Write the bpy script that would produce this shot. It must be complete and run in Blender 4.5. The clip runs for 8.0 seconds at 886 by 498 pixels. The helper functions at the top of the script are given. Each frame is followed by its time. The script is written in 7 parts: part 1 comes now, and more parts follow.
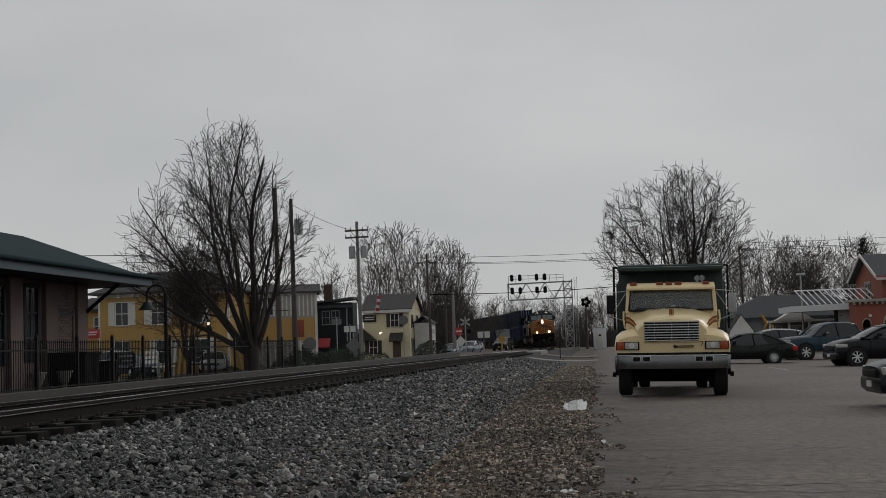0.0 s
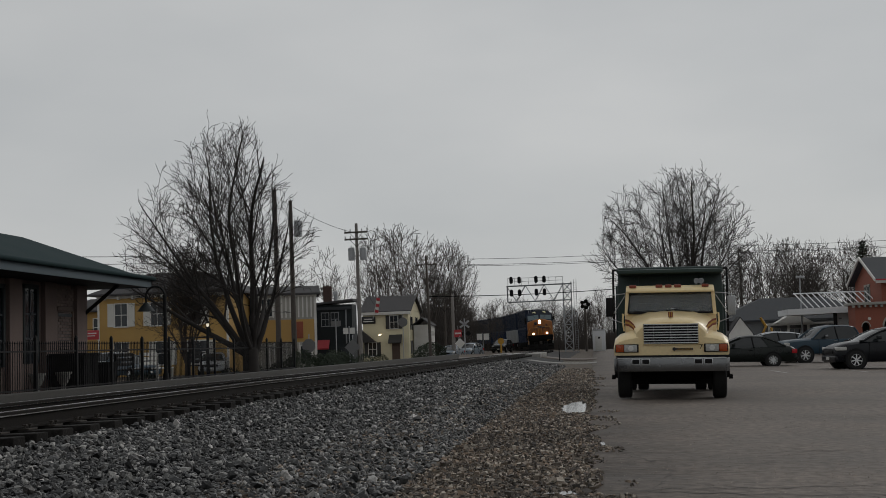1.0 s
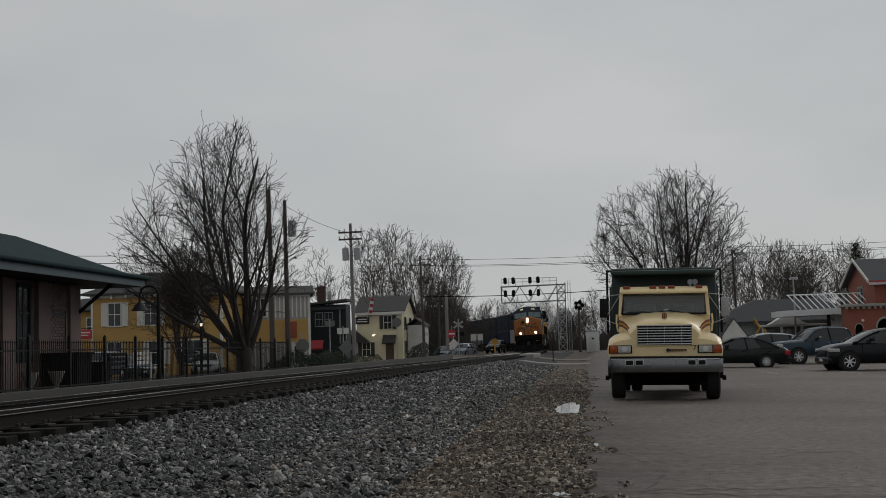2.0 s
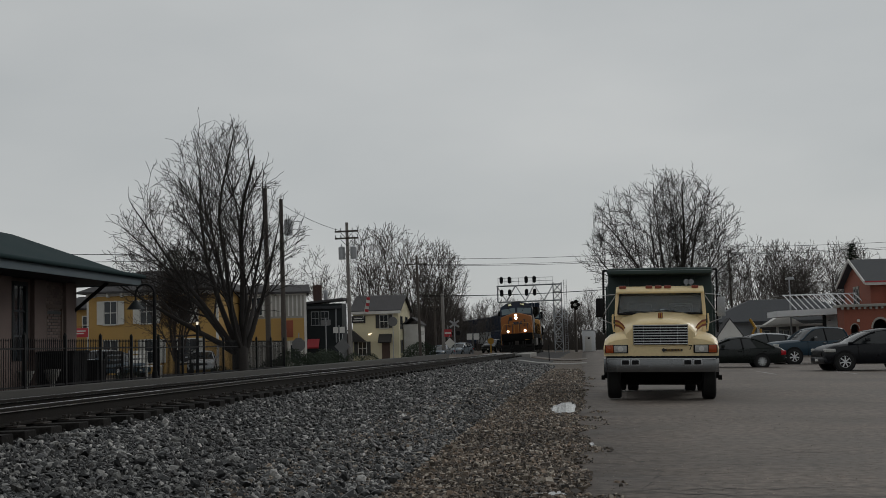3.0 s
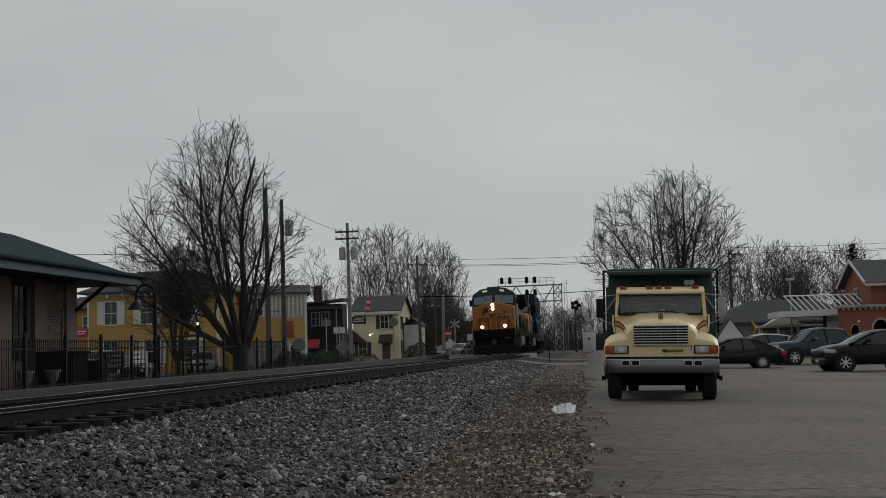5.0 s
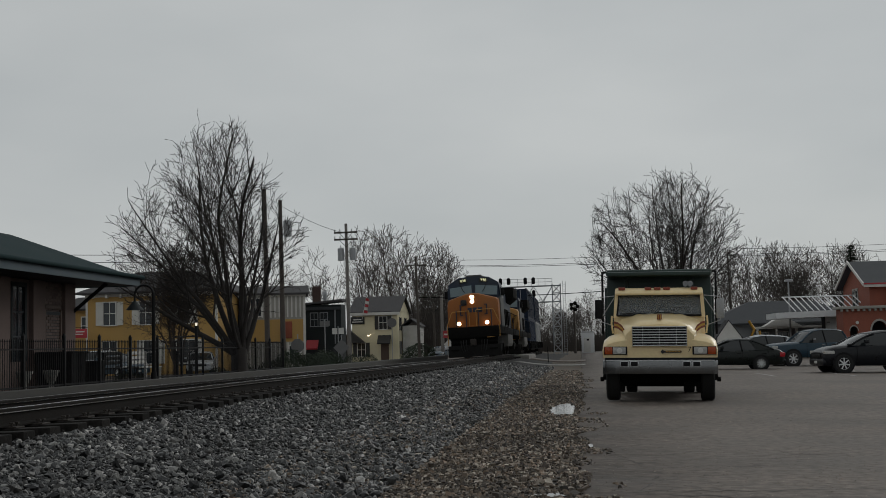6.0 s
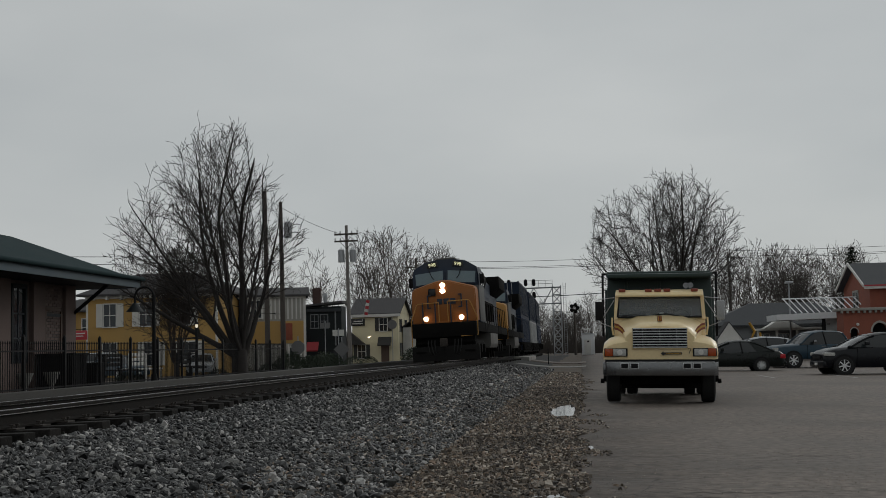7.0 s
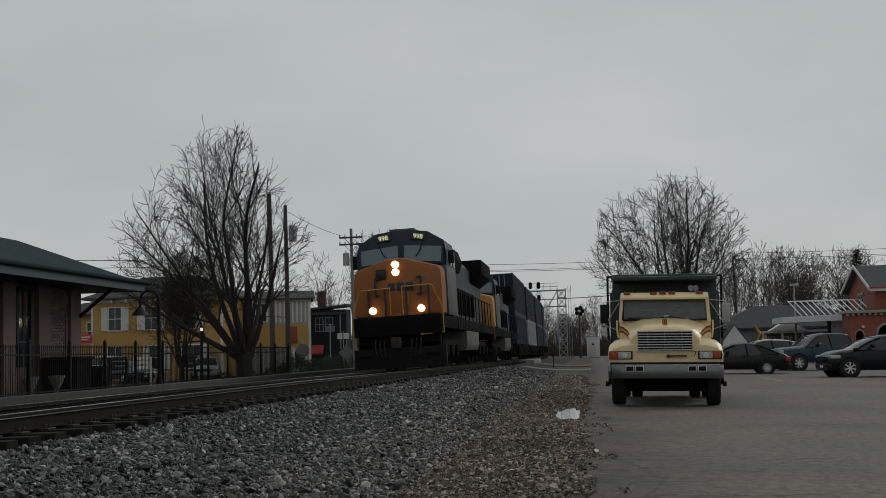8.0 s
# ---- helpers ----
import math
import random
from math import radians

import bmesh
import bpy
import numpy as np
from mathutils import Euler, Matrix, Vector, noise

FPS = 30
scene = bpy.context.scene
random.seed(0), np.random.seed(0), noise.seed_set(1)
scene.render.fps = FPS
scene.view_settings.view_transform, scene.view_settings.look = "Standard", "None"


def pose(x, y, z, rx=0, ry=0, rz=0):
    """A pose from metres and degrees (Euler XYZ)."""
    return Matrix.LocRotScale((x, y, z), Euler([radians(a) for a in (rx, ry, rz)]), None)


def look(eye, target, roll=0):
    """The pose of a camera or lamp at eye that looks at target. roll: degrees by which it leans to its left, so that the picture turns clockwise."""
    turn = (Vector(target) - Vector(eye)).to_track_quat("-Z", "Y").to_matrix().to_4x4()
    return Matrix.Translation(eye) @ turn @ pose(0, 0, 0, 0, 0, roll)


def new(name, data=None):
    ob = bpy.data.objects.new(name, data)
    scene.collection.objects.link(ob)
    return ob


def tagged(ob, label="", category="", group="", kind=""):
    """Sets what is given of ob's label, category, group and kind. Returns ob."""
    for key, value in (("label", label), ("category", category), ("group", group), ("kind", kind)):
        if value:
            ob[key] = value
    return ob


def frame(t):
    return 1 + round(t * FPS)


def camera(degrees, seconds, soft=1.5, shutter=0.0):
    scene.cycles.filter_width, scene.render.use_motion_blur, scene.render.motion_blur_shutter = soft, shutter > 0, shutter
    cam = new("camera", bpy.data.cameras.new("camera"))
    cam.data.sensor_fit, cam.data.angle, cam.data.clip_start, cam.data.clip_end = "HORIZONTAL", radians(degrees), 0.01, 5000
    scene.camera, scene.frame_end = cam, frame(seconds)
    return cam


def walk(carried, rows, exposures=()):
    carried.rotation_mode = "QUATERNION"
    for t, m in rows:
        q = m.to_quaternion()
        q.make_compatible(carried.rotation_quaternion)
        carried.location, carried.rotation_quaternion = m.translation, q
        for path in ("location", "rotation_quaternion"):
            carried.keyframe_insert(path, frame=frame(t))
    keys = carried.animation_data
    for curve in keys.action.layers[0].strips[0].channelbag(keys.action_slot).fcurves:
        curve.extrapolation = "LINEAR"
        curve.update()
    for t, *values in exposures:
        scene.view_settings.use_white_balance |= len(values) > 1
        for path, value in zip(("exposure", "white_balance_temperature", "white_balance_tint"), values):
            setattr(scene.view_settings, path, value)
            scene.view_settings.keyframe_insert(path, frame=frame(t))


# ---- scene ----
EYE = (0.0, 0.0, 1.25)
cam = camera(40, 8.0, soft=0.5)
walk(cam, [
    (0, look(EYE, (-11.966, 98.971, 9.100), -2.000)),
    (0.5, look(EYE, (-11.977, 98.966, 9.138), -1.911)),
    (1, look(EYE, (-11.913, 98.964, 9.263), -1.862)),
    (1.5, look(EYE, (-11.679, 98.989, 9.294), -1.782)),
    (3, look(EYE, (-11.136, 99.059, 9.211), -1.552)),
    (3.5, look(EYE, (-11.114, 99.067, 9.133), -1.528)),
    (4, look(EYE, (-11.160, 99.053, 9.245), -1.566)),
    (4.5, look(EYE, (-11.207, 99.048, 9.239), -1.540)),
    (6, look(EYE, (-11.065, 99.058, 9.315), -1.458)),
    (6.5, look(EYE, (-11.055, 99.056, 9.360), -1.476)),
    (7, look(EYE, (-11.087, 99.044, 9.460), -1.457)),
    (7.5, look(EYE, (-11.222, 99.017, 9.594), -1.515)),
    (8, look(EYE, (-11.465, 98.979, 9.721), -1.537)),
], [(0, 0.0, 6500, 10), (1.5, -0.02, 6480, 9.5), (3.5, -0.04, 6430, 8), (8, -0.05, 6410, 7.3)])

# ---- world and light: overcast winter daylight ----
world = bpy.data.worlds.new("overcast_sky")
scene.world = world
world.use_nodes = True


def sky_nodes():
    nt = world.node_tree
    n, l = nt.nodes, nt.links
    n.clear()
    out, bg = n.new("ShaderNodeOutputWorld"), n.new("ShaderNodeBackground")
    sky = n.new("ShaderNodeTexSky")
    sky.sky_type, sky.sun_disc = "NISHITA", False
    sky.sun_elevation, sky.sun_rotation = radians(35), radians(40)
    dim = n.new("ShaderNodeVectorMath")
    dim.operation = "SCALE"
    dim.inputs["Scale"].default_value = 0.10
    l.new(sky.outputs[0], dim.inputs[0])
    tc, mp = n.new("ShaderNodeTexCoord"), n.new("ShaderNodeMapping")
    mp.inputs["Scale"].default_value = (1.0, 1.0, 2.6)
    l.new(tc.outputs["Generated"], mp.inputs[0])
    clouds = n.new("ShaderNodeTexNoise")
    clouds.inputs["Scale"].default_value = 3.2
    clouds.inputs["Detail"].default_value = 5
    clouds.inputs["Roughness"].default_value = 0.45
    l.new(mp.outputs[0], clouds.inputs["Vector"])
    ramp = n.new("ShaderNodeValToRGB")
    ramp.color_ramp.elements[0].position, ramp.color_ramp.elements[0].color = 0.3, (0.450, 0.463, 0.468, 1)
    ramp.color_ramp.elements[1].position, ramp.color_ramp.elements[1].color = 0.7, (0.540, 0.545, 0.542, 1)
    l.new(clouds.outputs["Fac"], ramp.inputs[0])
    mix = n.new("ShaderNodeMix")
    mix.data_type = "RGBA"
    mix.inputs["Factor"].default_value = 0.96
    l.new(dim.outputs[0], mix.inputs["A"])
    l.new(ramp.outputs[0], mix.inputs["B"])
    # the sky behind the camera is dimmed to darken the sides facing it
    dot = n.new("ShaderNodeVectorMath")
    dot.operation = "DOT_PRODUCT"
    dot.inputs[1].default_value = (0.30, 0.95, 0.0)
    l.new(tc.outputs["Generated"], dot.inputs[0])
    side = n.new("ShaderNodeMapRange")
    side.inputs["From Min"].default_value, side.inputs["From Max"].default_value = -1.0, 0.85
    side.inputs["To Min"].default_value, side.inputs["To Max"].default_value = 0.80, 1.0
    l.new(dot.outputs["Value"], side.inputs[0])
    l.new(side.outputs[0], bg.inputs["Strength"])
    l.new(mix.outputs["Result"], bg.inputs["Color"])
    l.new(bg.outputs[0], out.inputs[0])


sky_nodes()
sun = new("sun", bpy.data.lights.new("sun", "SUN"))
sun.data.energy, sun.data.angle, sun.data.color = 0.5, radians(25), (1.0, 0.97, 0.93)
sun.matrix_world = look((26, 30, 22), (0, 0, 0))

# ---- mesh helpers ----
def box(bm, x0, x1, y0, y1, z0, z1, bevel=0.0, m=None):
    r = bmesh.ops.create_cube(bm, size=1.0)
    t = Matrix.Translation(((x0 + x1) / 2, (y0 + y1) / 2, (z0 + z1) / 2)) @ Matrix.Diagonal((x1 - x0, y1 - y0, z1 - z0, 1))
    bmesh.ops.transform(bm, matrix=(m @ t if m else t), verts=r["verts"])
    if bevel:
        es = list({e for v in r["verts"] for e in v.link_edges})
        bmesh.ops.bevel(bm, geom=es, offset=bevel, segments=2, affect="EDGES", profile=0.6)


def tube(bm, p0, p1, r0, r1=None, n=10, caps=True):
    p0, p1 = Vector(p0), Vector(p1)
    r1 = r0 if r1 is None else r1
    d = p1 - p0
    q = d.to_track_quat("Z", "Y").to_matrix()
    a = [bm.verts.new(p0 + q @ Vector((math.cos(2 * math.pi * i / n) * r0, math.sin(2 * math.pi * i / n) * r0, 0))) for i in range(n)]
    b = [bm.verts.new(p1 + q @ Vector((math.cos(2 * math.pi * i / n) * r1, math.sin(2 * math.pi * i / n) * r1, 0))) for i in range(n)]
    for i in range(n):
        bm.faces.new((a[i], a[(i + 1) % n], b[(i + 1) % n], b[i]))
    if caps:
        bm.faces.new(a[::-1])
        bm.faces.new(b)


def rod(bm, pts, r, n=8):
    """One bent bar through the points."""
    pts = [Vector(p) for p in pts]
    rings = []
    for i, p in enumerate(pts):
        d = (pts[min(i + 1, len(pts) - 1)] - pts[max(i - 1, 0)]).normalized()
        up = Vector((0, 0, 1)) if abs(d.z) < 0.95 else Vector((0, 1, 0))
        u = d.cross(up).normalized()
        v = u.cross(d)
        rings.append([p + u * (math.cos(2 * math.pi * k / n) * r) + v * (math.sin(2 * math.pi * k / n) * r) for k in range(n)])
    vs = [[bm.verts.new(p) for p in q] for q in rings]
    fs = []
    for a, b in zip(vs[:-1], vs[1:]):
        off = min(range(n), key=lambda j: sum((a[k].co - b[(k + j) % n].co).length_squared for k in range(n)))
        for k in range(n):
            fs.append(bm.faces.new((a[k], a[(k + 1) % n], b[(k + 1 + off) % n], b[(k + off) % n])))
    fs += [bm.faces.new(vs[0]), bm.faces.new(vs[-1])]
    bmesh.ops.recalc_face_normals(bm, faces=fs)


def prism(bm, poly, axis, a, b, bevel=0.0):
    """poly: 2D outline; axis x: (y, z) outline pushed from x=a to x=b; y: (x, z); z: (x, y)."""
    def p(u, v, w):
        return {"x": (w, u, v), "y": (u, w, v), "z": (u, v, w)}[axis]
    A = [bm.verts.new(p(u, v, a)) for u, v in poly]
    B = [bm.verts.new(p(u, v, b)) for u, v in poly]
    k = len(poly)
    fs = [bm.faces.new(A), bm.faces.new(B)]
    for i in range(k):
        fs.append(bm.faces.new((A[i], A[(i + 1) % k], B[(i + 1) % k], B[i])))
    bmesh.ops.recalc_face_normals(bm, faces=fs)
    if bevel:
        bmesh.ops.bevel(bm, geom=list({e for f in fs for e in f.edges}), offset=bevel, segments=2, affect="EDGES", profile=0.6)


def loft(bm, rings, close=True):
    """Skin a list of rings of equal length, and cap both ends."""
    vs = [[bm.verts.new(p) for p in r] for r in rings]
    fs = []
    for a, b in zip(vs[:-1], vs[1:]):
        k = len(a)
        for i in range(k if close else k - 1):
            fs.append(bm.faces.new((a[i], a[(i + 1) % k], b[(i + 1) % k], b[i])))
    if close:
        fs += [bm.faces.new(vs[0]), bm.faces.new(vs[-1])]
    bmesh.ops.recalc_face_normals(bm, faces=fs)


def mesh_of(name, bm, mat, smooth=False):
    me = bpy.data.meshes.new(name)
    bm.normal_update()
    bm.to_mesh(me)
    bm.free()
    me.materials.append(mat)
    if smooth:
        me.polygons.foreach_set("use_smooth", [True] * len(me.polygons))
        me.set_sharp_from_angle(angle=radians(38))
    return me


def part(name, bm, mat, parent=None, label="", smooth=True):
    ob = new(name, mesh_of(name, bm, mat, smooth))
    ob.parent = parent
    return tagged(ob, label)


def thing(name, m, label, category, group="", kind=""):
    ob = new(name)
    ob.matrix_basis = m
    ob.empty_display_size = 0.3
    return tagged(ob, label, category, group, kind)


def solo(name, bm, mat, label, category, group="", kind="", m=None, smooth=True):
    ob = new(name, mesh_of(name, bm, mat, smooth))
    if m:
        ob.matrix_basis = m
    return tagged(ob, label, category, group, kind)


def raw_mesh(name, verts, faces, mat, smooth=False):
    me = bpy.data.meshes.new(name)
    me.from_pydata(verts, [], faces)
    me.materials.append(mat)
    if smooth:
        me.polygons.foreach_set("use_smooth", [True] * len(me.polygons))
    return me


def BM():
    return bmesh.new()


# ---- materials ----
def material(name, color, rough=0.7, metal=0.0, vary=0.25, scale=4.0, fine=60.0, bump=0.15, dirt=None, dirt_amount=0.35, rnd=0.0, coat=0.0, stretch=None, spec=0.5):
    """A surface with broad stains, fine grain, bump, and a tint that differs from object to object."""
    mt = bpy.data.materials.new(name)
    mt.use_nodes = True
    nt = mt.node_tree
    n, l = nt.nodes, nt.links
    b = n["Principled BSDF"]
    b.inputs["Metallic"].default_value = metal
    b.inputs["Specular IOR Level"].default_value = spec
    if coat:
        b.inputs["Coat Weight"].default_value = coat
        b.inputs["Coat Roughness"].default_value = 0.12
    tc = n.new("ShaderNodeTexCoord")
    src = tc.outputs["Object"]
    if stretch:
        mp = n.new("ShaderNodeMapping")
        mp.inputs["Scale"].default_value = stretch
        l.new(src, mp.inputs[0])
        src = mp.outputs[0]

    def tex(sc, detail):
        t = n.new("ShaderNodeTexNoise")
        t.inputs["Scale"].default_value, t.inputs["Detail"].default_value = sc, detail
        l.new(src, t.inputs["Vector"])
        return t
    big, small = tex(scale, 4), tex(fine, 3)

    def mixed(fac, a, bcol, blend="MIX"):
        m = n.new("ShaderNodeMix")
        m.data_type, m.blend_type = "RGBA", blend
        if hasattr(fac, "links"):
            l.new(fac, m.inputs["Factor"])
        else:
            m.inputs["Factor"].default_value = fac
        for k, v in (("A", a), ("B", bcol)):
            if hasattr(v, "links"):
                l.new(v, m.inputs[k])
            else:
                m.inputs[k].default_value = (*v, 1)
        return m.outputs["Result"]
    lo = tuple(c * (1 - vary) for c in color)
    hi = tuple(min(1, c * (1 + vary)) for c in color)
    col = mixed(big.outputs["Fac"], lo, hi)
    r2 = n.new("ShaderNodeMapRange")
    r2.inputs["From Min"].default_value, r2.inputs["From Max"].default_value = 0.3, 0.7
    r2.inputs["To Min"].default_value, r2.inputs["To Max"].default_value = 1 - vary * 0.8, 1 + vary * 0.8
    l.new(small.outputs["Fac"], r2.inputs[0])
    grey = n.new("ShaderNodeCombineColor")
    for k in range(3):
        l.new(r2.outputs[0], grey.inputs[k])
    col = mixed(1.0, col, grey.outputs[0], "MULTIPLY")
    if dirt:
        dn = tex(scale * 0.45, 6)
        dr = n.new("ShaderNodeMapRange")
        dr.inputs["From Min"].default_value, dr.inputs["From Max"].default_value = 0.45, 0.75
        dr.inputs["To Max"].default_value = dirt_amount
        l.new(dn.outputs["Fac"], dr.inputs[0])
        col = mixed(dr.outputs[0], col, dirt)
    if rnd:
        oi = n.new("ShaderNodeObjectInfo")
        hv = n.new("ShaderNodeHueSaturation")
        mr = n.new("ShaderNodeMapRange")
        mr.inputs["To Min"].default_value, mr.inputs["To Max"].default_value = 1 - rnd, 1 + rnd
        l.new(oi.outputs["Random"], mr.inputs[0])
        l.new(mr.outputs[0], hv.inputs["Value"])
        l.new(col, hv.inputs["Color"])
        col = hv.outputs[0]
    l.new(col, b.inputs["Base Color"])
    rr = n.new("ShaderNodeMapRange")
    rr.inputs["To Min"].default_value, rr.inputs["To Max"].default_value = max(0.02, rough - 0.12), min(1, rough + 0.12)
    l.new(big.outputs["Fac"], rr.inputs[0])
    l.new(rr.outputs[0], b.inputs["Roughness"])
    if bump:
        bp = n.new("ShaderNodeBump")
        bp.inputs["Strength"].default_value, bp.inputs["Distance"].default_value = bump, 0.01
        l.new(small.outputs["Fac"], bp.inputs["Height"])
        l.new(bp.outputs[0], b.inputs["Normal"])
    return mt


def glass(name, color=(0.02, 0.025, 0.03), rough=0.05):
    mt = material(name, color, rough, vary=0.1, bump=0.0)
    return mt


def clear_glass(name):
    mt = bpy.data.materials.new(name)
    mt.use_nodes = True
    b = mt.node_tree.nodes["Principled BSDF"]
    b.inputs["Transmission Weight"].default_value = 0.9
    b.inputs["Base Color"].default_value = (0.80, 0.85, 0.88, 1)
    b.inputs["Roughness"].default_value = 0.02
    b.inputs["IOR"].default_value = 1.33
    return mt


def glow(name, color, strength):
    mt = bpy.data.materials.new(name)
    mt.use_nodes = True
    b = mt.node_tree.nodes["Principled BSDF"]
    b.inputs["Emission Color"].default_value = (*color, 1)
    b.inputs["Emission Strength"].default_value = strength
    b.inputs["Base Color"].default_value = (0.8, 0.8, 0.75, 1)
    return mt


def stone_material(name, cols, rough=0.85):
    """Crushed stone: each stone takes its own tint."""
    mt = bpy.data.materials.new(name)
    mt.use_nodes = True
    nt = mt.node_tree
    n, l = nt.nodes, nt.links
    b = n["Principled BSDF"]
    b.inputs["Roughness"].default_value = rough
    g = n.new("ShaderNodeNewGeometry")
    rp = n.new("ShaderNodeValToRGB")
    rp.color_ramp.interpolation = "CONSTANT"
    while len(rp.color_ramp.elements) < len(cols):
        rp.color_ramp.elements.new(0.5)
    for i, c in enumerate(cols):
        rp.color_ramp.elements[i].position = i / len(cols)
        rp.color_ramp.elements[i].color = (*c, 1)
    l.new(g.outputs["Random Per Island"], rp.inputs[0])
    t = n.new("ShaderNodeTexNoise")
    t.inputs["Scale"].default_value = 0.55
    t.inputs["Detail"].default_value = 5
    tc = n.new("ShaderNodeTexCoord")
    l.new(tc.outputs["Object"], t.inputs["Vector"])
    mr = n.new("ShaderNodeMapRange")
    mr.inputs["From Min"].default_value, mr.inputs["From Max"].default_value = 0.3, 0.7
    mr.inputs["To Min"].default_value, mr.inputs["To Max"].default_value = 0.65, 1.3
    l.new(t.outputs["Fac"], mr.inputs[0])
    hs = n.new("ShaderNodeHueSaturation")
    l.new(mr.outputs[0], hs.inputs["Value"])
    l.new(rp.outputs[0], hs.inputs["Color"])
    l.new(hs.outputs[0], b.inputs["Base Color"])
    f = n.new("ShaderNodeTexNoise")
    f.inputs["Scale"].default_value = 90
    l.new(tc.outputs["Object"], f.inputs["Vector"])
    bp = n.new("ShaderNodeBump")
    bp.inputs["Strength"].default_value, bp.inputs["Distance"].default_value = 0.4, 0.01
    l.new(f.outputs["Fac"], bp.inputs["Height"])
    l.new(bp.outputs[0], b.inputs["Normal"])
    return mt


M_asphalt = material("wet_asphalt", (0.130, 0.107, 0.090), 0.72, vary=0.5, scale=0.5, fine=9, bump=0.9, dirt=(0.066, 0.056, 0.049), dirt_amount=0.75, spec=0.4)
M_crack = material("crack_tar", (0.045, 0.041, 0.038), 0.8, vary=0.3)
M_patch = material("paint_worn", (0.30, 0.29, 0.28), 0.8, vary=0.35, scale=5, fine=25, dirt=(0.12, 0.11, 0.1), dirt_amount=0.8)
M_soil = material("gravelly_soil", (0.085, 0.064, 0.047), 0.95, vary=0.35, scale=0.5, fine=22, bump=0.8, dirt=(0.06, 0.058, 0.05), dirt_amount=0.6)
M_ballast = material("ballast_bed", (0.018, 0.0178, 0.0178), 0.95, vary=0.5, scale=1.0, fine=14, bump=1.0)
M_stone = stone_material("ballast_stone", [(0.008, 0.0085, 0.009), (0.028, 0.029, 0.030), (0.014, 0.0145, 0.015), (0.065, 0.066, 0.065), (0.007, 0.007, 0.008), (0.022, 0.020, 0.019), (0.32, 0.31, 0.295), (0.010, 0.010, 0.011), (0.038, 0.035, 0.032), (0.017, 0.017, 0.018), (0.15, 0.147, 0.138), (0.010, 0.010, 0.010)], 0.42)
M_grit = stone_material("roadside_stone", [(0.055, 0.044, 0.034), (0.19, 0.15, 0.115), (0.10, 0.078, 0.058), (0.40, 0.35, 0.29), (0.070, 0.054, 0.042), (0.24, 0.175, 0.125), (0.14, 0.112, 0.086), (0.045, 0.037, 0.031)], 0.6)
M_rail = material("rail_rust", (0.016, 0.014, 0.0125), 0.8, spec=0.12, vary=0.3, scale=3)
M_railtop = material("rail_running_face", (0.72, 0.73, 0.75), 0.22, metal=1.0, vary=0.1, scale=2, bump=0.03)
M_tie = material("creosote_timber", (0.016, 0.0145, 0.0135), 0.9, spec=0.15, vary=0.45, scale=3, fine=30, bump=0.6, rnd=0.3)
M_spike = material("rusty_iron", (0.045, 0.038, 0.033), 0.7, metal=0.4, vary=0.3)
M_conc = material("concrete", (0.30, 0.29, 0.27), 0.85, vary=0.2, scale=1.2, bump=0.3, dirt=(0.14, 0.13, 0.12), dirt_amount=0.6)
M_grass = material("winter_grass", (0.075, 0.072, 0.035), 0.95, vary=0.4, scale=0.3, fine=20, bump=0.8, dirt=(0.11, 0.09, 0.06), dirt_amount=0.6)
M_bark = material("bark", (0.026, 0.022, 0.020), 0.95, vary=0.3, scale=4, bump=0.5)
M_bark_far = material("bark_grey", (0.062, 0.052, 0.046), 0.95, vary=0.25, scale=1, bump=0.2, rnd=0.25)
M_bark_brown = material("bark_brown", (0.055, 0.041, 0.035), 0.95, vary=0.3, scale=4, bump=0.4)
M_brick = material("dark_brick", (0.125, 0.090, 0.080), 0.85, vary=0.25, scale=1.5, rnd=0.25, bump=0.3)
M_redbrick = material("red_brick", (0.26, 0.085, 0.055), 0.85, vary=0.2, scale=1.5, bump=0.3)
M_mortar = material("mortar", (0.19, 0.175, 0.16), 0.9, vary=0.2)
M_black = material("black_iron", (0.007, 0.007, 0.008), 0.6, spec=0.2, vary=0.2, bump=0.1)
M_rubber = material("tyre_rubber", (0.009, 0.009, 0.009), 0.85, vary=0.25, bump=0.3)
M_under = material("underframe_grime", (0.009, 0.0086, 0.0082), 0.9, spec=0.06, vary=0.35, scale=3, bump=0.3)
M_chrome = material("dull_chrome", (0.19, 0.195, 0.20), 0.24, metal=1.0, vary=0.12, scale=3, bump=0.05)
M_bright = material("bright_trim", (0.55, 0.56, 0.57), 0.4, metal=0.5, vary=0.1)
M_kerb = material("dark_stained_concrete", (0.058, 0.056, 0.052), 0.9, vary=0.3, scale=1.5, bump=0.4)
M_steel = material("galvanised_steel", (0.34, 0.35, 0.36), 0.55, metal=0.6, vary=0.18, scale=3)
M_glass = glass("dark_window_glass")
M_white = material("white_paint", (0.62, 0.61, 0.58), 0.6, vary=0.08, scale=2, bump=0.1, dirt=(0.35, 0.33, 0.30), dirt_amount=0.4)
M_wood_pole = material("weathered_pole", (0.075, 0.064, 0.056), 0.9, vary=0.3, scale=2, fine=40, bump=0.5, stretch=(6, 6, 0.6))
M_pole_grey = material("bleached_pole", (0.21, 0.195, 0.18), 0.9, vary=0.3, scale=2, fine=40, bump=0.5, stretch=(6, 6, 0.6))
M_yellow_siding = material("yellow_siding", (0.43, 0.265, 0.078), 0.7, vary=0.1, scale=1.2, dirt=(0.3, 0.19, 0.07), dirt_amount=0.4)
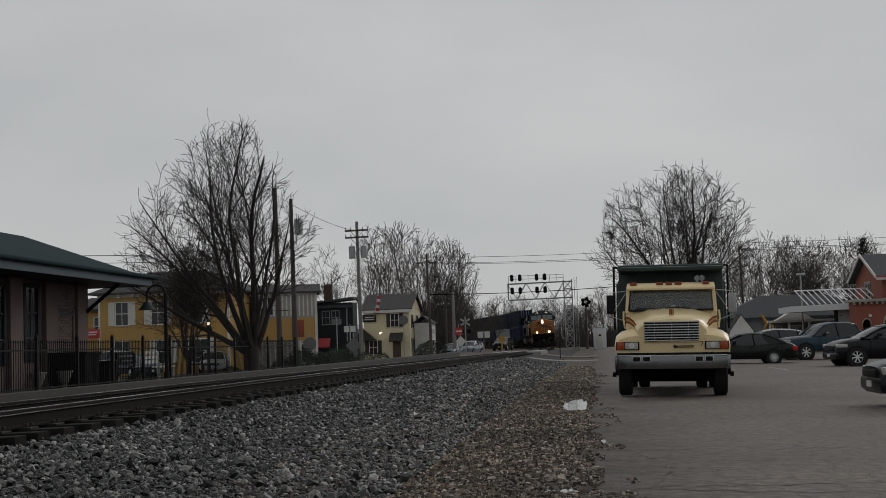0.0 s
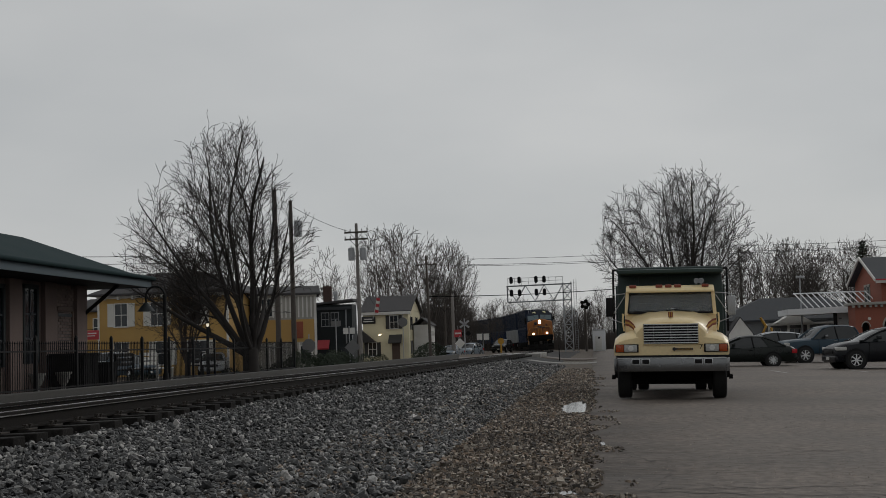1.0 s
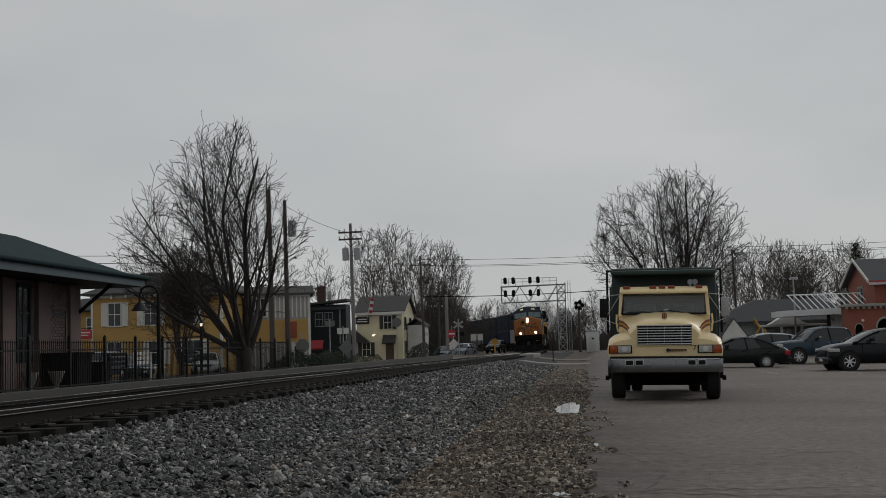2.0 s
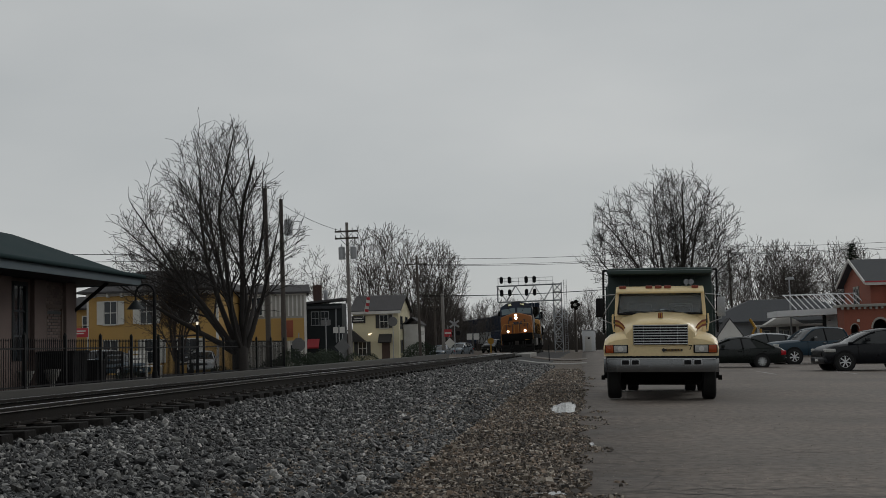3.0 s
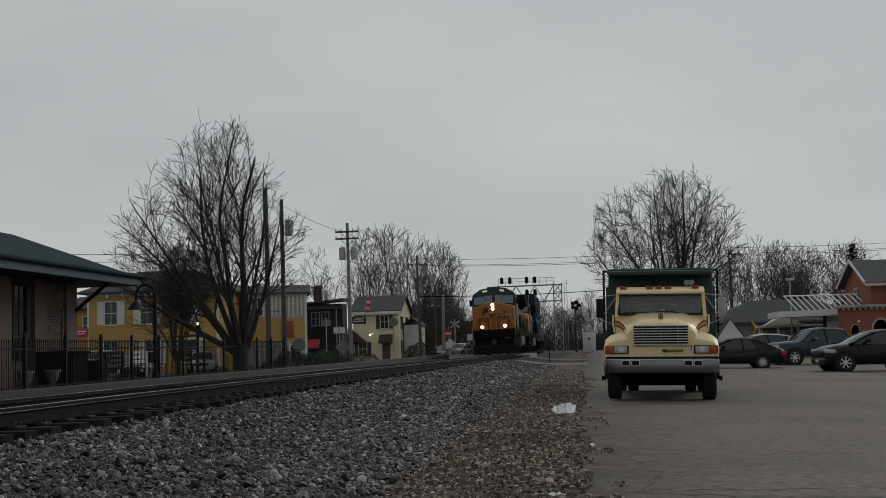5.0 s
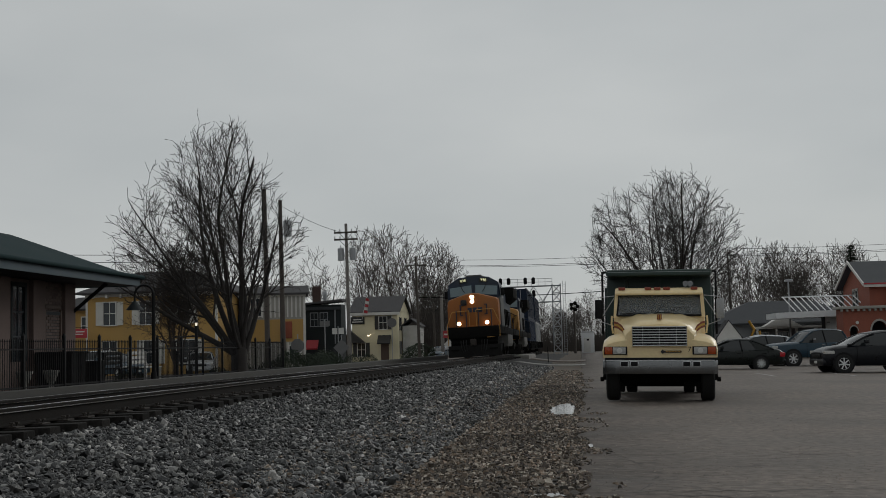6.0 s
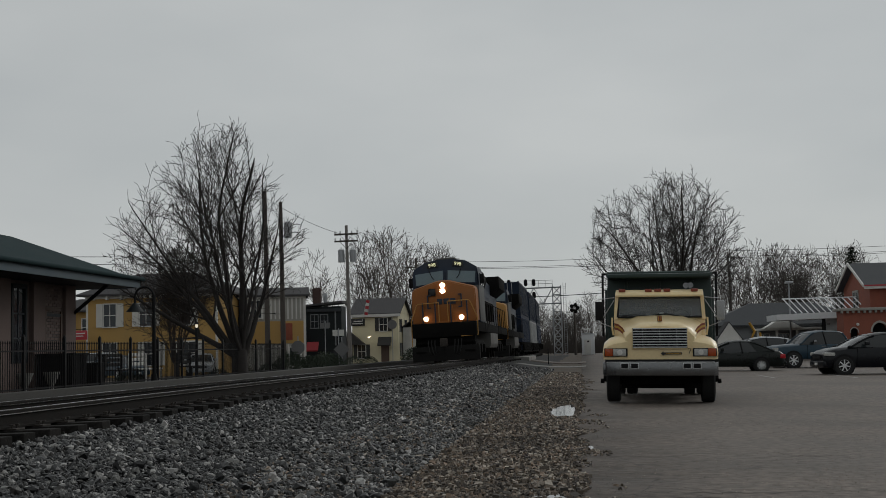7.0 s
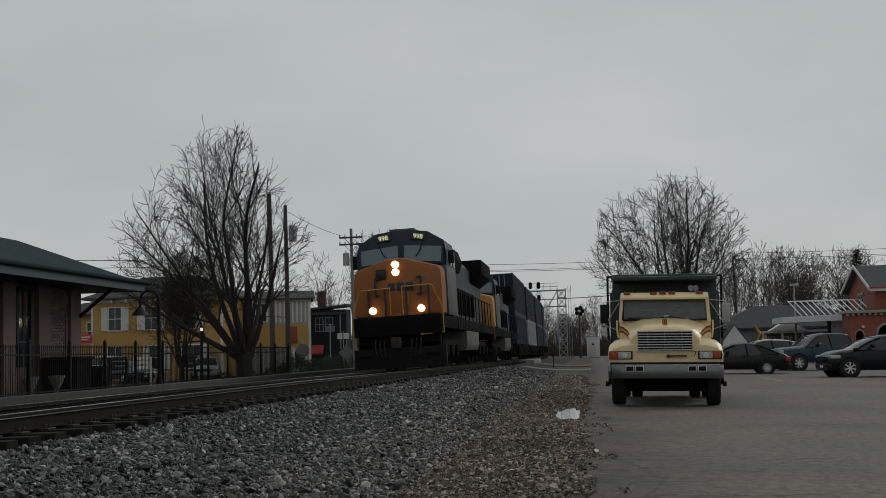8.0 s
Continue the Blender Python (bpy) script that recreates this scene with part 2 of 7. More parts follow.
M_cream = material("cream_stucco", (0.62, 0.56, 0.38), 0.75, vary=0.08, scale=1.0, dirt=(0.42, 0.38, 0.28), dirt_amount=0.5)
M_roof_dark = material("dark_shingle", (0.055, 0.053, 0.055), 0.9, vary=0.3, scale=1.0, fine=9, bump=0.6)
M_roof_green = material("green_metal_roof", (0.017, 0.034, 0.037), 0.85, vary=0.2, scale=0.8, bump=0.1, spec=0.15)
M_fascia = material("blue_grey_fascia", (0.052, 0.078, 0.095), 0.6, vary=0.12, scale=2, bump=0.05)
M_darkpaint = material("dark_green_paint", (0.015, 0.020, 0.022), 0.6, spec=0.25, vary=0.2, scale=2)
M_grey_siding = material("grey_siding", (0.22, 0.23, 0.24), 0.75, vary=0.1, scale=1.5, rnd=0.05)
M_red_sign = material("red_sign_paint", (0.40, 0.03, 0.04), 0.5, vary=0.08)

# ---- ground: one sheet, with the raised track bed ----
TRACK_X, RAIL_Z, CURVE_Y, CURVE_R = -6.20, 0.764, 145.0, 420.0
SIDE = [(-400, -0.3), (-60, -0.1), (-21, -0.05), (-14.5, 0.42), (-9.4, 0.46), (-8.7, 0.38), (-8.0, 0.46), (-7.6, 0.475), (-4.9, 0.50),
        (-4.6, 0.44), (-3.2, 0.21), (-2.0, 0.10), (-0.6, 0.06), (0.0, 0.05), (30.0, -0.50), (80, -0.6), (400, -0.6)]


def grade(y):
    """The line falls gently away from the depot."""
    return -0.003 * max(0.0, min(y, 115) - 20)


def track_x(y):
    return TRACK_X - max(0.0, y - CURVE_Y) ** 2 / (2 * CURVE_R)


def ground_z(x, y):
    u = x - (track_x(y) - TRACK_X) if x < 2 else x
    fall = grade(y) * min(1, max(0, (u + 15.5) / 5)) * min(1, max(0, (2.5 - u) / 3))
    for (a, za), (b, zb) in zip(SIDE[:-1], SIDE[1:]):
        if a <= u <= b:
            k = (u - a) / (b - a)
            return za + (zb - za) * k + fall
    return -0.6


def ground_sheet():
    xs = sorted({a for a, _ in SIDE} | set(np.arange(-24, 32, 1.0).tolist()) | {-3000, -1500, -700, -200, -120, 150, 700, 1500, 3000})
    ys = [-60, -20, -6, 0] + list(range(6, 60, 2)) + list(range(60, 320, 8)) + [340, 400, 520, 800, 1500, 3000]
    vs = []
    for y in ys:
        for x in xs:
            bumpy = 0.02 * noise.noise((x * 0.6, y * 0.6, 0)) if -4.4 < x < -0.8 else 0
            vs.append((x, y, ground_z(x, y) - 0.03 + bumpy))
    nx = len(xs)
    fs = [(j * nx + i, j * nx + i + 1, (j + 1) * nx + i + 1, (j + 1) * nx + i) for j in range(len(ys) - 1) for i in range(nx - 1)]
    ob = new("ground", raw_mesh("ground", vs, fs, M_soil, True))
    tagged(ob, "damp brown gravelly soil around the railway", "ground", kind="structure")


def strip(name, outline_fn, ys, mat, lift, label, nx=8):
    """A paved sheet lying on the ground between two edges."""
    vs, fs = [], []
    for y in ys:
        a, b = outline_fn(y)
        for i in range(nx + 1):
            x = a + (b - a) * i / nx
            vs.append((x, y, ground_z(x, y) + lift))
    for j in range(len(ys) - 1):
        for i in range(nx):
            k = j * (nx + 1) + i
            fs.append((k, k + 1, k + nx + 2, k + nx + 1))
    ob = new(name, raw_mesh(name, vs, fs, mat, True))
    sol = ob.modifiers.new("thickness", "SOLIDIFY")
    sol.thickness, sol.offset = 0.06, -1
    return tagged(ob, label, name, kind="structure")


ground_sheet()
strip("road", lambda y: (-0.10 + 0.16 * noise.noise((y * 0.55, 3, 0)) + 0.12 * noise.noise((y * 2.1, 9, 0)), 34.0),
      [-30, -10, 0, 4] + [6 + 0.35 * i for i in range(140)] + list(range(56, 200, 6)), M_asphalt, 0.0, "cracked damp asphalt parking road beside the railway", nx=24)


# near-black sheet put under the stones for the shade in their gaps
strip("ballast_bed", lambda y: (-8.7, -2.2 + 0.35 * noise.noise((y * 0.4, 5, 0))), [2, 6] + [8 + 0.8 * i for i in range(70)] + list(range(66, 200, 6)), M_ballast, 0.0, "near-black sheet under the loose ballast for the shade between stones", nx=28)


def cracks():
    rnd = random.Random(4)
    bm = BM()
    lines = [((0.3, 10.1), (6.5, 11.0)), ((2.2, 17.5), (3.4, 17.0)), ((3.2, 19.8), (4.9, 18.6)), ((4.2, 22.0), (5.0, 17.2)), ((5.0, 17.2), (5.6, 14.0)),
             ((2.0, 13.5), (2.8, 13.6)), ((1.0, 15.5), (1.6, 15.9)), ((0.25, 14.0), (0.7, 11.5)), ((0.7, 11.5), (0.4, 9.8)), ((3.9, 11.4), (4.0, 12.6)), ((4.0, 12.6), (4.9, 11.8)),
             ((4.9, 11.8), (4.2, 11.0)), ((2.8, 24.0), (9.0, 24.8)), ((3.0, 29.5), (10.0, 30.2)), ((1.0, 12.2), (1.8, 12.3)), ((4.6, 15.8), (6.5, 15.3)), ((0.2, 9.9), (3.4, 9.7)), ((3.4, 9.7), (6.0, 10.3)), ((2.3, 21.0), (4.2, 21.6)), ((5.0, 20.0), (7.4, 19.2)), ((3.4, 15.2), (4.4, 15.5)), ((6.0, 27.0), (11.0, 26.2)), ((1.2, 19.5), (2.1, 19.3)), ((0.1, 33.0), (1.0, 33.4))]
    for (x0, y0), (x1, y1) in lines:
        k = max(3, int(math.hypot(x1 - x0, y1 - y0) / 0.12))
        prev = None
        for i in range(k + 1):
            u = i / k
            x = x0 + (x1 - x0) * u + rnd.uniform(-0.05, 0.05)
            y = y0 + (y1 - y0) * u + rnd.uniform(-0.10, 0.10)
            w = rnd.uniform(0.003, 0.018)
            z = ground_z(x, y) + 0.004
            cur = (bm.verts.new((x, y - w, z)), bm.verts.new((x, y + w, z)))
            if prev:
                bm.faces.new((prev[0], cur[0], cur[1], prev[1]))
            prev = cur
    solo("road_cracks", bm, M_crack, "dark ragged cracks in the asphalt", "cracks", kind="stuff")


PUDDLES = [(-0.36, 22.6, 0.24, 1.75, 0.10), (0.06, 14.45, 0.03, 0.20, 0.0), (-0.30, 9.75, 0.13, 0.12, 0.0)]


def puddles():
    """Shallow rain puddles that mirror the sky."""
    M_water = material("rain_water", (0.05, 0.048, 0.045), 0.03, vary=0.1, bump=0.0, spec=0.7)
    for j, (px, py, w, l, lift) in enumerate(PUDDLES):
        bm = BM()
        ring = []
        for i in range(36):
            a = 2 * math.pi * i / 36
            k = 1 + 0.45 * noise.noise((math.cos(a) * 1.6 + j * 3, math.sin(a) * 1.6, j)) + 0.3 * noise.noise((math.cos(a) * 5 + j, math.sin(a) * 5, j))
            sx = math.copysign(abs(math.cos(a)) ** 0.75, math.cos(a)) * w * k
            sy = math.copysign(abs(math.sin(a)) ** 0.75, math.sin(a)) * l * k
            ring.append((sx, sy))
        prism(bm, ring, "z", -0.05, 0.0)
        solo("puddle", bm, M_water, "shallow puddle mirroring the grey sky", "puddle", "puddles", m=pose(px, py, ground_z(px, py) + 0.016), smooth=False)


def lot_lines():
    bm = BM()
    for x, y, w, l in ((12.5, 47.0, 0.10, 5.0), (9.6, 47.0, 0.10, 5.0), (6.8, 47.0, 0.10, 5.0)):
        z0 = ground_z(x, y) + 0.006
        box(bm, x - w / 2, x + w / 2, y - l / 2, y + l / 2, z0 - 0.004, z0)
    solo("parking_lines", bm, M_patch, "faded white parking bay lines on asphalt", "road marking", kind="structure")


cracks()
puddles()
lot_lines()


# ---- stones ----
def stones(name, mat, label, count, region, size, seed, keep, heap=0.0, coarse=False):
    rng = np.random.default_rng(seed)
    # broken stones: a jittered icosahedron, or a jittered block for the fine ones
    phi = (1 + 5 ** 0.5) / 2
    if coarse:
        shape = np.array([(-1, phi, 0), (1, phi, 0), (-1, -phi, 0), (1, -phi, 0), (0, -1, phi), (0, 1, phi), (0, -1, -phi), (0, 1, -phi),
                          (phi, 0, -1), (phi, 0, 1), (-phi, 0, -1), (-phi, 0, 1)]) / 1.9
        tri = np.array([(0, 11, 5), (0, 5, 1), (0, 1, 7), (0, 7, 10), (0, 10, 11), (1, 5, 9), (5, 11, 4), (11, 10, 2), (10, 7, 6), (7, 1, 8),
                        (3, 9, 4), (3, 4, 2), (3, 2, 6), (3, 6, 8), (3, 8, 9), (4, 9, 5), (2, 4, 11), (6, 2, 10), (8, 6, 7), (9, 8, 1)])
    else:
        shape = np.array([(-1, -1, -1), (1, -1, -1), (1, 1, -1), (-1, 1, -1), (-1, -1, 1), (1, -1, 1), (1, 1, 1), (-1, 1, 1)]) * 0.72
        tri = np.array([(0, 2, 1), (0, 3, 2), (4, 5, 6), (4, 6, 7), (0, 1, 5), (0, 5, 4), (1, 2, 6), (1, 6, 5), (2, 3, 7), (2, 7, 6), (3, 0, 4), (3, 4, 7)])
    nv = len(shape)
    x0, x1, y0, y1 = region
    # denser near the camera
    u = rng.random(count)
    ys = y0 * (y1 / y0) ** u if y0 > 0 else y0 + (y1 - y0) * u
    xs = x0 + (x1 - x0) * rng.random(count)
    ok = np.array([keep(a, b) and not any(((a - p[0]) / (p[2] * 1.08)) ** 2 + ((b - p[1]) / (p[3] * 1.08)) ** 2 < 1 for p in PUDDLES) for a, b in zip(xs, ys)])
    xs, ys = xs[ok], ys[ok]
    k = len(xs)
    rad = rng.uniform(size[0], size[1], k) * (1 + 0.010 * np.maximum(0, ys - 14))
    big = rng.random(k) < 0.06
    rad[big] *= 1.5
    v = shape[None, :, :] * (1 + rng.uniform(-0.42, 0.42, (k, nv, 3)))
    v = v * (rad[:, None] * rng.uniform(0.5, 1.45, (k, 3)))[:, None, :] * np.array((1.0, 1.0, 0.85))
    a = rng.uniform(0, 2 * np.pi, k)
    b = rng.normal(0, 0.55, k)
    ca, sa, cb, sb = np.cos(a), np.sin(a), np.cos(b), np.sin(b)
    X = ca[:, None] * v[:, :, 0] - sa[:, None] * v[:, :, 1]
    Y = sa[:, None] * v[:, :, 0] + ca[:, None] * v[:, :, 1]
    Z = v[:, :, 2]
    Y, Z = cb[:, None] * Y - sb[:, None] * Z, sb[:, None] * Y + cb[:, None] * Z
    zs = np.array([ground_z(p, q) for p, q in zip(xs, ys)]) + heap
    V = np.stack([X + xs[:, None], Y + ys[:, None], Z + (zs + rad * rng.uniform(-0.1, 1.1, k))[:, None]], axis=-1).reshape(-1, 3)
    F = (tri[None] + nv * np.arange(k)[:, None, None]).reshape(-1, 3)
    ob = new(name, raw_mesh(name, V.tolist(), F.tolist(), mat))
    return tagged(ob, label, "gravel", kind="stuff")


def off_track(x, y):
    return not (-7.55 < x < -4.95)


def thin_edge(x, y):
    return noise.noise((x * 0.8, y * 0.5, 5)) > -0.75 + 0.9 * max(0.0, (x + 0.5) / 0.5)


stones("ballast_gravel", M_stone, "loose grey crushed stone ballast beside the track", 74000, (-5.0, -1.6, 7.0, 70.0), (0.012, 0.030), 1, off_track, 0.0, True)
stones("roadside_gravel", M_grit, "fine brown gravel between ballast and asphalt", 62000, (-3.0, 0.03, 8.0, 60.0), (0.007, 0.020), 2, thin_edge)
stones("track_gravel", M_stone, "dark stone ballast between the sleepers", 18000, (-9.2, -4.9, 8.5, 75.0), (0.014, 0.028), 3, lambda x, y: True, 0.0)
stones("road_grit", M_grit, "fine loose grit scattered on the asphalt", 20000, (-0.1, 7.0, 8.4, 20.0), (0.0012, 0.0032), 4, lambda x, y: noise.noise((x * 0.7, y * 0.4, 2)) > -0.35)
stones("edge_gravel", M_grit, "loose gravel washed over the broken asphalt edge", 5000, (-0.45, 0.45, 8.4, 46.0), (0.006, 0.017), 6, lambda x, y: noise.noise((x * 2.2, y * 0.9, 7)) > -0.12 + 0.9 * (x + 0.2))


# ---- the railway ----
RAIL_PROFILE = [(-0.070, -0.17), (0.070, -0.17), (0.070, -0.155), (0.012, -0.14), (0.010, -0.05), (0.035, -0.04), (0.036, -0.006), (0.028, 0.0),
                (-0.028, 0.0), (-0.036, -0.006), (-0.035, -0.04), (-0.010, -0.05), (-0.012, -0.14), (-0.070, -0.155)]


def along(y):
    """Direction of the track at y, as a unit vector to +y."""
    d = Vector((track_x(y + 0.5) - track_x(y - 0.5), 1.0, 0))
    return d.normalized()


def rails():
    ys = [2, 20, 60, 115, 145, 155, 165] + list(range(170, 420, 6))
    for off in (-0.755, 0.755):
        bm = BM()
        rings = []
        for y in ys:
            d = along(y)
            side = Vector((d.y, -d.x, 0))
            c = Vector((track_x(y), y, RAIL_Z + grade(y) + off * 0.02)) + side * off
            rings.append([c + side * u + Vector((0, 0, w)) for u, w in RAIL_PROFILE])
        loft(bm, rings)
        rail = solo("rail", bm, M_rail, "rusty steel rail spiked to timber sleepers", "rail", "rails", smooth=False)
        bm = BM()
        loft(bm, [[c for c in (r[7] + Vector((0.0, 0, 0.003)), r[8] + Vector((0, 0, 0.003)), r[8] - Vector((0, 0, 0.004)), r[7] - Vector((0, 0, 0.004)))] for r in rings])
        part("running_face", bm, M_railtop, rail, "polished bright running surface", smooth=False)
        # thin bright strip added for the glint below the rail head
        bm = BM()
        loft(bm, [[r[5] + Vector((0.003, 0, -0.002)), r[5] + Vector((0.003, 0, 0.007)), r[5] + Vector((-0.004, 0, 0.007)), r[5] + Vector((-0.004, 0, -0.002))] for r in rings])
        part("head_lip", bm, M_railtop, rail, "bright strip for the glint along the rail head's lower edge", smooth=False)


def sleepers():
    rnd = random.Random(8)
    shapes = []
    for k in range(6):
        bm = BM()
        box(bm, -1.30 + rnd.uniform(-0.05, 0.05), 1.30 + rnd.uniform(-0.05, 0.05), -0.115, 0.115, -0.17, 0.0, 0.012)
        shapes.append(mesh_of("sleeper", bm, M_tie))
    bed = thing("track_bed", pose(0, 0, 0), "dark timber sleepers carrying the rails in ballast", "railway sleepers", kind="structure")
    bm = BM()
    box(bm, -0.17, 0.17, -0.09, 0.09, 0.0, 0.016, 0.004)
    for sx in (-0.11, 0.11):
        for sy in (-0.05, 0.05):
            tube(bm, (sx, sy, 0.0), (sx, sy, 0.045), 0.012, 0.012, 6)
            box(bm, sx - 0.022, sx + 0.022, sy - 0.016, sy + 0.016, 0.04, 0.055)
    tie_plate = mesh_of("tie_plate", bm, M_spike)
    y, i = 6.0, 0
    far_v, far_f = [], []
    while y < 300:
        d = along(y)
        ang = math.degrees(math.atan2(-d.x, d.y))
        m = pose(track_x(y), y, RAIL_Z + grade(y) - 0.186, 0, -1.1, ang + rnd.uniform(-1, 1))
        if i < 220:
            ob = new("sleeper", shapes[i % 6])
            ob.parent, ob.matrix_basis = bed, m
            if i < 90:
                for off in (-0.755, 0.755):
                    p = new("tie_plate", tie_plate)
                    p.parent, p.matrix_basis = ob, pose(off, 0, 0.001)
        else:
            c = Vector(m.translation)
            k = len(far_v)
            q = m.to_3x3()
            for sx in (-1.3, 1.3):
                for sy in (-0.115, 0.115):
                    for sz in (-0.17, 0.0):
                        far_v.append(c + q @ Vector((sx, sy, sz)))
            far_f += [tuple(k + j for j in f) for f in ((0, 1, 3, 2), (4, 6, 7, 5), (0, 4, 5, 1), (2, 3, 7, 6), (1, 5, 7, 3), (0, 2, 6, 4))]
        y += 0.56
        i += 1
    ob = new("far_sleepers", raw_mesh("far_sleepers", far_v, far_f, M_tie))
    ob.parent = bed
    tagged(ob, kind="stuff")


rails()
sleepers()

# far side platform with its kerb, and the crossing road
bm = BM()
box(bm, -10.9, -10.55, 2, 96, 0.3, 0.64, 0.015)
solo("platform_kerb", bm, M_kerb, "long low concrete kerb along the tracks", "kerb", kind="structure")
strip("platform", lambda y: (-15.0, -10.9), [2, 30, 60, 96], M_ballast, 0.06, "dark asphalt walk behind the platform kerb")
strip("crossing_road", lambda y: (-60.0, 0.3), [98, 104, 110], M_asphalt, 0.02, "asphalt street crossing the railway", nx=60)
bm = BM()
for x0, x1 in ((-8.2, -7.02), (-6.88, -5.52), (-5.38, -4.2)):
    box(bm, x0, x1, 97, 111, 0.15, RAIL_Z + grade(104) - 0.03, 0.02)
solo("crossing_panels", bm, M_conc, "worn concrete panels of a level crossing", "crossing", kind="structure")
strip("street", lambda y: (-21.0, -16.5), [10, 40, 80, 120, 170, 220], M_asphalt, 0.03, "damp asphalt street behind the depot", nx=6)
strip("gravel_path", lambda y: (-4.4 + (y - 80) * 0.05, 0.2), [79.0, 80, 82, 83.5], M_conc, 0.01, "pale concrete walk to the crossing", nx=10)

# ---- the freight train ----
M_orange = material("orange_yellow_paint", (0.27, 0.086, 0.008), 0.62, vary=0.12, scale=2.0, dirt=(0.20, 0.09, 0.03), dirt_amount=0.65)
M_navy = material("dark_blue_paint", (0.012, 0.022, 0.042), 0.5, spec=0.3, vary=0.18, scale=2.0, dirt=(0.04, 0.04, 0.04), dirt_amount=0.5)
M_locogrey = material("weathered_grey_paint", (0.070, 0.070, 0.067), 0.6, vary=0.15, scale=1.5, dirt=(0.09, 0.08, 0.07), dirt_amount=0.7)
M_plow = material("scuffed_plow_steel", (0.014, 0.0136, 0.0132), 0.8, spec=0.12, vary=0.3, scale=3)
M_rail_paint = material("handrail_paint", (0.42, 0.21, 0.04), 0.5, vary=0.1)
M_board = material("number_board", (0.01, 0.01, 0.01), 0.4, vary=0.1)
M_digit = glow("lit_digits", (0.85, 0.80, 0.35), 0.55)
M_lamp_lit = glow("headlight_glass", (1.0, 0.86, 0.62), 26.0)
# orange emission on the lamp housings, put in for the lamps' halo
M_lamp_halo = glow("headlight_halo", (1.0, 0.55, 0.22), 1.6)
M_lamp_off = material("lamp_glass_off", (0.45, 0.45, 0.42), 0.2, vary=0.1)
M_windshield = glass("cab_windshield", (0.13, 0.18, 0.20), 0.06)
M_tank = material("fuel_tank_grey", (0.11, 0.107, 0.10), 0.7, vary=0.25, scale=2.0, dirt=(0.06, 0.05, 0.045), dirt_amount=0.7)
M_logo = material("dark_blue_lettering", (0.02, 0.028, 0.045), 0.6, vary=0.15)


def text_mesh(txt, size, depth=0.01):
    cu = bpy.data.curves.new("glyphs", "FONT")
    cu.body, cu.size, cu.extrude, cu.align_x, cu.align_y = txt, size, depth, "CENTER", "CENTER"
    ob = bpy.data.objects.new("glyphs", cu)
    scene.collection.objects.link(ob)
    me = bpy.data.meshes.new_from_object(ob.evaluated_get(bpy.context.evaluated_depsgraph_get()))
    bpy.data.objects.remove(ob)
    return me


def lettering(txt, size, mat, m, parent, name="lettering"):
    me = text_mesh(txt, size)
    me.materials.clear()
    me.materials.append(mat)
    ob = new(name, me)
    ob.parent, ob.matrix_basis = parent, m
    return ob


FRONT = Matrix.Rotation(radians(90), 4, "X")


def ring_z(w, d0, d1, z, r=0.0):
    return [(-w, d0, z), (w, d0, z), (w, d1, z), (-w, d1, z)]


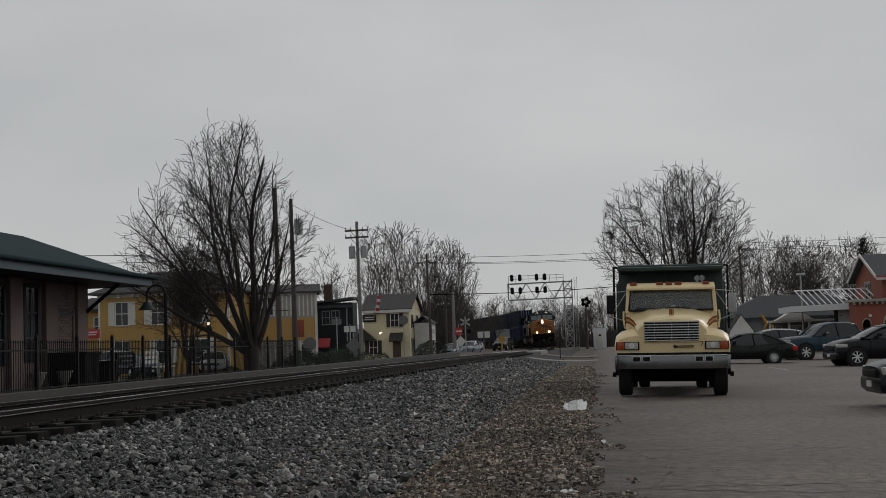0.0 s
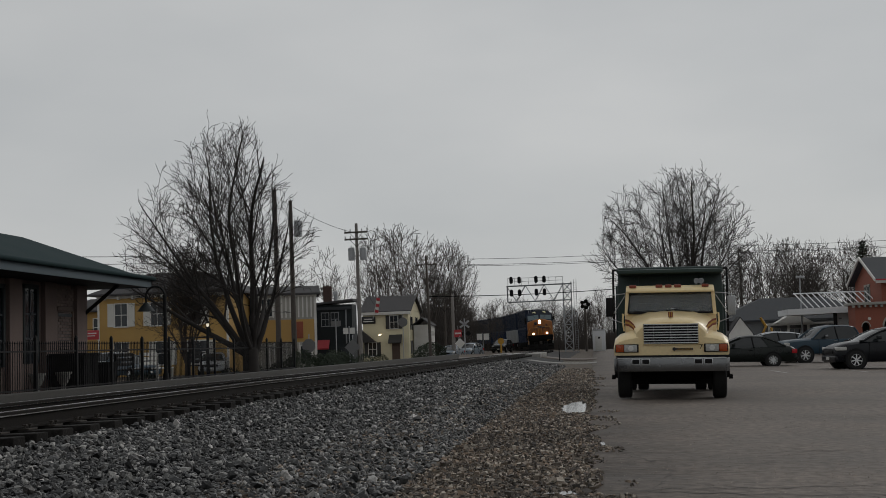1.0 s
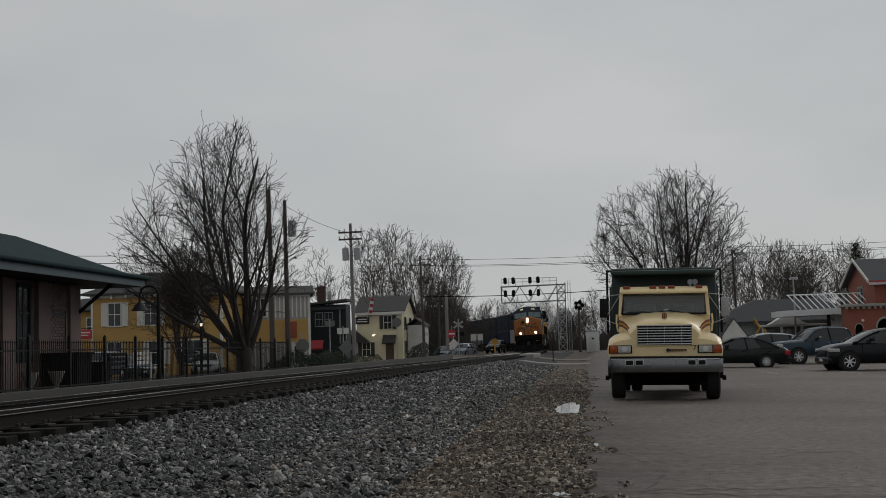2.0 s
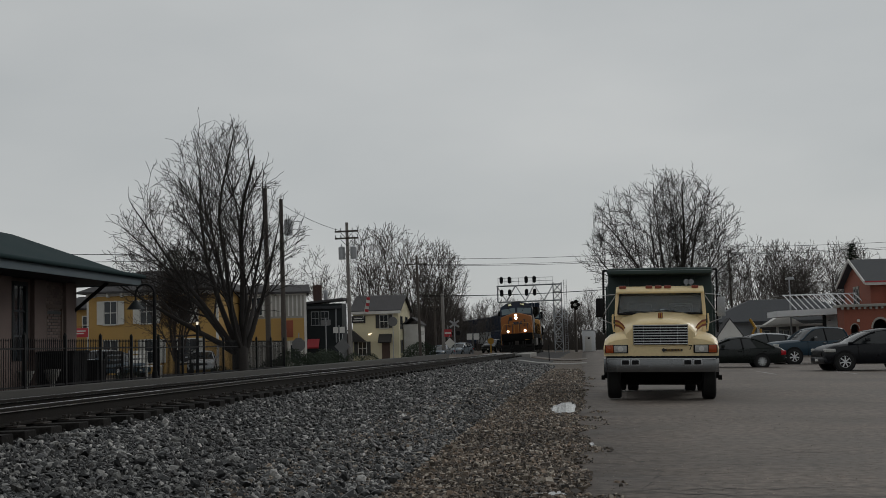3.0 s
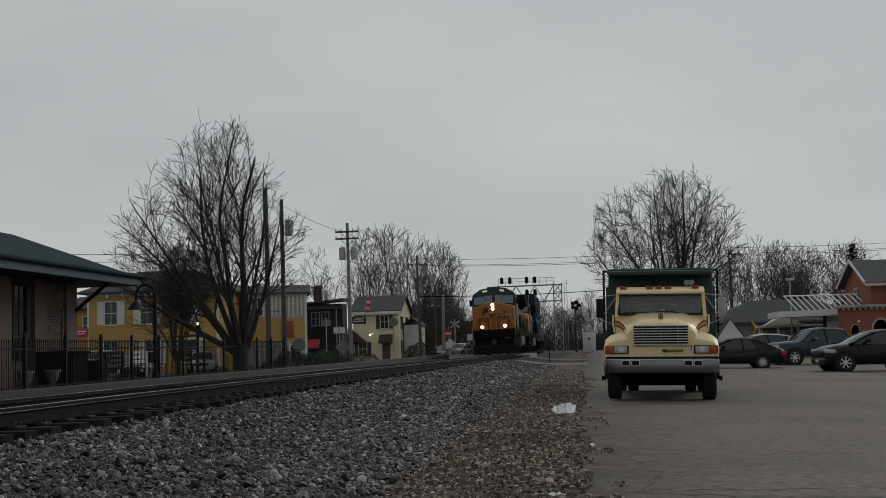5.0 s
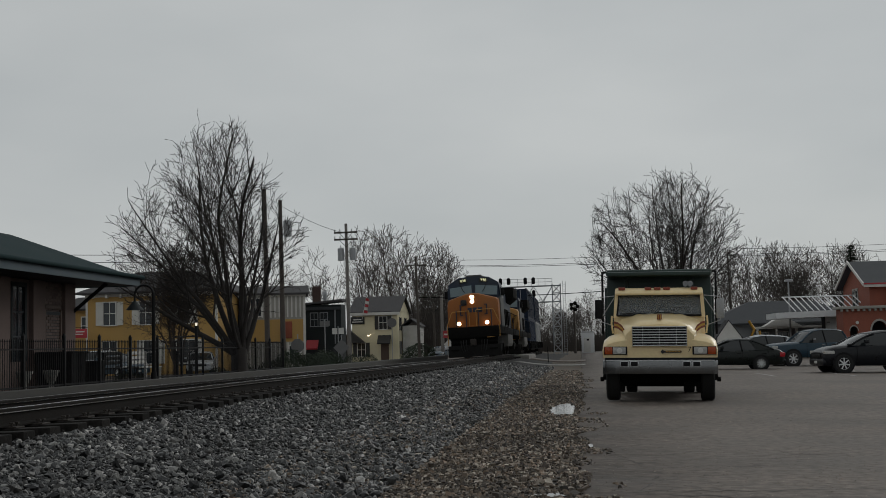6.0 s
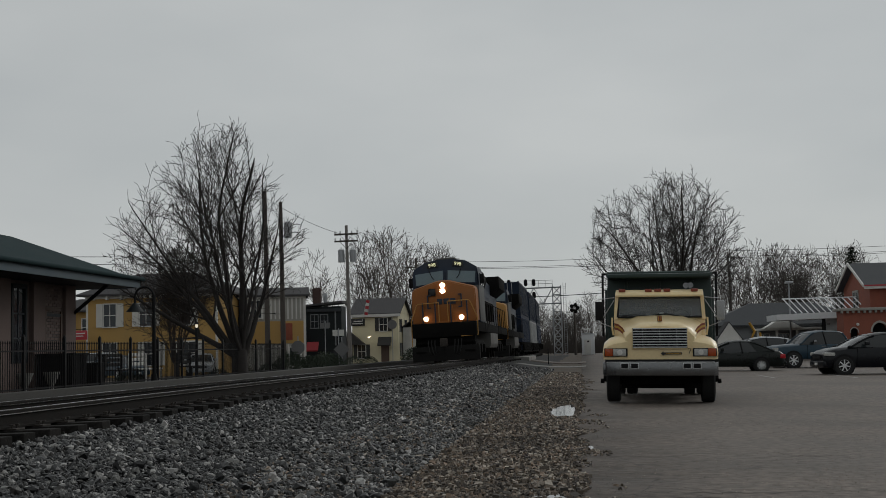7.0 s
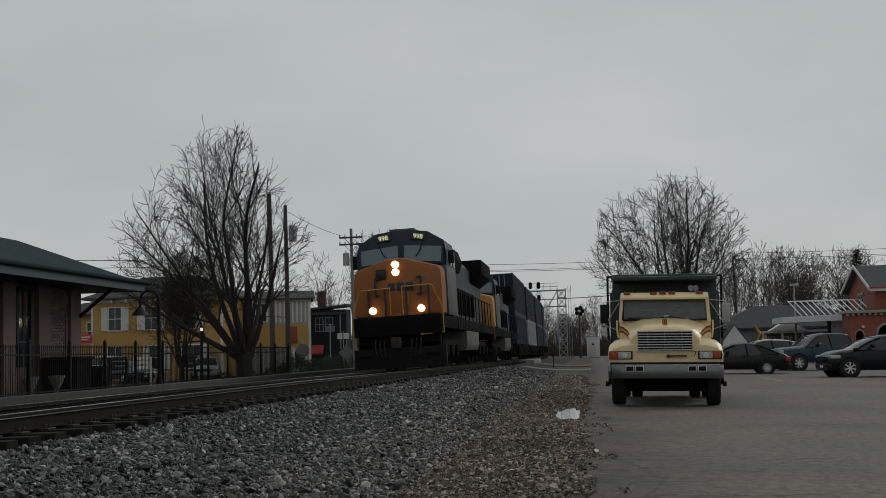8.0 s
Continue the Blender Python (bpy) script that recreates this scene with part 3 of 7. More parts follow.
def locomotive(lit, number):
    e = thing("locomotive", pose(0, 0, 0), "orange and dark blue diesel locomotive with lit headlights" if lit else "second blue and yellow diesel locomotive, lamps unlit", "locomotive", "locomotives")
    # frame and pilot
    bm = BM()
    box(bm, -1.50, 1.50, 0.35, 21.9, 1.30, 1.72, 0.03)
    box(bm, -1.45, 1.45, 0.05, 0.5, 1.12, 1.76, 0.05)
    part("underframe", bm, M_under, e)
    bm = BM()
    prism(bm, [(-1.52, 0.25), (0.0, -0.22), (1.52, 0.25), (1.52, 0.55), (-1.52, 0.55)], "z", 0.07, 0.72, 0.02)
    part("snow_plow", bm, M_plow, e, "scuffed grey steel plow blade")
    bm = BM()
    box(bm, -1.35, 1.35, 0.30, 0.60, 0.70, 1.20, 0.02)
    for sx in (-1.0, 1.0):
        box(bm, sx - 0.34, sx + 0.34, 0.05, 0.35, 0.45, 0.52, 0.01)
        box(bm, sx - 0.34, sx + 0.34, 0.10, 0.40, 0.85, 0.92, 0.01)
        box(bm, sx - 0.34, sx + 0.34, 0.15, 0.45, 1.20, 1.27, 0.01)
    part("pilot_steps", bm, M_under, e)
    bm = BM()
    tube(bm, (0, 0.3, 0.88), (0, -0.35, 0.88), 0.10, 0.10, 10)
    box(bm, -0.16, 0.16, -0.62, -0.30, 0.70, 1.06, 0.05)
    part("coupler", bm, M_spike, e)
    for sx in (-0.75, -0.6, -0.45, 0.45, 0.6, 0.75):
        bm = BM()
        rod(bm, [(sx, 0.05, 1.0), (sx, -0.10, 0.8), (sx * 0.9, -0.14, 0.45), (sx * 0.8, -0.05, 0.35)], 0.025, 6)
        part("air_hose", bm, M_rubber, e)
    # nose: broad, tapering, with a peaked top that slopes back
    bm = BM()
    lo, hi = 1.76, 3.45
    rings = [[(-1.46, 0.45, lo), (-0.6, 0.22, lo), (0.6, 0.22, lo), (1.46, 0.45, lo), (1.50, 2.3, lo), (-1.50, 2.3, lo)],
             [(-1.46, 0.47, 2.9), (-0.6, 0.25, 2.9), (0.6, 0.25, 2.9), (1.46, 0.47, 2.9), (1.50, 2.3, 2.9), (-1.50, 2.3, 2.9)],
             [(-1.43, 0.60, 3.30), (-0.30, 0.36, 3.60), (0.30, 0.36, 3.60), (1.43, 0.60, 3.30), (1.49, 2.3, 3.30), (-1.49, 2.3, 3.30)],
             [(-1.36, 0.95, 3.38), (-0.25, 0.75, 3.70), (0.25, 0.75, 3.70), (1.36, 0.95, 3.38), (1.44, 2.3, 3.38), (-1.44, 2.3, 3.38)]]
    loft(bm, rings)
    bmesh.ops.bevel(bm, geom=[x for x in bm.edges if x.calc_length() > 0.3], offset=0.05, segments=2, affect="EDGES")
    nose = part("nose", bm, M_orange if lit else M_rail_paint, e, "weathered orange-yellow nose")
    bm = BM()
    box(bm, -0.42, 0.42, 0.20, 0.24, 1.80, 2.75, 0.02)
    part("nose_door", bm, M_orange, nose)
    for sx in (-0.95, -0.38, 0.32, 1.05):
        bm = BM()
        box(bm, sx - 0.03, sx + 0.03, 0.12 if abs(sx) < 0.6 else 0.20, 0.16 if abs(sx) < 0.6 else 0.28, 1.75, 2.70, 0.01)
        part("grab_iron", bm, M_logo, nose, "dark vertical grab iron")
    bm = BM()
    box(bm, -0.66, -0.32, 0.21, 0.26, 2.98, 3.30, 0.06)
    part("brake_window", bm, M_board, nose)
    # the emblem on the nose is only a set of plain bars between two brackets
    for sx, tip in ((-0.70, 0.14), (0.82, -0.14)):
        bm = BM()
        box(bm, sx - 0.03, sx + 0.03, 0.185, 0.26, 2.42, 3.02)
        for z in (2.42, 2.97):
            box(bm, min(sx, sx + tip), max(sx, sx + tip), 0.185, 0.26, z, z + 0.05)
        part("emblem_bracket", bm, M_logo, nose, "dark blue bracket mark")
    for x in (-0.28, 0.02, 0.32):
        bm = BM()
        box(bm, x, x + 0.24, 0.185, 0.26, 2.58, 2.84, 0.01)
        part("emblem_bar", bm, M_logo, nose, "plain dark blue bar")
    bm = BM()
    box(bm, -0.80, 0.80, 0.14, 0.22, 1.70, 1.84, 0.02)
    part("anticlimber", bm, M_orange, e)
    # cab
    bm = BM()
    zc = 1.76
    outline = [(-1.53, zc), (-1.53, 3.95), (-1.46, 4.30), (-0.92, 4.64), (-0.35, 4.72), (0.35, 4.72), (0.92, 4.64), (1.46, 4.30), (1.53, 3.95), (1.53, zc)]
    top = [(x, 1.55 + max(0, z - 3.2) * 0.30, z) for x, z in outline]
    loft(bm, [top, [(x, 4.6, z) for x, z in outline]])
    cab = part("cab", bm, M_navy, e, "dark blue cab", smooth=False)
    bm = BM()
    box(bm, -1.545, 1.545, 1.62, 4.55, 1.80, 3.42, 0.02)
    part("cab_side_panel", bm, M_locogrey, cab, "grey lower cab sides")
    for sx in (-1, 1):
        bm = BM()
        pts = [(0.10, 3.66), (1.36, 3.56), (1.40, 4.08), (0.12, 4.20)]
        vs = [(sx * x, 1.535 + (z - 3.2) * 0.30, z) for x, z in pts]
        ws = [(sx * x, 1.560 + (z - 3.2) * 0.30, z) for x, z in pts]
        loft(bm, [vs, ws])
        pane = part("windshield", bm, M_windshield, cab, "reflecting grey windshield")
        bm = BM()
        fr = [(0.04, 3.60), (1.42, 3.50), (1.46, 4.14), (0.06, 4.26)]
        loft(bm, [[(sx * x, 1.545 + (z - 3.2) * 0.30, z) for x, z in fr], [(sx * x, 1.57 + (z - 3.2) * 0.30, z) for x, z in fr]])
        part("window_gasket", bm, M_navy, cab)
        bm = BM()
        rod(bm, [(sx * 0.75, 1.75, 4.24), (sx * 0.62, 1.70, 3.92), (sx * 0.52, 1.67, 3.80)], 0.018, 5)
        part("wiper", bm, M_black, cab)
        bm = BM()
        box(bm, sx * 1.5 - 0.06, sx * 1.5 + 0.06, 2.5, 3.3, 3.46, 4.02, 0.02)
        box(bm, sx * 1.5 - 0.06, sx * 1.5 + 0.06, 3.45, 4.25, 3.46, 4.02, 0.02)
        part("side_window", bm, M_glass, cab)
        bm = BM()
        box(bm, sx * 1.66 - 0.10, sx * 1.66 + 0.10, 2.15, 2.22, 3.5, 3.95, 0.02)
        part("mirror", bm, M_black, cab)
        # number board
        bm = BM()
        bx = sx * 0.60
        box(bm, -0.25, 0.25, -0.06, 0.16, -0.12, 0.12, 0.015)
        board = part("number_board", bm, M_board, cab)
        board.matrix_basis = pose(bx, 1.92, 4.47, -6, sx * 8, 0)
        lettering(number, 0.23, M_digit, pose(0, -0.066, -0.005) @ FRONT, board, "number")
    bm = BM()
    box(bm, -0.45, 0.45, 2.3, 4.2, 4.70, 4.82, 0.04)
    part("roof_gear", bm, M_locogrey, cab)
    # headlights
    for z, on in ((3.44, True), (3.19, True)):
        bm = BM()
        tube(bm, (0, 0.52 if z > 3.3 else 0.40, z), (0, 0.20, z), 0.125, 0.125, 18)
        hl = part("headlight_housing", bm, M_lamp_halo if lit and on else M_under, e)
        # lens drawn oversize, its extra width standing in for bloom
        bm = BM()
        tube(bm, (0, 0.24, z), (0, 0.185, z), 0.105, 0.098, 18)
        part("lens", bm, M_lamp_lit if lit and on else M_lamp_off, hl, "brightly lit headlight" if lit else "unlit headlight")
    for sx in (-0.80, 0.80):
        bm = BM()
        tube(bm, (sx, 0.30, 1.96), (sx, 0.06, 1.96), 0.115, 0.125, 16)
        hl = part("ditch_light", bm, M_lamp_halo if lit else M_under, e)
        bm = BM()
        # right lens drawn larger for its stronger bloom
        r = 0.095 if sx > 0 else 0.075
        tube(bm, (sx, 0.07, 1.96), (sx, 0.035, 1.96), r, r - 0.01, 16)
        part("lens", bm, M_lamp_lit if lit else M_lamp_off, hl, "bright ditch light" if lit else "unlit ditch light")
    # front handrails
    bm = BM()
    rod(bm, [(-0.20, 0.04, 2.66), (-1.12, 0.06, 2.64), (-1.20, 0.07, 2.60), (-1.48, 0.12, 1.90), (-1.48, 0.12, 0.75)], 0.024, 6)
    rod(bm, [(0.20, 0.04, 2.70), (1.12, 0.06, 2.72), (1.20, 0.07, 2.68), (1.50, 0.12, 1.95), (1.50, 0.12, 1.15), (0.75, 0.05, 1.12)], 0.024, 6)
    for sx in (-0.20, 0.20):
        rod(bm, [(sx, 0.04, 1.80), (sx, 0.04, 2.70)], 0.02, 6)
    part("front_handrail", bm, M_rail_paint, e, "orange painted handrail")
    # long hood
    bm = BM()
    prism(bm, [(-1.0, 1.72), (-1.0, 4.10), (-0.75, 4.42), (0.75, 4.42), (1.0, 4.10), (1.0, 1.72)], "y", 4.6, 21.2, 0.03)
    hood = part("engine_hood", bm, M_navy, e, "dark blue engine hood")
    for k in range(13):
        y = 5.0 + k * 0.95
        for sx in (-1.02, 1.02):
            bm = BM()
            box(bm, sx - 0.03, sx + 0.03, y, y + 0.85, 1.85, 3.1 if k > 2 else 3.9, 0.015)
            part("hood_door", bm, M_locogrey, hood, "grey hood door")
    bm = BM()
    prism(bm, [(-1.0, 3.55), (-1.55, 3.95), (-1.55, 4.62), (1.55, 4.62), (1.55, 3.95), (1.0, 3.55)], "y", 16.2, 21.4, 0.03)
    part("radiator_housing", bm, M_under, hood, "dark winged radiator housing")
    bm = BM()
    prism(bm, [(-1.2, 3.6), (-1.35, 4.0), (-1.2, 4.45), (1.2, 4.45), (1.35, 4.0), (1.2, 3.6)], "y", 6.2, 9.4, 0.04)
    part("brake_grid_housing", bm, M_under, hood)
    for k in range(9):
        y = 8.0 + 0.9 * k
        for sx in (-1.10, 1.10):
            bm = BM()
            box(bm, sx - 0.08, sx + 0.08, y, y + 0.45, 2.0, 3.0, 0.01)
            part("hood_louvre", bm, M_under, hood)
    # walkway handrails
    for sx in (-1.46, 1.46):
        bm = BM()
        for k in range(11):
            y = 4.9 + 1.62 * k
            tube(bm, (sx, y, 1.72), (sx, y, 2.75), 0.020, 0.020, 6)
        rod(bm, [(sx, 4.9, 2.75), (sx, 21.1, 2.75)], 0.022, 6)
        part("side_handrail", bm, M_under, e)
    bm = BM()
    prism(bm, [(-1.40, 0.55), (-1.48, 0.75), (-1.48, 1.32), (1.48, 1.32), (1.48, 0.75), (1.40, 0.55)], "y", 8.2, 13.4, 0.04)
    part("fuel_tank", bm, M_tank, e, "grey fuel tank between the bogies")
    for sx in (-1.49, 1.49):
        for y0 in (4.7, 14.0):
            for k in range(4):
                bm = BM()
                box(bm, sx - 0.03, sx + 0.03, y0 + k * 0.85, y0 + 0.75 + k * 0.85, 1.3, 1.74, 0.01)
                part("sill_panel", bm, M_under, e)
    # bogies and turning wheelsets
    wheels = []
    for y0 in (1.6, 15.0):
        bm = BM()
        for sx in (-1.15, 1.15):
            prism(bm, [(y0, 0.55), (y0 + 0.5, 0.95), (y0 + 4.7, 0.95), (y0 + 5.2, 0.55), (y0 + 4.6, 0.42), (y0 + 0.6, 0.42)], "x", sx - 0.09, sx + 0.09, 0.03)
            for k in range(3):
                box(bm, sx * 1.05 - 0.13, sx * 1.05 + 0.13, y0 + 0.35 + 1.85 * k, y0 + 0.85 + 1.85 * k, 0.36, 0.76, 0.04)
        box(bm, -1.1, 1.1, y0 + 2.0, y0 + 3.0, 0.6, 1.3, 0.03)
        bogie = part("bogie", bm, M_under, e, "dark grimy three-axle bogie")
        for k in range(3):
            bm = BM()
            for sx in (-0.80, 0.66):
                tube(bm, (sx, 0, 0), (sx + 0.14, 0, 0), 0.53, 0.53, 24)
                for a in range(4):
                    c, s = math.cos(a * 1.5708), math.sin(a * 1.5708)
                    tube(bm, (sx - 0.02 if sx < 0 else sx + 0.10, 0.28 * c, 0.28 * s), (sx + 0.04 if sx < 0 else sx + 0.16, 0.28 * c, 0.28 * s), 0.06, 0.06, 6)
            tube(bm, (-0.8, 0, 0), (0.8, 0, 0), 0.09, 0.09, 10)
            w = part("wheelset", bm, M_rail, bogie, smooth=False)
            w.matrix_basis = pose(0, y0 + 0.6 + 1.85 * k, 0.535)
            wheels.append((w, 0.53))
    return e, wheels


def container(parent, y0, z0, length, mat, name="container", h=2.9):
    """A ribbed steel box."""
    bm = BM()
    box(bm, -1.20, 1.20, y0 + 0.03, y0 + length - 0.03, z0 + 0.03, z0 + h - 0.03)
    n = int(length / 0.30)
    for k in range(n):
        y = y0 + 0.25 + (length - 0.5) * k / n
        for sx in (-1.205, 1.205):
            box(bm, sx - 0.022, sx + 0.022, y, y + 0.13, z0 + 0.12, z0 + h - 0.12)
    c = part(name, bm, mat, parent, smooth=False)
    bm = BM()
    for sx in (-1.18, 1.18):
        for zz in (z0 + 0.07, z0 + h - 0.07):
            box(bm, sx - 0.06, sx + 0.06, y0, y0 + length, zz - 0.07, zz + 0.07, 0.01)
        for yy in (y0 + 0.07, y0 + length - 0.07):
            box(bm, sx - 0.065, sx + 0.065, yy - 0.08, yy + 0.08, z0, z0 + h, 0.01)
    part("corner_posts", bm, mat, c, smooth=False)
    bm = BM()
    for sx in (-0.62, -0.25, 0.25, 0.62):
        tube(bm, (sx, y0 - 0.01, z0 + 0.1), (sx, y0 - 0.01, z0 + h - 0.1), 0.025, 0.025, 6)
        tube(bm, (sx, y0 + length + 0.01, z0 + 0.1), (sx, y0 + length + 0.01, z0 + h - 0.1), 0.025, 0.025, 6)
    part("lock_rods", bm, M_steel, c)
    return c


M_box_navy = material("container_navy", (0.012, 0.020, 0.040), 0.65, spec=0.2, vary=0.18, scale=1.0, dirt=(0.03, 0.03, 0.032), dirt_amount=0.5)
M_box_blue = material("container_blue", (0.014, 0.025, 0.055), 0.65, spec=0.2, vary=0.18, scale=1.0, dirt=(0.035, 0.036, 0.038), dirt_amount=0.5)
M_box_slate = material("container_slate", (0.024, 0.031, 0.047), 0.65, spec=0.2, vary=0.15, scale=1.0, dirt=(0.035, 0.036, 0.038), dirt_amount=0.5)
M_box_white = material("container_white", (0.30, 0.31, 0.31), 0.6, vary=0.12, scale=1.0, dirt=(0.2, 0.18, 0.16), dirt_amount=0.6)


def well_car(low, high, label, length=18.6):
    e = thing("well_car", pose(0, 0, 0), label, "freight car", "well cars")
    bm = BM()
    for sx in (-1.34, 1.34):
        box(bm, sx - 0.07, sx + 0.07, 1.1, length - 1.1, 0.42, 1.12, 0.02)
        for k in range(14):
            y = 1.5 + k * (length - 3) / 13
            box(bm, sx - 0.10, sx + 0.10, y - 0.04, y + 0.04, 0.42, 1.12, 0.01)
    box(bm, -1.34, 1.34, 1.0, length - 1.0, 0.30, 0.42)
    for y0, y1 in ((0.1, 1.3), (length - 1.3, length - 0.1)):
        box(bm, -1.30, 1.30, y0, y1, 0.92, 1.15, 0.02)
    part("well_frame", bm, M_under, e, "dark low-slung well frame")
    container(e, 1.25, 0.46, length - 2.5, low)
    container(e, 1.25 - 0.0, 3.38, length - 2.5, high)
    for y in (0.0, length):
        bm = BM()
        for sx in (-1.05, 1.05):
            prism(bm, [(y - 0.95, 0.45), (y - 0.6, 0.70), (y + 0.6, 0.70), (y + 0.95, 0.45), (y + 0.5, 0.30), (y - 0.5, 0.30)], "x", sx - 0.07, sx + 0.07, 0.02)
        box(bm, -1.0, 1.0, y - 0.2, y + 0.2, 0.45, 0.85, 0.02)
        for yy in (y - 0.88, y + 0.88):
            for sx in (-0.78, 0.64):
                tube(bm, (sx, yy, 0.46), (sx + 0.14, yy, 0.46), 0.455, 0.455, 18)
        part("truck", bm, M_under, e, "dark wheel truck", smooth=False)
    bm = BM()
    for x in (-0.9, 0.9):
        rod(bm, [(x, 0.2, 1.15), (x, 0.2, 2.1)], 0.02, 6)
    rod(bm, [(-0.9, 0.2, 2.1), (0.9, 0.2, 2.1)], 0.02, 6)
    part("end_handrail", bm, M_under, e)
    return e


LOCO, WHEELS = locomotive(True, "998")
LOCO_2, WHEELS_2 = locomotive(False, "   ")
LOCO.scale = LOCO_2.scale = (1.025, 1.0, 1.03)
CARS = [well_car(M_box_blue if i % 3 != 1 else M_box_white, (M_box_navy, M_box_navy, M_box_slate, M_box_navy)[i % 4],
                 "well car stacked with two navy ribbed containers" if i % 3 != 1 else "well car with a navy container over a white one") for i in range(8)]

# ---- the dump truck ----
M_truck = material("cream_yellow_truck_paint", (0.84, 0.665, 0.365), 0.34, vary=0.06, scale=1.5, fine=20, bump=0.03, dirt=(0.55, 0.43, 0.24), dirt_amount=0.3, coat=0.4)
M_green = material("dark_green_steel", (0.012, 0.032, 0.028), 0.5, vary=0.2, scale=2.0, dirt=(0.03, 0.035, 0.03), dirt_amount=0.5)
M_amber = material("amber_lens", (0.34, 0.055, 0.008), 0.25, vary=0.15, fine=30)
M_lens = material("clear_lens", (0.42, 0.42, 0.40), 0.15, vary=0.2, fine=25)
M_decal = material("brown_red_decal", (0.20, 0.035, 0.015), 0.4, vary=0.1)
M_goldline = material("gold_pinstripe", (0.50, 0.28, 0.04), 0.4, vary=0.1)
M_interior = material("dark_cab_interior", (0.03, 0.03, 0.032), 0.9, vary=0.2)


def wheel(parent, x, y, z, r, w, rim_mat, face, axis="x", rim_r=0.62, spokes=0):
    """A tyre with its rim as a part of it. axis: the axle's direction; face: the side on which the rim shows."""
    bm = BM()
    prof = [(-w / 2, r * 0.62), (-w / 2, r * 0.93), (-w * 0.40, r), (w * 0.40, r), (w / 2, r * 0.93), (w / 2, r * 0.62)]
    n = 28
    rings = []
    for i in range(n):
        a = 2 * math.pi * i / n
        rings.append([Vector((u, v * math.cos(a), v * math.sin(a))) for u, v in prof])
    vs = [[bm.verts.new(p) for p in q] for q in rings]
    for i in range(n):
        a, b = vs[i], vs[(i + 1) % n]
        for j in range(len(prof)):
            bm.faces.new((a[j], a[(j + 1) % len(prof)], b[(j + 1) % len(prof)], b[j]))
    tyre = part("tyre", bm, M_rubber, parent)
    tyre.matrix_basis = pose(x, y, z, 0, 0, 0 if axis == "x" else 90)
    bm = BM()
    s = face * w / 2
    tube(bm, (s * 0.2, 0, 0), (s * 0.55, 0, 0), r * rim_r, r * rim_r * 0.93, 22)
    hoop = [[(s * u, v * r * math.cos(2 * math.pi * i / 24), v * r * math.sin(2 * math.pi * i / 24)) for u, v in ((0.5, 0.68), (0.98, 0.68), (0.98, 0.60), (0.5, 0.58))] for i in range(25)]
    loft(bm, hoop)
    if spokes:
        for k in range(spokes):
            a = 2 * math.pi * k / spokes
            m = Matrix.Rotation(a, 4, "X")
            box(bm, min(s * 0.6, s * 0.97), max(s * 0.6, s * 0.97), -r * 0.065, r * 0.065, 0.03, r * 0.62, 0.0, m)
        tube(bm, (s * 0.5, 0, 0), (s * 0.99, 0, 0), r * 0.16, r * 0.13, 12)
    else:
        tube(bm, (s * 0.5, 0, 0), (s * 0.9, 0, 0), r * 0.25, r * 0.18, 12)
    part("rim", bm, rim_mat, tyre, "metal wheel rim")
    return tyre


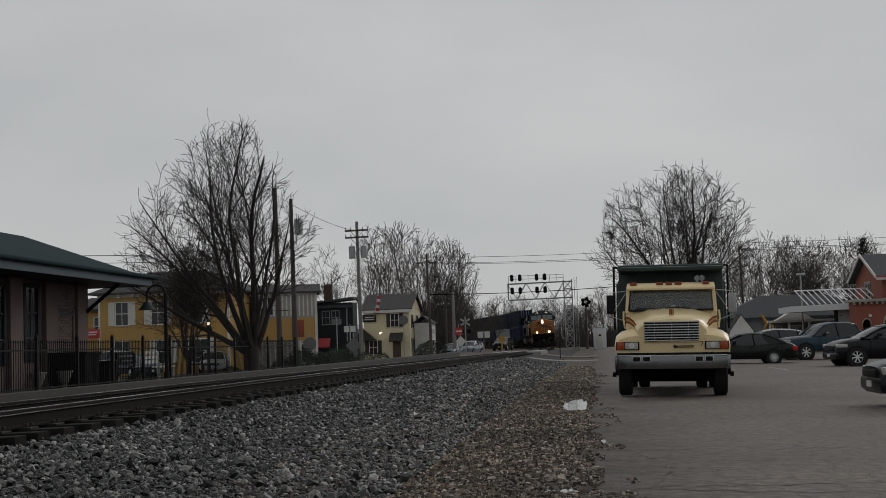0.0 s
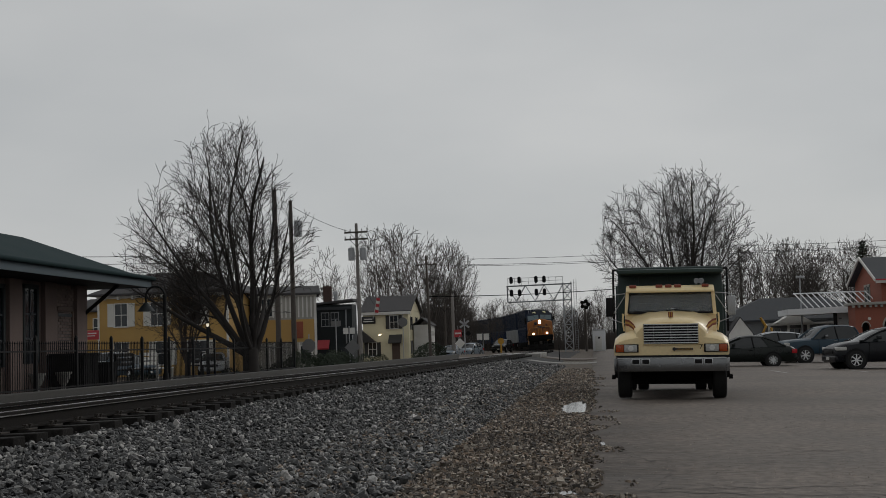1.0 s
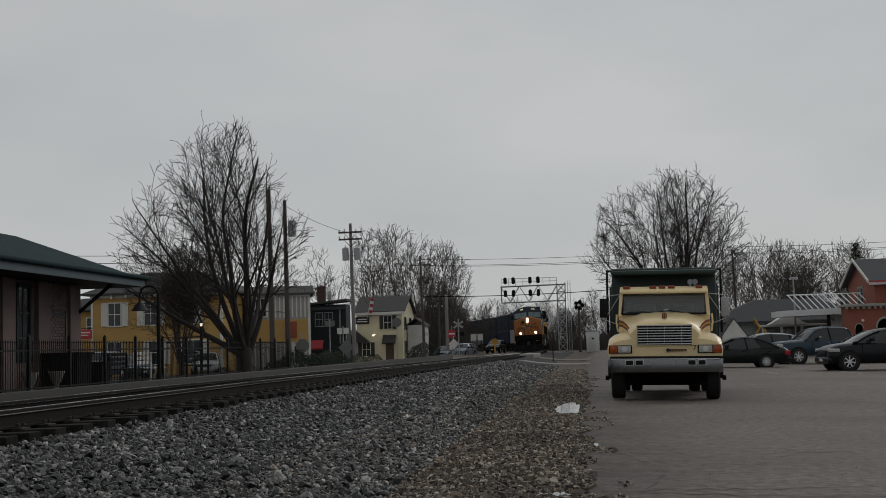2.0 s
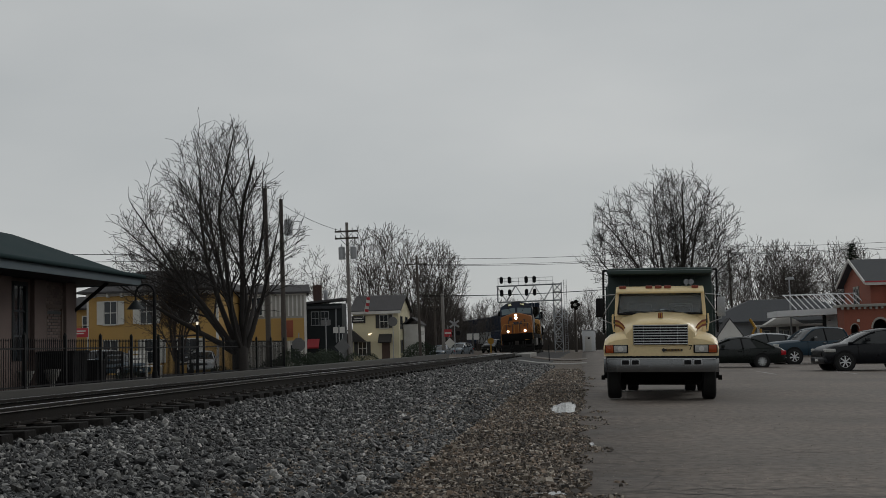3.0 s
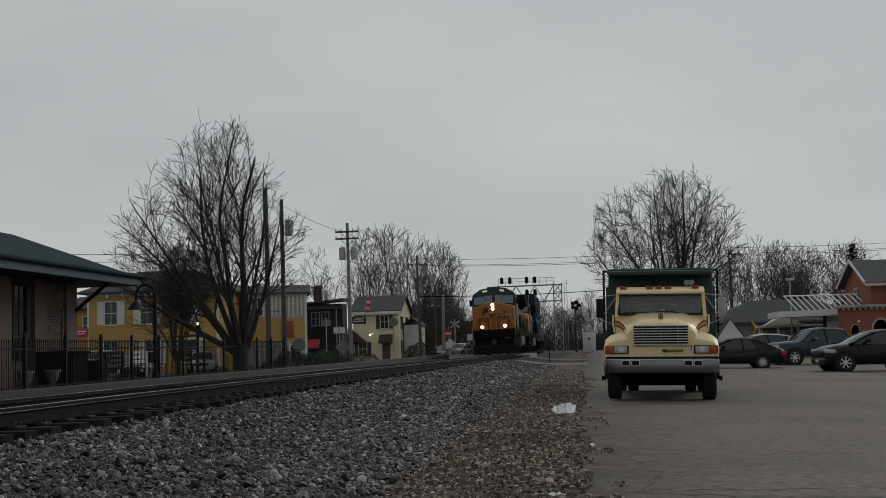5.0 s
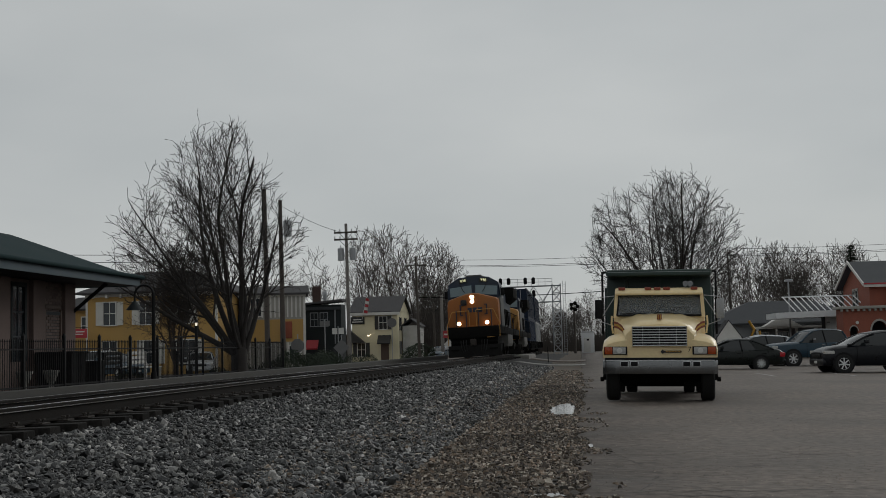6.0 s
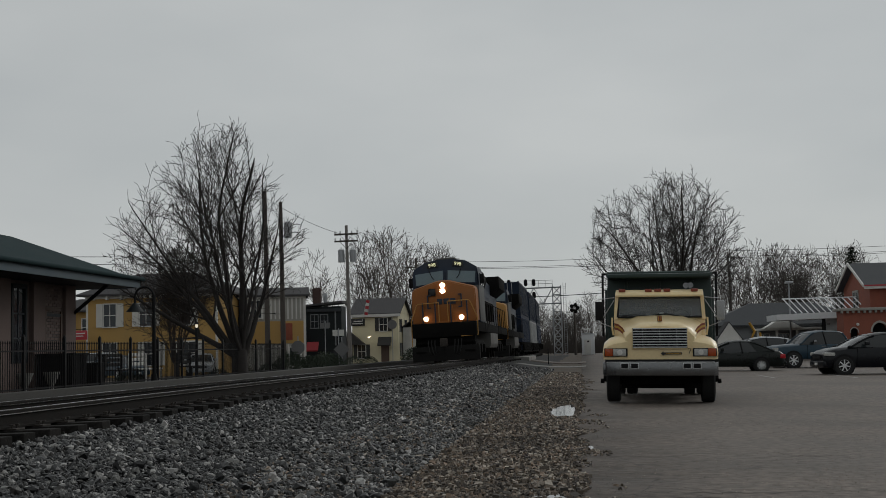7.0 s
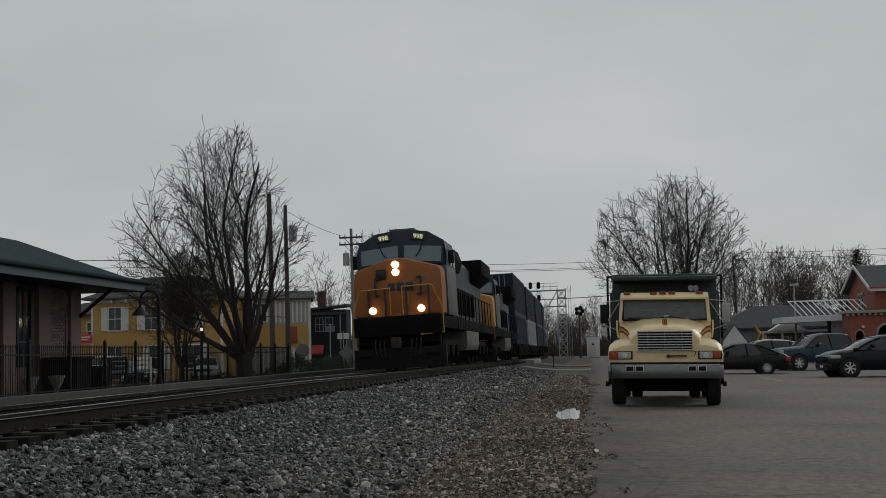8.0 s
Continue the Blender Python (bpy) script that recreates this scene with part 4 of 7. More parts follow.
def dump_truck():
    e = thing("dump_truck", pose(1.56, 25.4, 0.025, 0, 1.2, -3.6), "cream-yellow dump truck with dark green tipper body, parked on asphalt", "truck")
    # chassis
    bm = BM()
    for sx in (-0.43, 0.43):
        box(bm, sx - 0.05, sx + 0.05, 0.35, 6.6, 0.62, 0.88, 0.01)
    box(bm, -0.95, 0.95, 0.75, 1.05, 0.38, 0.55, 0.03)
    box(bm, -0.80, 0.80, 0.4, 1.8, 0.55, 0.9, 0.02)
    box(bm, -0.95, -0.6, 2.2, 3.1, 0.45, 0.85, 0.05)
    box(bm, 0.6, 0.95, 2.2, 3.1, 0.45, 0.85, 0.05)
    box(bm, -0.9, 0.9, 5.0, 5.3, 0.38, 0.62, 0.05)
    # low boxes added to fill the underside and keep it in shade
    box(bm, -0.52, 0.52, 1.2, 3.6, 0.30, 0.9, 0.05)
    box(bm, -1.0, 1.0, 3.3, 3.6, 0.20, 1.0, 0.03)
    box(bm, -1.1, 1.1, 6.4, 6.6, 0.30, 0.95, 0.02)
    part("chassis", bm, M_under, e)
    # bumper with tow-hook slots
    bm = BM()
    prism(bm, [(-1.17, 0.12), (-1.10, 0.02), (-0.9, -0.02), (0.9, -0.02), (1.10, 0.02), (1.17, 0.12), (1.17, 0.30), (1.12, 0.30), (1.08, 0.10), (-1.08, 0.10), (-1.12, 0.30), (-1.17, 0.30)], "z", 0.575, 0.85, 0.012)
    bumper = part("bumper", bm, M_chrome, e, "dull chrome front bumper")
    # bright strip laid on the top edge in place of its highlight
    bm = BM()
    box(bm, -1.10, 1.10, -0.026, 0.06, 0.838, 0.858, 0.006)
    part("bumper_lip", bm, M_bright, bumper, "bright strip for the highlight along the bumper's upper edge")
    for x in (-0.72, -0.52, 0.54, 0.74):
        bm = BM()
        box(bm, x - 0.090, x + 0.090, -0.030, 0.0, 0.712, 0.838, 0.02)
        part("slot_rim", bm, M_bright, bumper)
        # solid black block stands in for the shaded cutout
        bm = BM()
        box(bm, x - 0.074, x + 0.074, -0.036, 0.0, 0.728, 0.824, 0.014)
        part("tow_slot", bm, M_black, bumper)
    # black strip put in for the shaded gap between bumper and hood
    bm = BM()
    box(bm, -1.12, 1.12, 0.04, 0.5, 0.84, 0.905)
    part("valance", bm, M_black, e)
    # hood: a lofted shell from grille to windshield
    bm = BM()

    def section(y, w, top, shoulder, edge):
        return [(-w, y, edge), (-w, y, shoulder - 0.10), (-w + 0.10, y, shoulder), (-w * 0.55, y, top), (0, y, top + 0.02), (w * 0.55, y, top), (w - 0.10, y, shoulder), (w, y, shoulder - 0.10), (w, y, edge)]
    loft(bm, [section(0.10, 0.70, 1.57, 1.46, 0.905), section(0.16, 0.72, 1.625, 1.51, 0.905), section(0.30, 0.75, 1.67, 1.55, 0.905), section(0.75, 0.80, 1.73, 1.62, 0.905), section(1.20, 0.86, 1.79, 1.69, 0.91), section(1.55, 0.90, 1.835, 1.74, 0.91)])
    hood = part("hood", bm, M_truck, e, "cream-yellow tilting hood")
    # fenders
    for sx in (-1, 1):
        bm = BM()
        prof = [(0.66, 0.905), (1.165, 0.905), (1.175, 1.06), (1.15, 1.21), (1.06, 1.285), (0.92, 1.33), (0.72, 1.36), (0.66, 1.36)]
        rings = []
        for y, dz, k in ((0.08, -0.10, 0.97), (0.16, -0.02, 1.0), (0.55, 0.05, 1.0), (1.05, 0.07, 1.0), (1.40, 0.0, 1.0)):
            rings.append([(sx * (0.66 + (x - 0.66) * k), y, max(0.905, z + (dz if z > 1.1 else 0))) for x, z in prof])
        loft(bm, rings)
        part("fender", bm, M_truck, hood)
        # headlamp block
        bm = BM()
        box(bm, *sorted((sx * 0.66, sx * 1.14)), 0.045, 0.10, 0.965, 1.135, 0.012)
        lamp = part("headlamp", bm, M_black, e)
        bm = BM()
        box(bm, *sorted((sx * 0.69, sx * 0.955)), 0.025, 0.06, 0.980, 1.120, 0.015)
        part("lens", bm, M_lens, lamp, "clear square lens")
        bm = BM()
        box(bm, *sorted((sx * 0.965, sx * 1.125)), 0.020, 0.07, 0.972, 1.128, 0.015)
        part("turn_signal", bm, M_amber, lamp, "amber turn signal lens")
        bm = BM()
        tube(bm, (sx * 0.82, 0.015, 1.05), (sx * 0.82, 0.03, 1.05), 0.050, 0.058, 14)
        part("bulb", bm, M_white, lamp)
        # decal stripes that curl over the hood shoulder
        for k, mat in ((0, M_decal), (1, M_goldline), (2, M_decal)):
            bm = BM()
            a = [(0.71, 1.36), (0.77, 1.46), (0.86, 1.53), (0.94, 1.55)]
            pts = [(sx * x, 0.30 + (x - 0.7) * 1.2, z + 0.045 * k) for x, z in a]
            for p, q in zip(pts[:-1], pts[1:]):
                v = [bm.verts.new((p[0], p[1] - 0.015, p[2] - 0.02)), bm.verts.new((q[0], q[1] - 0.015, q[2] - 0.02)), bm.verts.new((q[0], q[1] - 0.015, q[2] + 0.025)), bm.verts.new((p[0], p[1] - 0.015, p[2] + 0.025))]
                w = [bm.verts.new((u.co.x, u.co.y + 0.03, u.co.z)) for u in v]
                bm.faces.new(v), bm.faces.new(w[::-1])
                for i in range(4):
                    bm.faces.new((v[i], v[(i + 1) % 4], w[(i + 1) % 4], w[i]))
            part("decal", bm, mat, hood, "brown and gold stripe" if k != 1 else "gold pinstripe")
    # grille
    bm = BM()
    box(bm, -0.57, 0.57, 0.055, 0.12, 1.115, 1.56, 0.02)
    grille = part("grille", bm, M_truck, e)
    # black plate put in for the shade behind the slats
    bm = BM()
    box(bm, -0.545, 0.545, 0.045, 0.07, 1.135, 1.54, 0.01)
    part("grille_opening", bm, M_black, grille)
    for k in range(8):
        z = 1.145 + k * 0.0545
        bm = BM()
        box(bm, -0.545, 0.545, 0.020, 0.055, z, z + 0.021, 0.005)
        part("grille_slat", bm, M_bright, grille)
    for x in (-0.545, -0.345, 0.0, 0.345, 0.545):
        bm = BM()
        box(bm, x - 0.008, x + 0.008, 0.030, 0.055, 1.135, 1.545)
        part("grille_bar", bm, M_chrome, grille)
    bm = BM()
    box(bm, -0.045, 0.055, 0.24, 0.30, 1.69, 1.80, 0.01)
    part("hood_emblem", bm, M_decal, e, "small brown square emblem")
    bm = BM()
    for x in (-0.018, 0.03):
        box(bm, x - 0.008, x + 0.008, 0.225, 0.27, 1.695, 1.79)
    part("emblem_bars", bm, M_goldline, e)
    bm = BM()
    prism(bm, [(0.105, 1.027), (0.06, 1.072), (0.015, 1.027), (0.06, 0.982)], "y", 0.06, 0.10)
    box(bm, 0.08, 0.44, 0.062, 0.10, 1.005, 1.048, 0.004)
    part("badge", bm, M_interior, e, "dark unlettered badge bar")
    bm = BM()
    for k in range(10):
        box(bm, 0.125 + 0.03 * k, 0.145 + 0.03 * k, 0.056, 0.07, 1.018, 1.034)
    part("badge_bars", bm, M_goldline, e)
    lettering("7", 0.15, M_black, pose(0.60, 0.035, 1.07) @ FRONT, e, "number")
    # cab with real window openings
    bm = BM()
    y0, y1 = 1.48, 2.75
    box(bm, -0.98, 0.98, y0 + 0.05, y1, 0.85, 1.80, 0.05)
    box(bm, -0.97, 0.97, y1 - 0.10, y1, 1.6, 2.30, 0.03)
    cab = part("cab", bm, M_truck, e)
    bm = BM()
    prism(bm, [(1.50, 2.25), (1.60, 2.36), (1.9, 2.42), (2.75, 2.44), (2.75, 2.26)], "x", -0.95, 0.95, 0.03)
    part("cab_roof", bm, M_truck, cab)
    bm = BM()
    box(bm, -0.93, 0.93, 1.36, 1.62, 2.245, 2.30, 0.02)
    part("sun_visor", bm, M_truck, cab)
    for sx in (-1, 1):
        bm = BM()
        loft(bm, [[(sx * 0.90, 1.47, 1.76), (sx * 0.985, 1.47, 1.76), (sx * 0.985, 1.60, 1.76), (sx * 0.90, 1.60, 1.76)], [(sx * 0.865, 1.52, 2.28), (sx * 0.95, 1.52, 2.28), (sx * 0.95, 1.64, 2.28), (sx * 0.865, 1.64, 2.28)]])
        part("windshield_pillar", bm, M_truck, cab)
        bm = BM()
        box(bm, sx * 0.95 - 0.02, sx * 0.95 + 0.02, 1.65, 2.6, 1.65, 2.25)
        part("side_glass", bm, M_glass, cab)
    bm = BM()
    loft(bm, [[(-0.90, 1.475, 1.80), (0.90, 1.475, 1.80), (0.90, 1.487, 1.80), (-0.90, 1.487, 1.80)], [(-0.87, 1.545, 2.255), (0.87, 1.545, 2.255), (0.87, 1.557, 2.255), (-0.87, 1.557, 2.255)]])
    ws = part("windshield", bm, clear_glass("truck_windshield_glass"), cab, "clear windshield")
    bm = BM()
    rod(bm, [(-0.90, 1.468, 1.805), (0.90, 1.468, 1.805), (0.87, 1.535, 2.26), (-0.87, 1.535, 2.26), (-0.90, 1.468, 1.805)], 0.024, 6)
    part("windshield_gasket", bm, M_black, cab)
    bm = BM()
    box(bm, -0.88, 0.88, 1.58, 1.95, 1.70, 1.83, 0.04)
    for x in (-0.45, 0.45):
        box(bm, x - 0.27, x + 0.27, 2.2, 2.45, 1.4, 2.05, 0.08)
    box(bm, -0.93, 0.93, 2.60, 2.645, 1.75, 2.26)
    box(bm, -0.92, 0.92, 1.66, 2.60, 2.235, 2.255)
    part("cab_interior", bm, M_interior, cab, "dark dashboard and seats")
    bm = BM()
    for k in range(14):
        a, b = 2 * math.pi * k / 14, 2 * math.pi * (k + 1) / 14
        tube(bm, (0.45 + 0.22 * math.cos(a), 1.98, 1.82 + 0.17 * math.sin(a)), (0.45 + 0.22 * math.cos(b), 1.98, 1.82 + 0.17 * math.sin(b)), 0.015, 0.015, 5)
    part("steering_wheel", bm, M_black, cab)
    bm = BM()
    box(bm, 0.0, 0.10, 1.60, 1.68, 1.82, 1.91, 0.02)
    part("dash_item", bm, M_white, cab)
    bm = BM()
    rod(bm, [(-0.20, 1.44, 1.815), (-0.50, 1.45, 1.86), (-0.80, 1.455, 1.84)], 0.012, 5)
    rod(bm, [(0.46, 1.44, 1.815), (0.14, 1.45, 1.875), (-0.10, 1.455, 1.85)], 0.012, 5)
    part("wipers", bm, M_black, cab)
    for x in (-0.80, -0.23, -0.03, 0.17, 0.76):
        bm = BM()
        box(bm, x - 0.075, x + 0.075, 1.58, 1.70, 2.36, 2.425, 0.02)
        part("marker_lamp", bm, M_decal, cab, "small amber roof marker lamp")
    for x in (0.58, 0.68):
        bm = BM()
        tube(bm, (x, 1.72, 2.50), (x, 1.78, 2.50), 0.062, 0.030, 14)
        tube(bm, (x, 1.78, 2.50), (x, 2.15, 2.50), 0.028, 0.02, 10)
        tube(bm, (x, 1.95, 2.40), (x, 1.95, 2.50), 0.015, 0.015, 6)
        part("air_horn", bm, M_chrome, cab, "chrome air horn")
    # mirrors on tubular brackets
    for sx in (-1, 1):
        bm = BM()
        box(bm, sx * 1.31 - 0.085, sx * 1.31 + 0.085, 1.62, 1.69, 1.74, 2.16, 0.02)
        mir = part("mirror", bm, M_black if sx < 0 else M_steel, e)
        bm = BM()
        rod(bm, [(sx * 0.97, 1.66, 2.24), (sx * 1.31, 1.66, 2.21), (sx * 1.31, 1.66, 1.70), (sx * 0.99, 1.66, 1.58)], 0.014, 6)
        rod(bm, [(sx * 0.97, 1.66, 2.20), (sx * 1.27, 1.66, 1.74)], 0.012, 6)
        part("mirror_bracket", bm, M_steel, e)
        bm = BM()
        rod(bm, [(sx * 1.0, 1.55, 1.42), (sx * 1.03, 1.50, 1.62), (sx * 1.02, 1.50, 1.80)], 0.020, 8)
        part("grab_handle", bm, M_truck, e)
        bm = BM()
        tube(bm, (sx * 1.18, 0.95, 0.44), (sx * 1.26, 0.95, 0.44), 0.05, 0.05, 8)
        tube(bm, (sx * 1.10, 0.95, 0.50), (sx * 1.20, 0.95, 0.50), 0.09, 0.07, 12)
        part("hub", bm, M_under, e)
    for sx in (-1, 1):
        wheel(e, sx * 0.98, 0.92, 0.50, 0.50, 0.28, M_steel, sx)
        wheel(e, sx * 0.99, 5.1, 0.50, 0.50, 0.26, M_steel, sx)
        wheel(e, sx * 0.69, 5.1, 0.50, 0.50, 0.26, M_steel, sx)
    for sx in (-1, 1):
        bm = BM()
        box(bm, sx * 0.85 - 0.30, sx * 0.85 + 0.30, 5.75, 5.78, 0.25, 0.9)
        part("mud_flap", bm, M_rubber, e)
    # tipper body
    bm = BM()
    box(bm, -1.18, 1.18, 3.1, 3.2, 1.0, 2.84, 0.02)
    body = part("tipper_body", bm, M_green, e, "dark green steel tipper body")
    for nm, dims in (("top_lip", (-1.20, 1.20, 2.95, 3.25, 2.76, 2.86)), ("side_panel", (-1.20, -1.12, 3.2, 6.82, 1.05, 2.55)), ("side_panel", (1.12, 1.20, 3.2, 6.82, 1.05, 2.55)),
                     ("bed_floor", (-1.18, 1.18, 3.2, 6.9, 0.95, 1.05)), ("tailgate", (-1.18, 1.18, 6.82, 6.9, 1.05, 2.5))):
        bm = BM()
        box(bm, *dims, 0.02)
        part(nm, bm, M_green, body)
    bm = BM()
    prism(bm, [(2.35, 2.72), (2.35, 2.80), (3.15, 2.86), (3.15, 2.70)], "x", -1.15, 1.15, 0.015)
    part("cab_shield", bm, M_green, body)
    for x in (-0.75, 0.0, 0.75):
        bm = BM()
        box(bm, x - 0.04, x + 0.04, 3.05, 3.12, 1.1, 2.75, 0.01)
        part("headboard_rib", bm, M_green, body)
    for x in (-1.20, 1.20):
        for k in range(5):
            bm = BM()
            box(bm, x - 0.05, x + 0.05, 3.4 + 0.8 * k, 3.5 + 0.8 * k, 1.0, 2.5, 0.01)
            part("side_rib", bm, M_green, body)
    for sx in (-1, 1):
        bm = BM()
        box(bm, sx * 1.29 - 0.025, sx * 1.29 + 0.025, 3.1, 3.16, 1.4, 2.86, 0.01)
        box(bm, *sorted((sx * 1.15, sx * 1.31)), 3.1, 3.15, 2.82, 2.87, 0.01)
        part("tarp_arm", bm, M_black, body)
    bm = BM()
    tube(bm, (-1.15, 2.75, 2.83), (1.15, 2.75, 2.83), 0.05, 0.05, 10)
    part("tarp_roll", bm, M_green, body)
    return e


dump_truck()


# ---- cars ----
M_car_dark = material("dark_green_car_paint", (0.006, 0.009, 0.008), 0.3, spec=0.25, vary=0.1, bump=0.0, coat=0.12)
M_car_black = material("black_car_paint", (0.004, 0.005, 0.008), 0.3, spec=0.25, vary=0.1, bump=0.0, coat=0.12)
M_car_teal = material("slate_blue_car_paint", (0.016, 0.040, 0.062), 0.35, spec=0.3, vary=0.1, bump=0.0, coat=0.15)
M_car_silver = material("silver_car_paint", (0.36, 0.38, 0.40), 0.3, vary=0.08, bump=0.0, coat=0.4)
M_car_blue = material("pale_blue_car_paint", (0.17, 0.21, 0.25), 0.3, vary=0.1, bump=0.0, coat=0.4)
M_carglass = glass("car_glass", (0.018, 0.021, 0.023), 0.05)
M_tail = material("red_tail_lens", (0.42, 0.012, 0.02), 0.2, vary=0.1)
M_alloy = material("alloy_rim", (0.62, 0.63, 0.64), 0.4, metal=0.35, vary=0.1)
CAR_SHAPES = {
    # shoulder line, roof line (from the nose), greenhouse base and top, half width, wheel centres and radius, sill height
    "sedan": ([(0, 0.62), (0.06, 0.71), (0.5, 0.79), (1.3, 0.89), (2.5, 0.93), (3.6, 0.96), (4.3, 0.97), (4.56, 0.91), (4.66, 0.72)],
              [(1.15, 0.90), (1.6, 1.15), (2.1, 1.37), (2.65, 1.44), (3.2, 1.41), (3.7, 1.22), (4.2, 0.97)], (1.15, 4.2), (2.1, 3.25), 0.88, (0.85, 3.60), 0.32, 0.24),
    "suv": ([(0, 0.74), (0.10, 0.91), (0.5, 1.02), (1.15, 1.10), (2.5, 1.13), (4.2, 1.16), (4.42, 1.10), (4.5, 0.85)],
            [(0.95, 1.08), (1.45, 1.36), (1.95, 1.57), (2.5, 1.66), (3.5, 1.63), (4.05, 1.54), (4.43, 1.14)], (0.95, 4.43), (1.95, 4.05), 0.92, (0.76, 3.45), 0.37, 0.28),
    "pickup": ([(0, 0.92), (0.08, 1.08), (0.5, 1.16), (1.5, 1.24), (3.9, 1.28), (5.7, 1.28), (5.78, 1.20), (5.8, 0.95)],
               [(1.4, 1.23), (1.75, 1.56), (2.1, 1.82), (2.6, 1.92), (3.6, 1.90), (3.88, 1.80), (3.98, 1.27)], (1.4, 3.98), (2.1, 3.85), 0.99, (1.0, 4.65), 0.41, 0.46),
}


def car(shape, paint, m, label, group="parked cars", rim=None):
    shoulder, roofline, base, top, W, axles, R, sill = CAR_SHAPES[shape]
    e = thing("car" if shape != "pickup" else "pickup_truck", m, label, "car" if shape != "pickup" else "pickup truck", group)
    L = shoulder[-1][0]
    H = max(z for _, z in roofline)

    def height(line, x):
        q = [float(np.interp(x + d, [a for a, _ in line], [b for _, b in line])) for d in (-0.12, 0.0, 0.12)]
        return 0.25 * q[0] + 0.5 * q[1] + 0.25 * q[2]
    belt = height(shoulder, (base[0] + base[1]) / 2)
    outline = [(0.02, sill + 0.08), (0.0, shoulder[0][1] - 0.04), (0.1, shoulder[1][1]), (L, shoulder[-1][1]), (L - 0.06, sill), (0.3, sill)]
    # body: rounded sections along the car
    bm = BM()
    rings = []
    for i in range(27):
        u = i / 26
        x = L * (0.5 - 0.5 * math.cos(math.pi * u))
        w = W * float(np.interp(x, [0, 0.12, 0.5, L / 2, L - 0.5, L - 0.12, L], [0.80, 0.90, 0.975, 1.0, 0.985, 0.93, 0.84]))
        t = height(shoulder, x)
        lo = sill + (0.10 if u in (0, 1) else 0.0)
        half = [(0.0, t + 0.035), (w * 0.55, t + 0.025), (w * 0.86, t - 0.005), (w * 0.965, t - 0.075), (w, t - 0.20), (w * 1.005, (t + lo) / 2 - 0.04), (w * 0.985, lo + 0.14), (w * 0.93, lo + 0.02), (w * 0.75, lo)]
        rings.append([(x, -a, b) for a, b in half[:0:-1]] + [(x, a, b) for a, b in half])
    loft(bm, rings)
    part("body", bm, paint, e)
    # greenhouse of glass, with painted roof and pillars over it
    wb, wt = W - 0.07, W - 0.26

    def hoop(x, grow=0.0):
        z = height(roofline, x) + grow
        k = min(1.0, max(0.0, (z - belt) / (H - belt)))
        w = wb + (wt - wb) * k + grow
        return [(x, -wb, belt - 0.06), (x, -w, max(belt - 0.04, z - 0.07)), (x, -w * 0.88, z - 0.015), (x, 0, z + 0.012), (x, w * 0.88, z - 0.015), (x, w, max(belt - 0.04, z - 0.07)), (x, wb, belt - 0.06)]
    bm = BM()
    loft(bm, [hoop(base[0] + (base[1] - base[0]) * i / 24) for i in range(25)])
    part("window_glass", bm, M_carglass, e, "dark reflecting glass")
    bm = BM()
    loft(bm, [hoop(top[0] - 0.04 + (top[1] - top[0] + 0.08) * i / 14, 0.012)[1:6] for i in range(15)])
    part("roof", bm, paint, e)
    for sy in (-1, 1):
        mid = (base[0] + base[1]) / 2 + 0.1

        def edge(x):
            z = height(roofline, x)
            k = min(1.0, max(0.0, (z - belt) / (H - belt)))
            return (x, sy * (wb + (wt - wb) * k - 0.005), max(belt - 0.03, z - 0.05))
        for a, b in ((base[0], top[0] + 0.1), (top[1] - 0.1, base[1])):
            bm = BM()
            rod(bm, [edge(a + (b - a) * k / 7) for k in range(8)], 0.045, 6)
            part("pillar", bm, paint, e)
        for a in [mid] + ([mid + 1.0] if shape == "suv" else []):
            bm = BM()
            rod(bm, [(a, sy * (wb + 0.004), belt - 0.03), edge(a - 0.08)], 0.035, 6)
            part("pillar", bm, M_black, e)
        if shape != "pickup":
            bm = BM()
            p = [edge(top[1] - 0.15), edge(base[1] - 0.05), (base[1] - 0.75, sy * (wb + 0.004), belt - 0.03)]
            loft(bm, [[(x, y + sy * 0.012, z) for x, y, z in p], [(x, y - sy * 0.02, z) for x, y, z in p]])
            part("quarter_panel", bm, paint, e)
        bm = BM()
        x0 = base[0] + 0.62
        box(bm, x0, x0 + 0.16, sy * (W + 0.09) - 0.09, sy * (W + 0.09) + 0.09, belt + 0.02, belt + 0.17, 0.03)
        part("mirror", bm, paint if shape != "pickup" else M_chrome, e)
        for xx in (mid - 0.25, base[1] - 0.55):
            bm = BM()
            box(bm, xx, xx + 0.18, sy * (W + 0.005) - 0.015, sy * (W + 0.005) + 0.015, belt - 0.17, belt - 0.13, 0.006)
            part("door_handle", bm, M_chrome if shape != "sedan" else paint, e)
        bm = BM()
        for xx in (base[0] + 0.35, mid, base[1] - 0.25):
            box(bm, xx - 0.006, xx + 0.006, sy * (W - 0.01) - 0.012, sy * (W - 0.01) + 0.012, 0.42, belt - 0.06)
        part("door_gap", bm, M_black, e)
        for k, ax in enumerate(axles):
            # flush black disc, put in for the shaded hollow of the wheel well
            bm = BM()
            tube(bm, (ax, sy * (W - 0.22), R + 0.02), (ax, sy * (W + 0.008), R + 0.02), R * 1.17, R * 1.17, 26)
            part("wheel_arch", bm, M_black, e)
            wheel(e, ax, sy * (W - 0.09), R, R, 0.22, rim or M_alloy, sy, "y", 0.68, 10 if shape == "sedan" else 7)
        nose_z = outline[2][1]
        bm = BM()
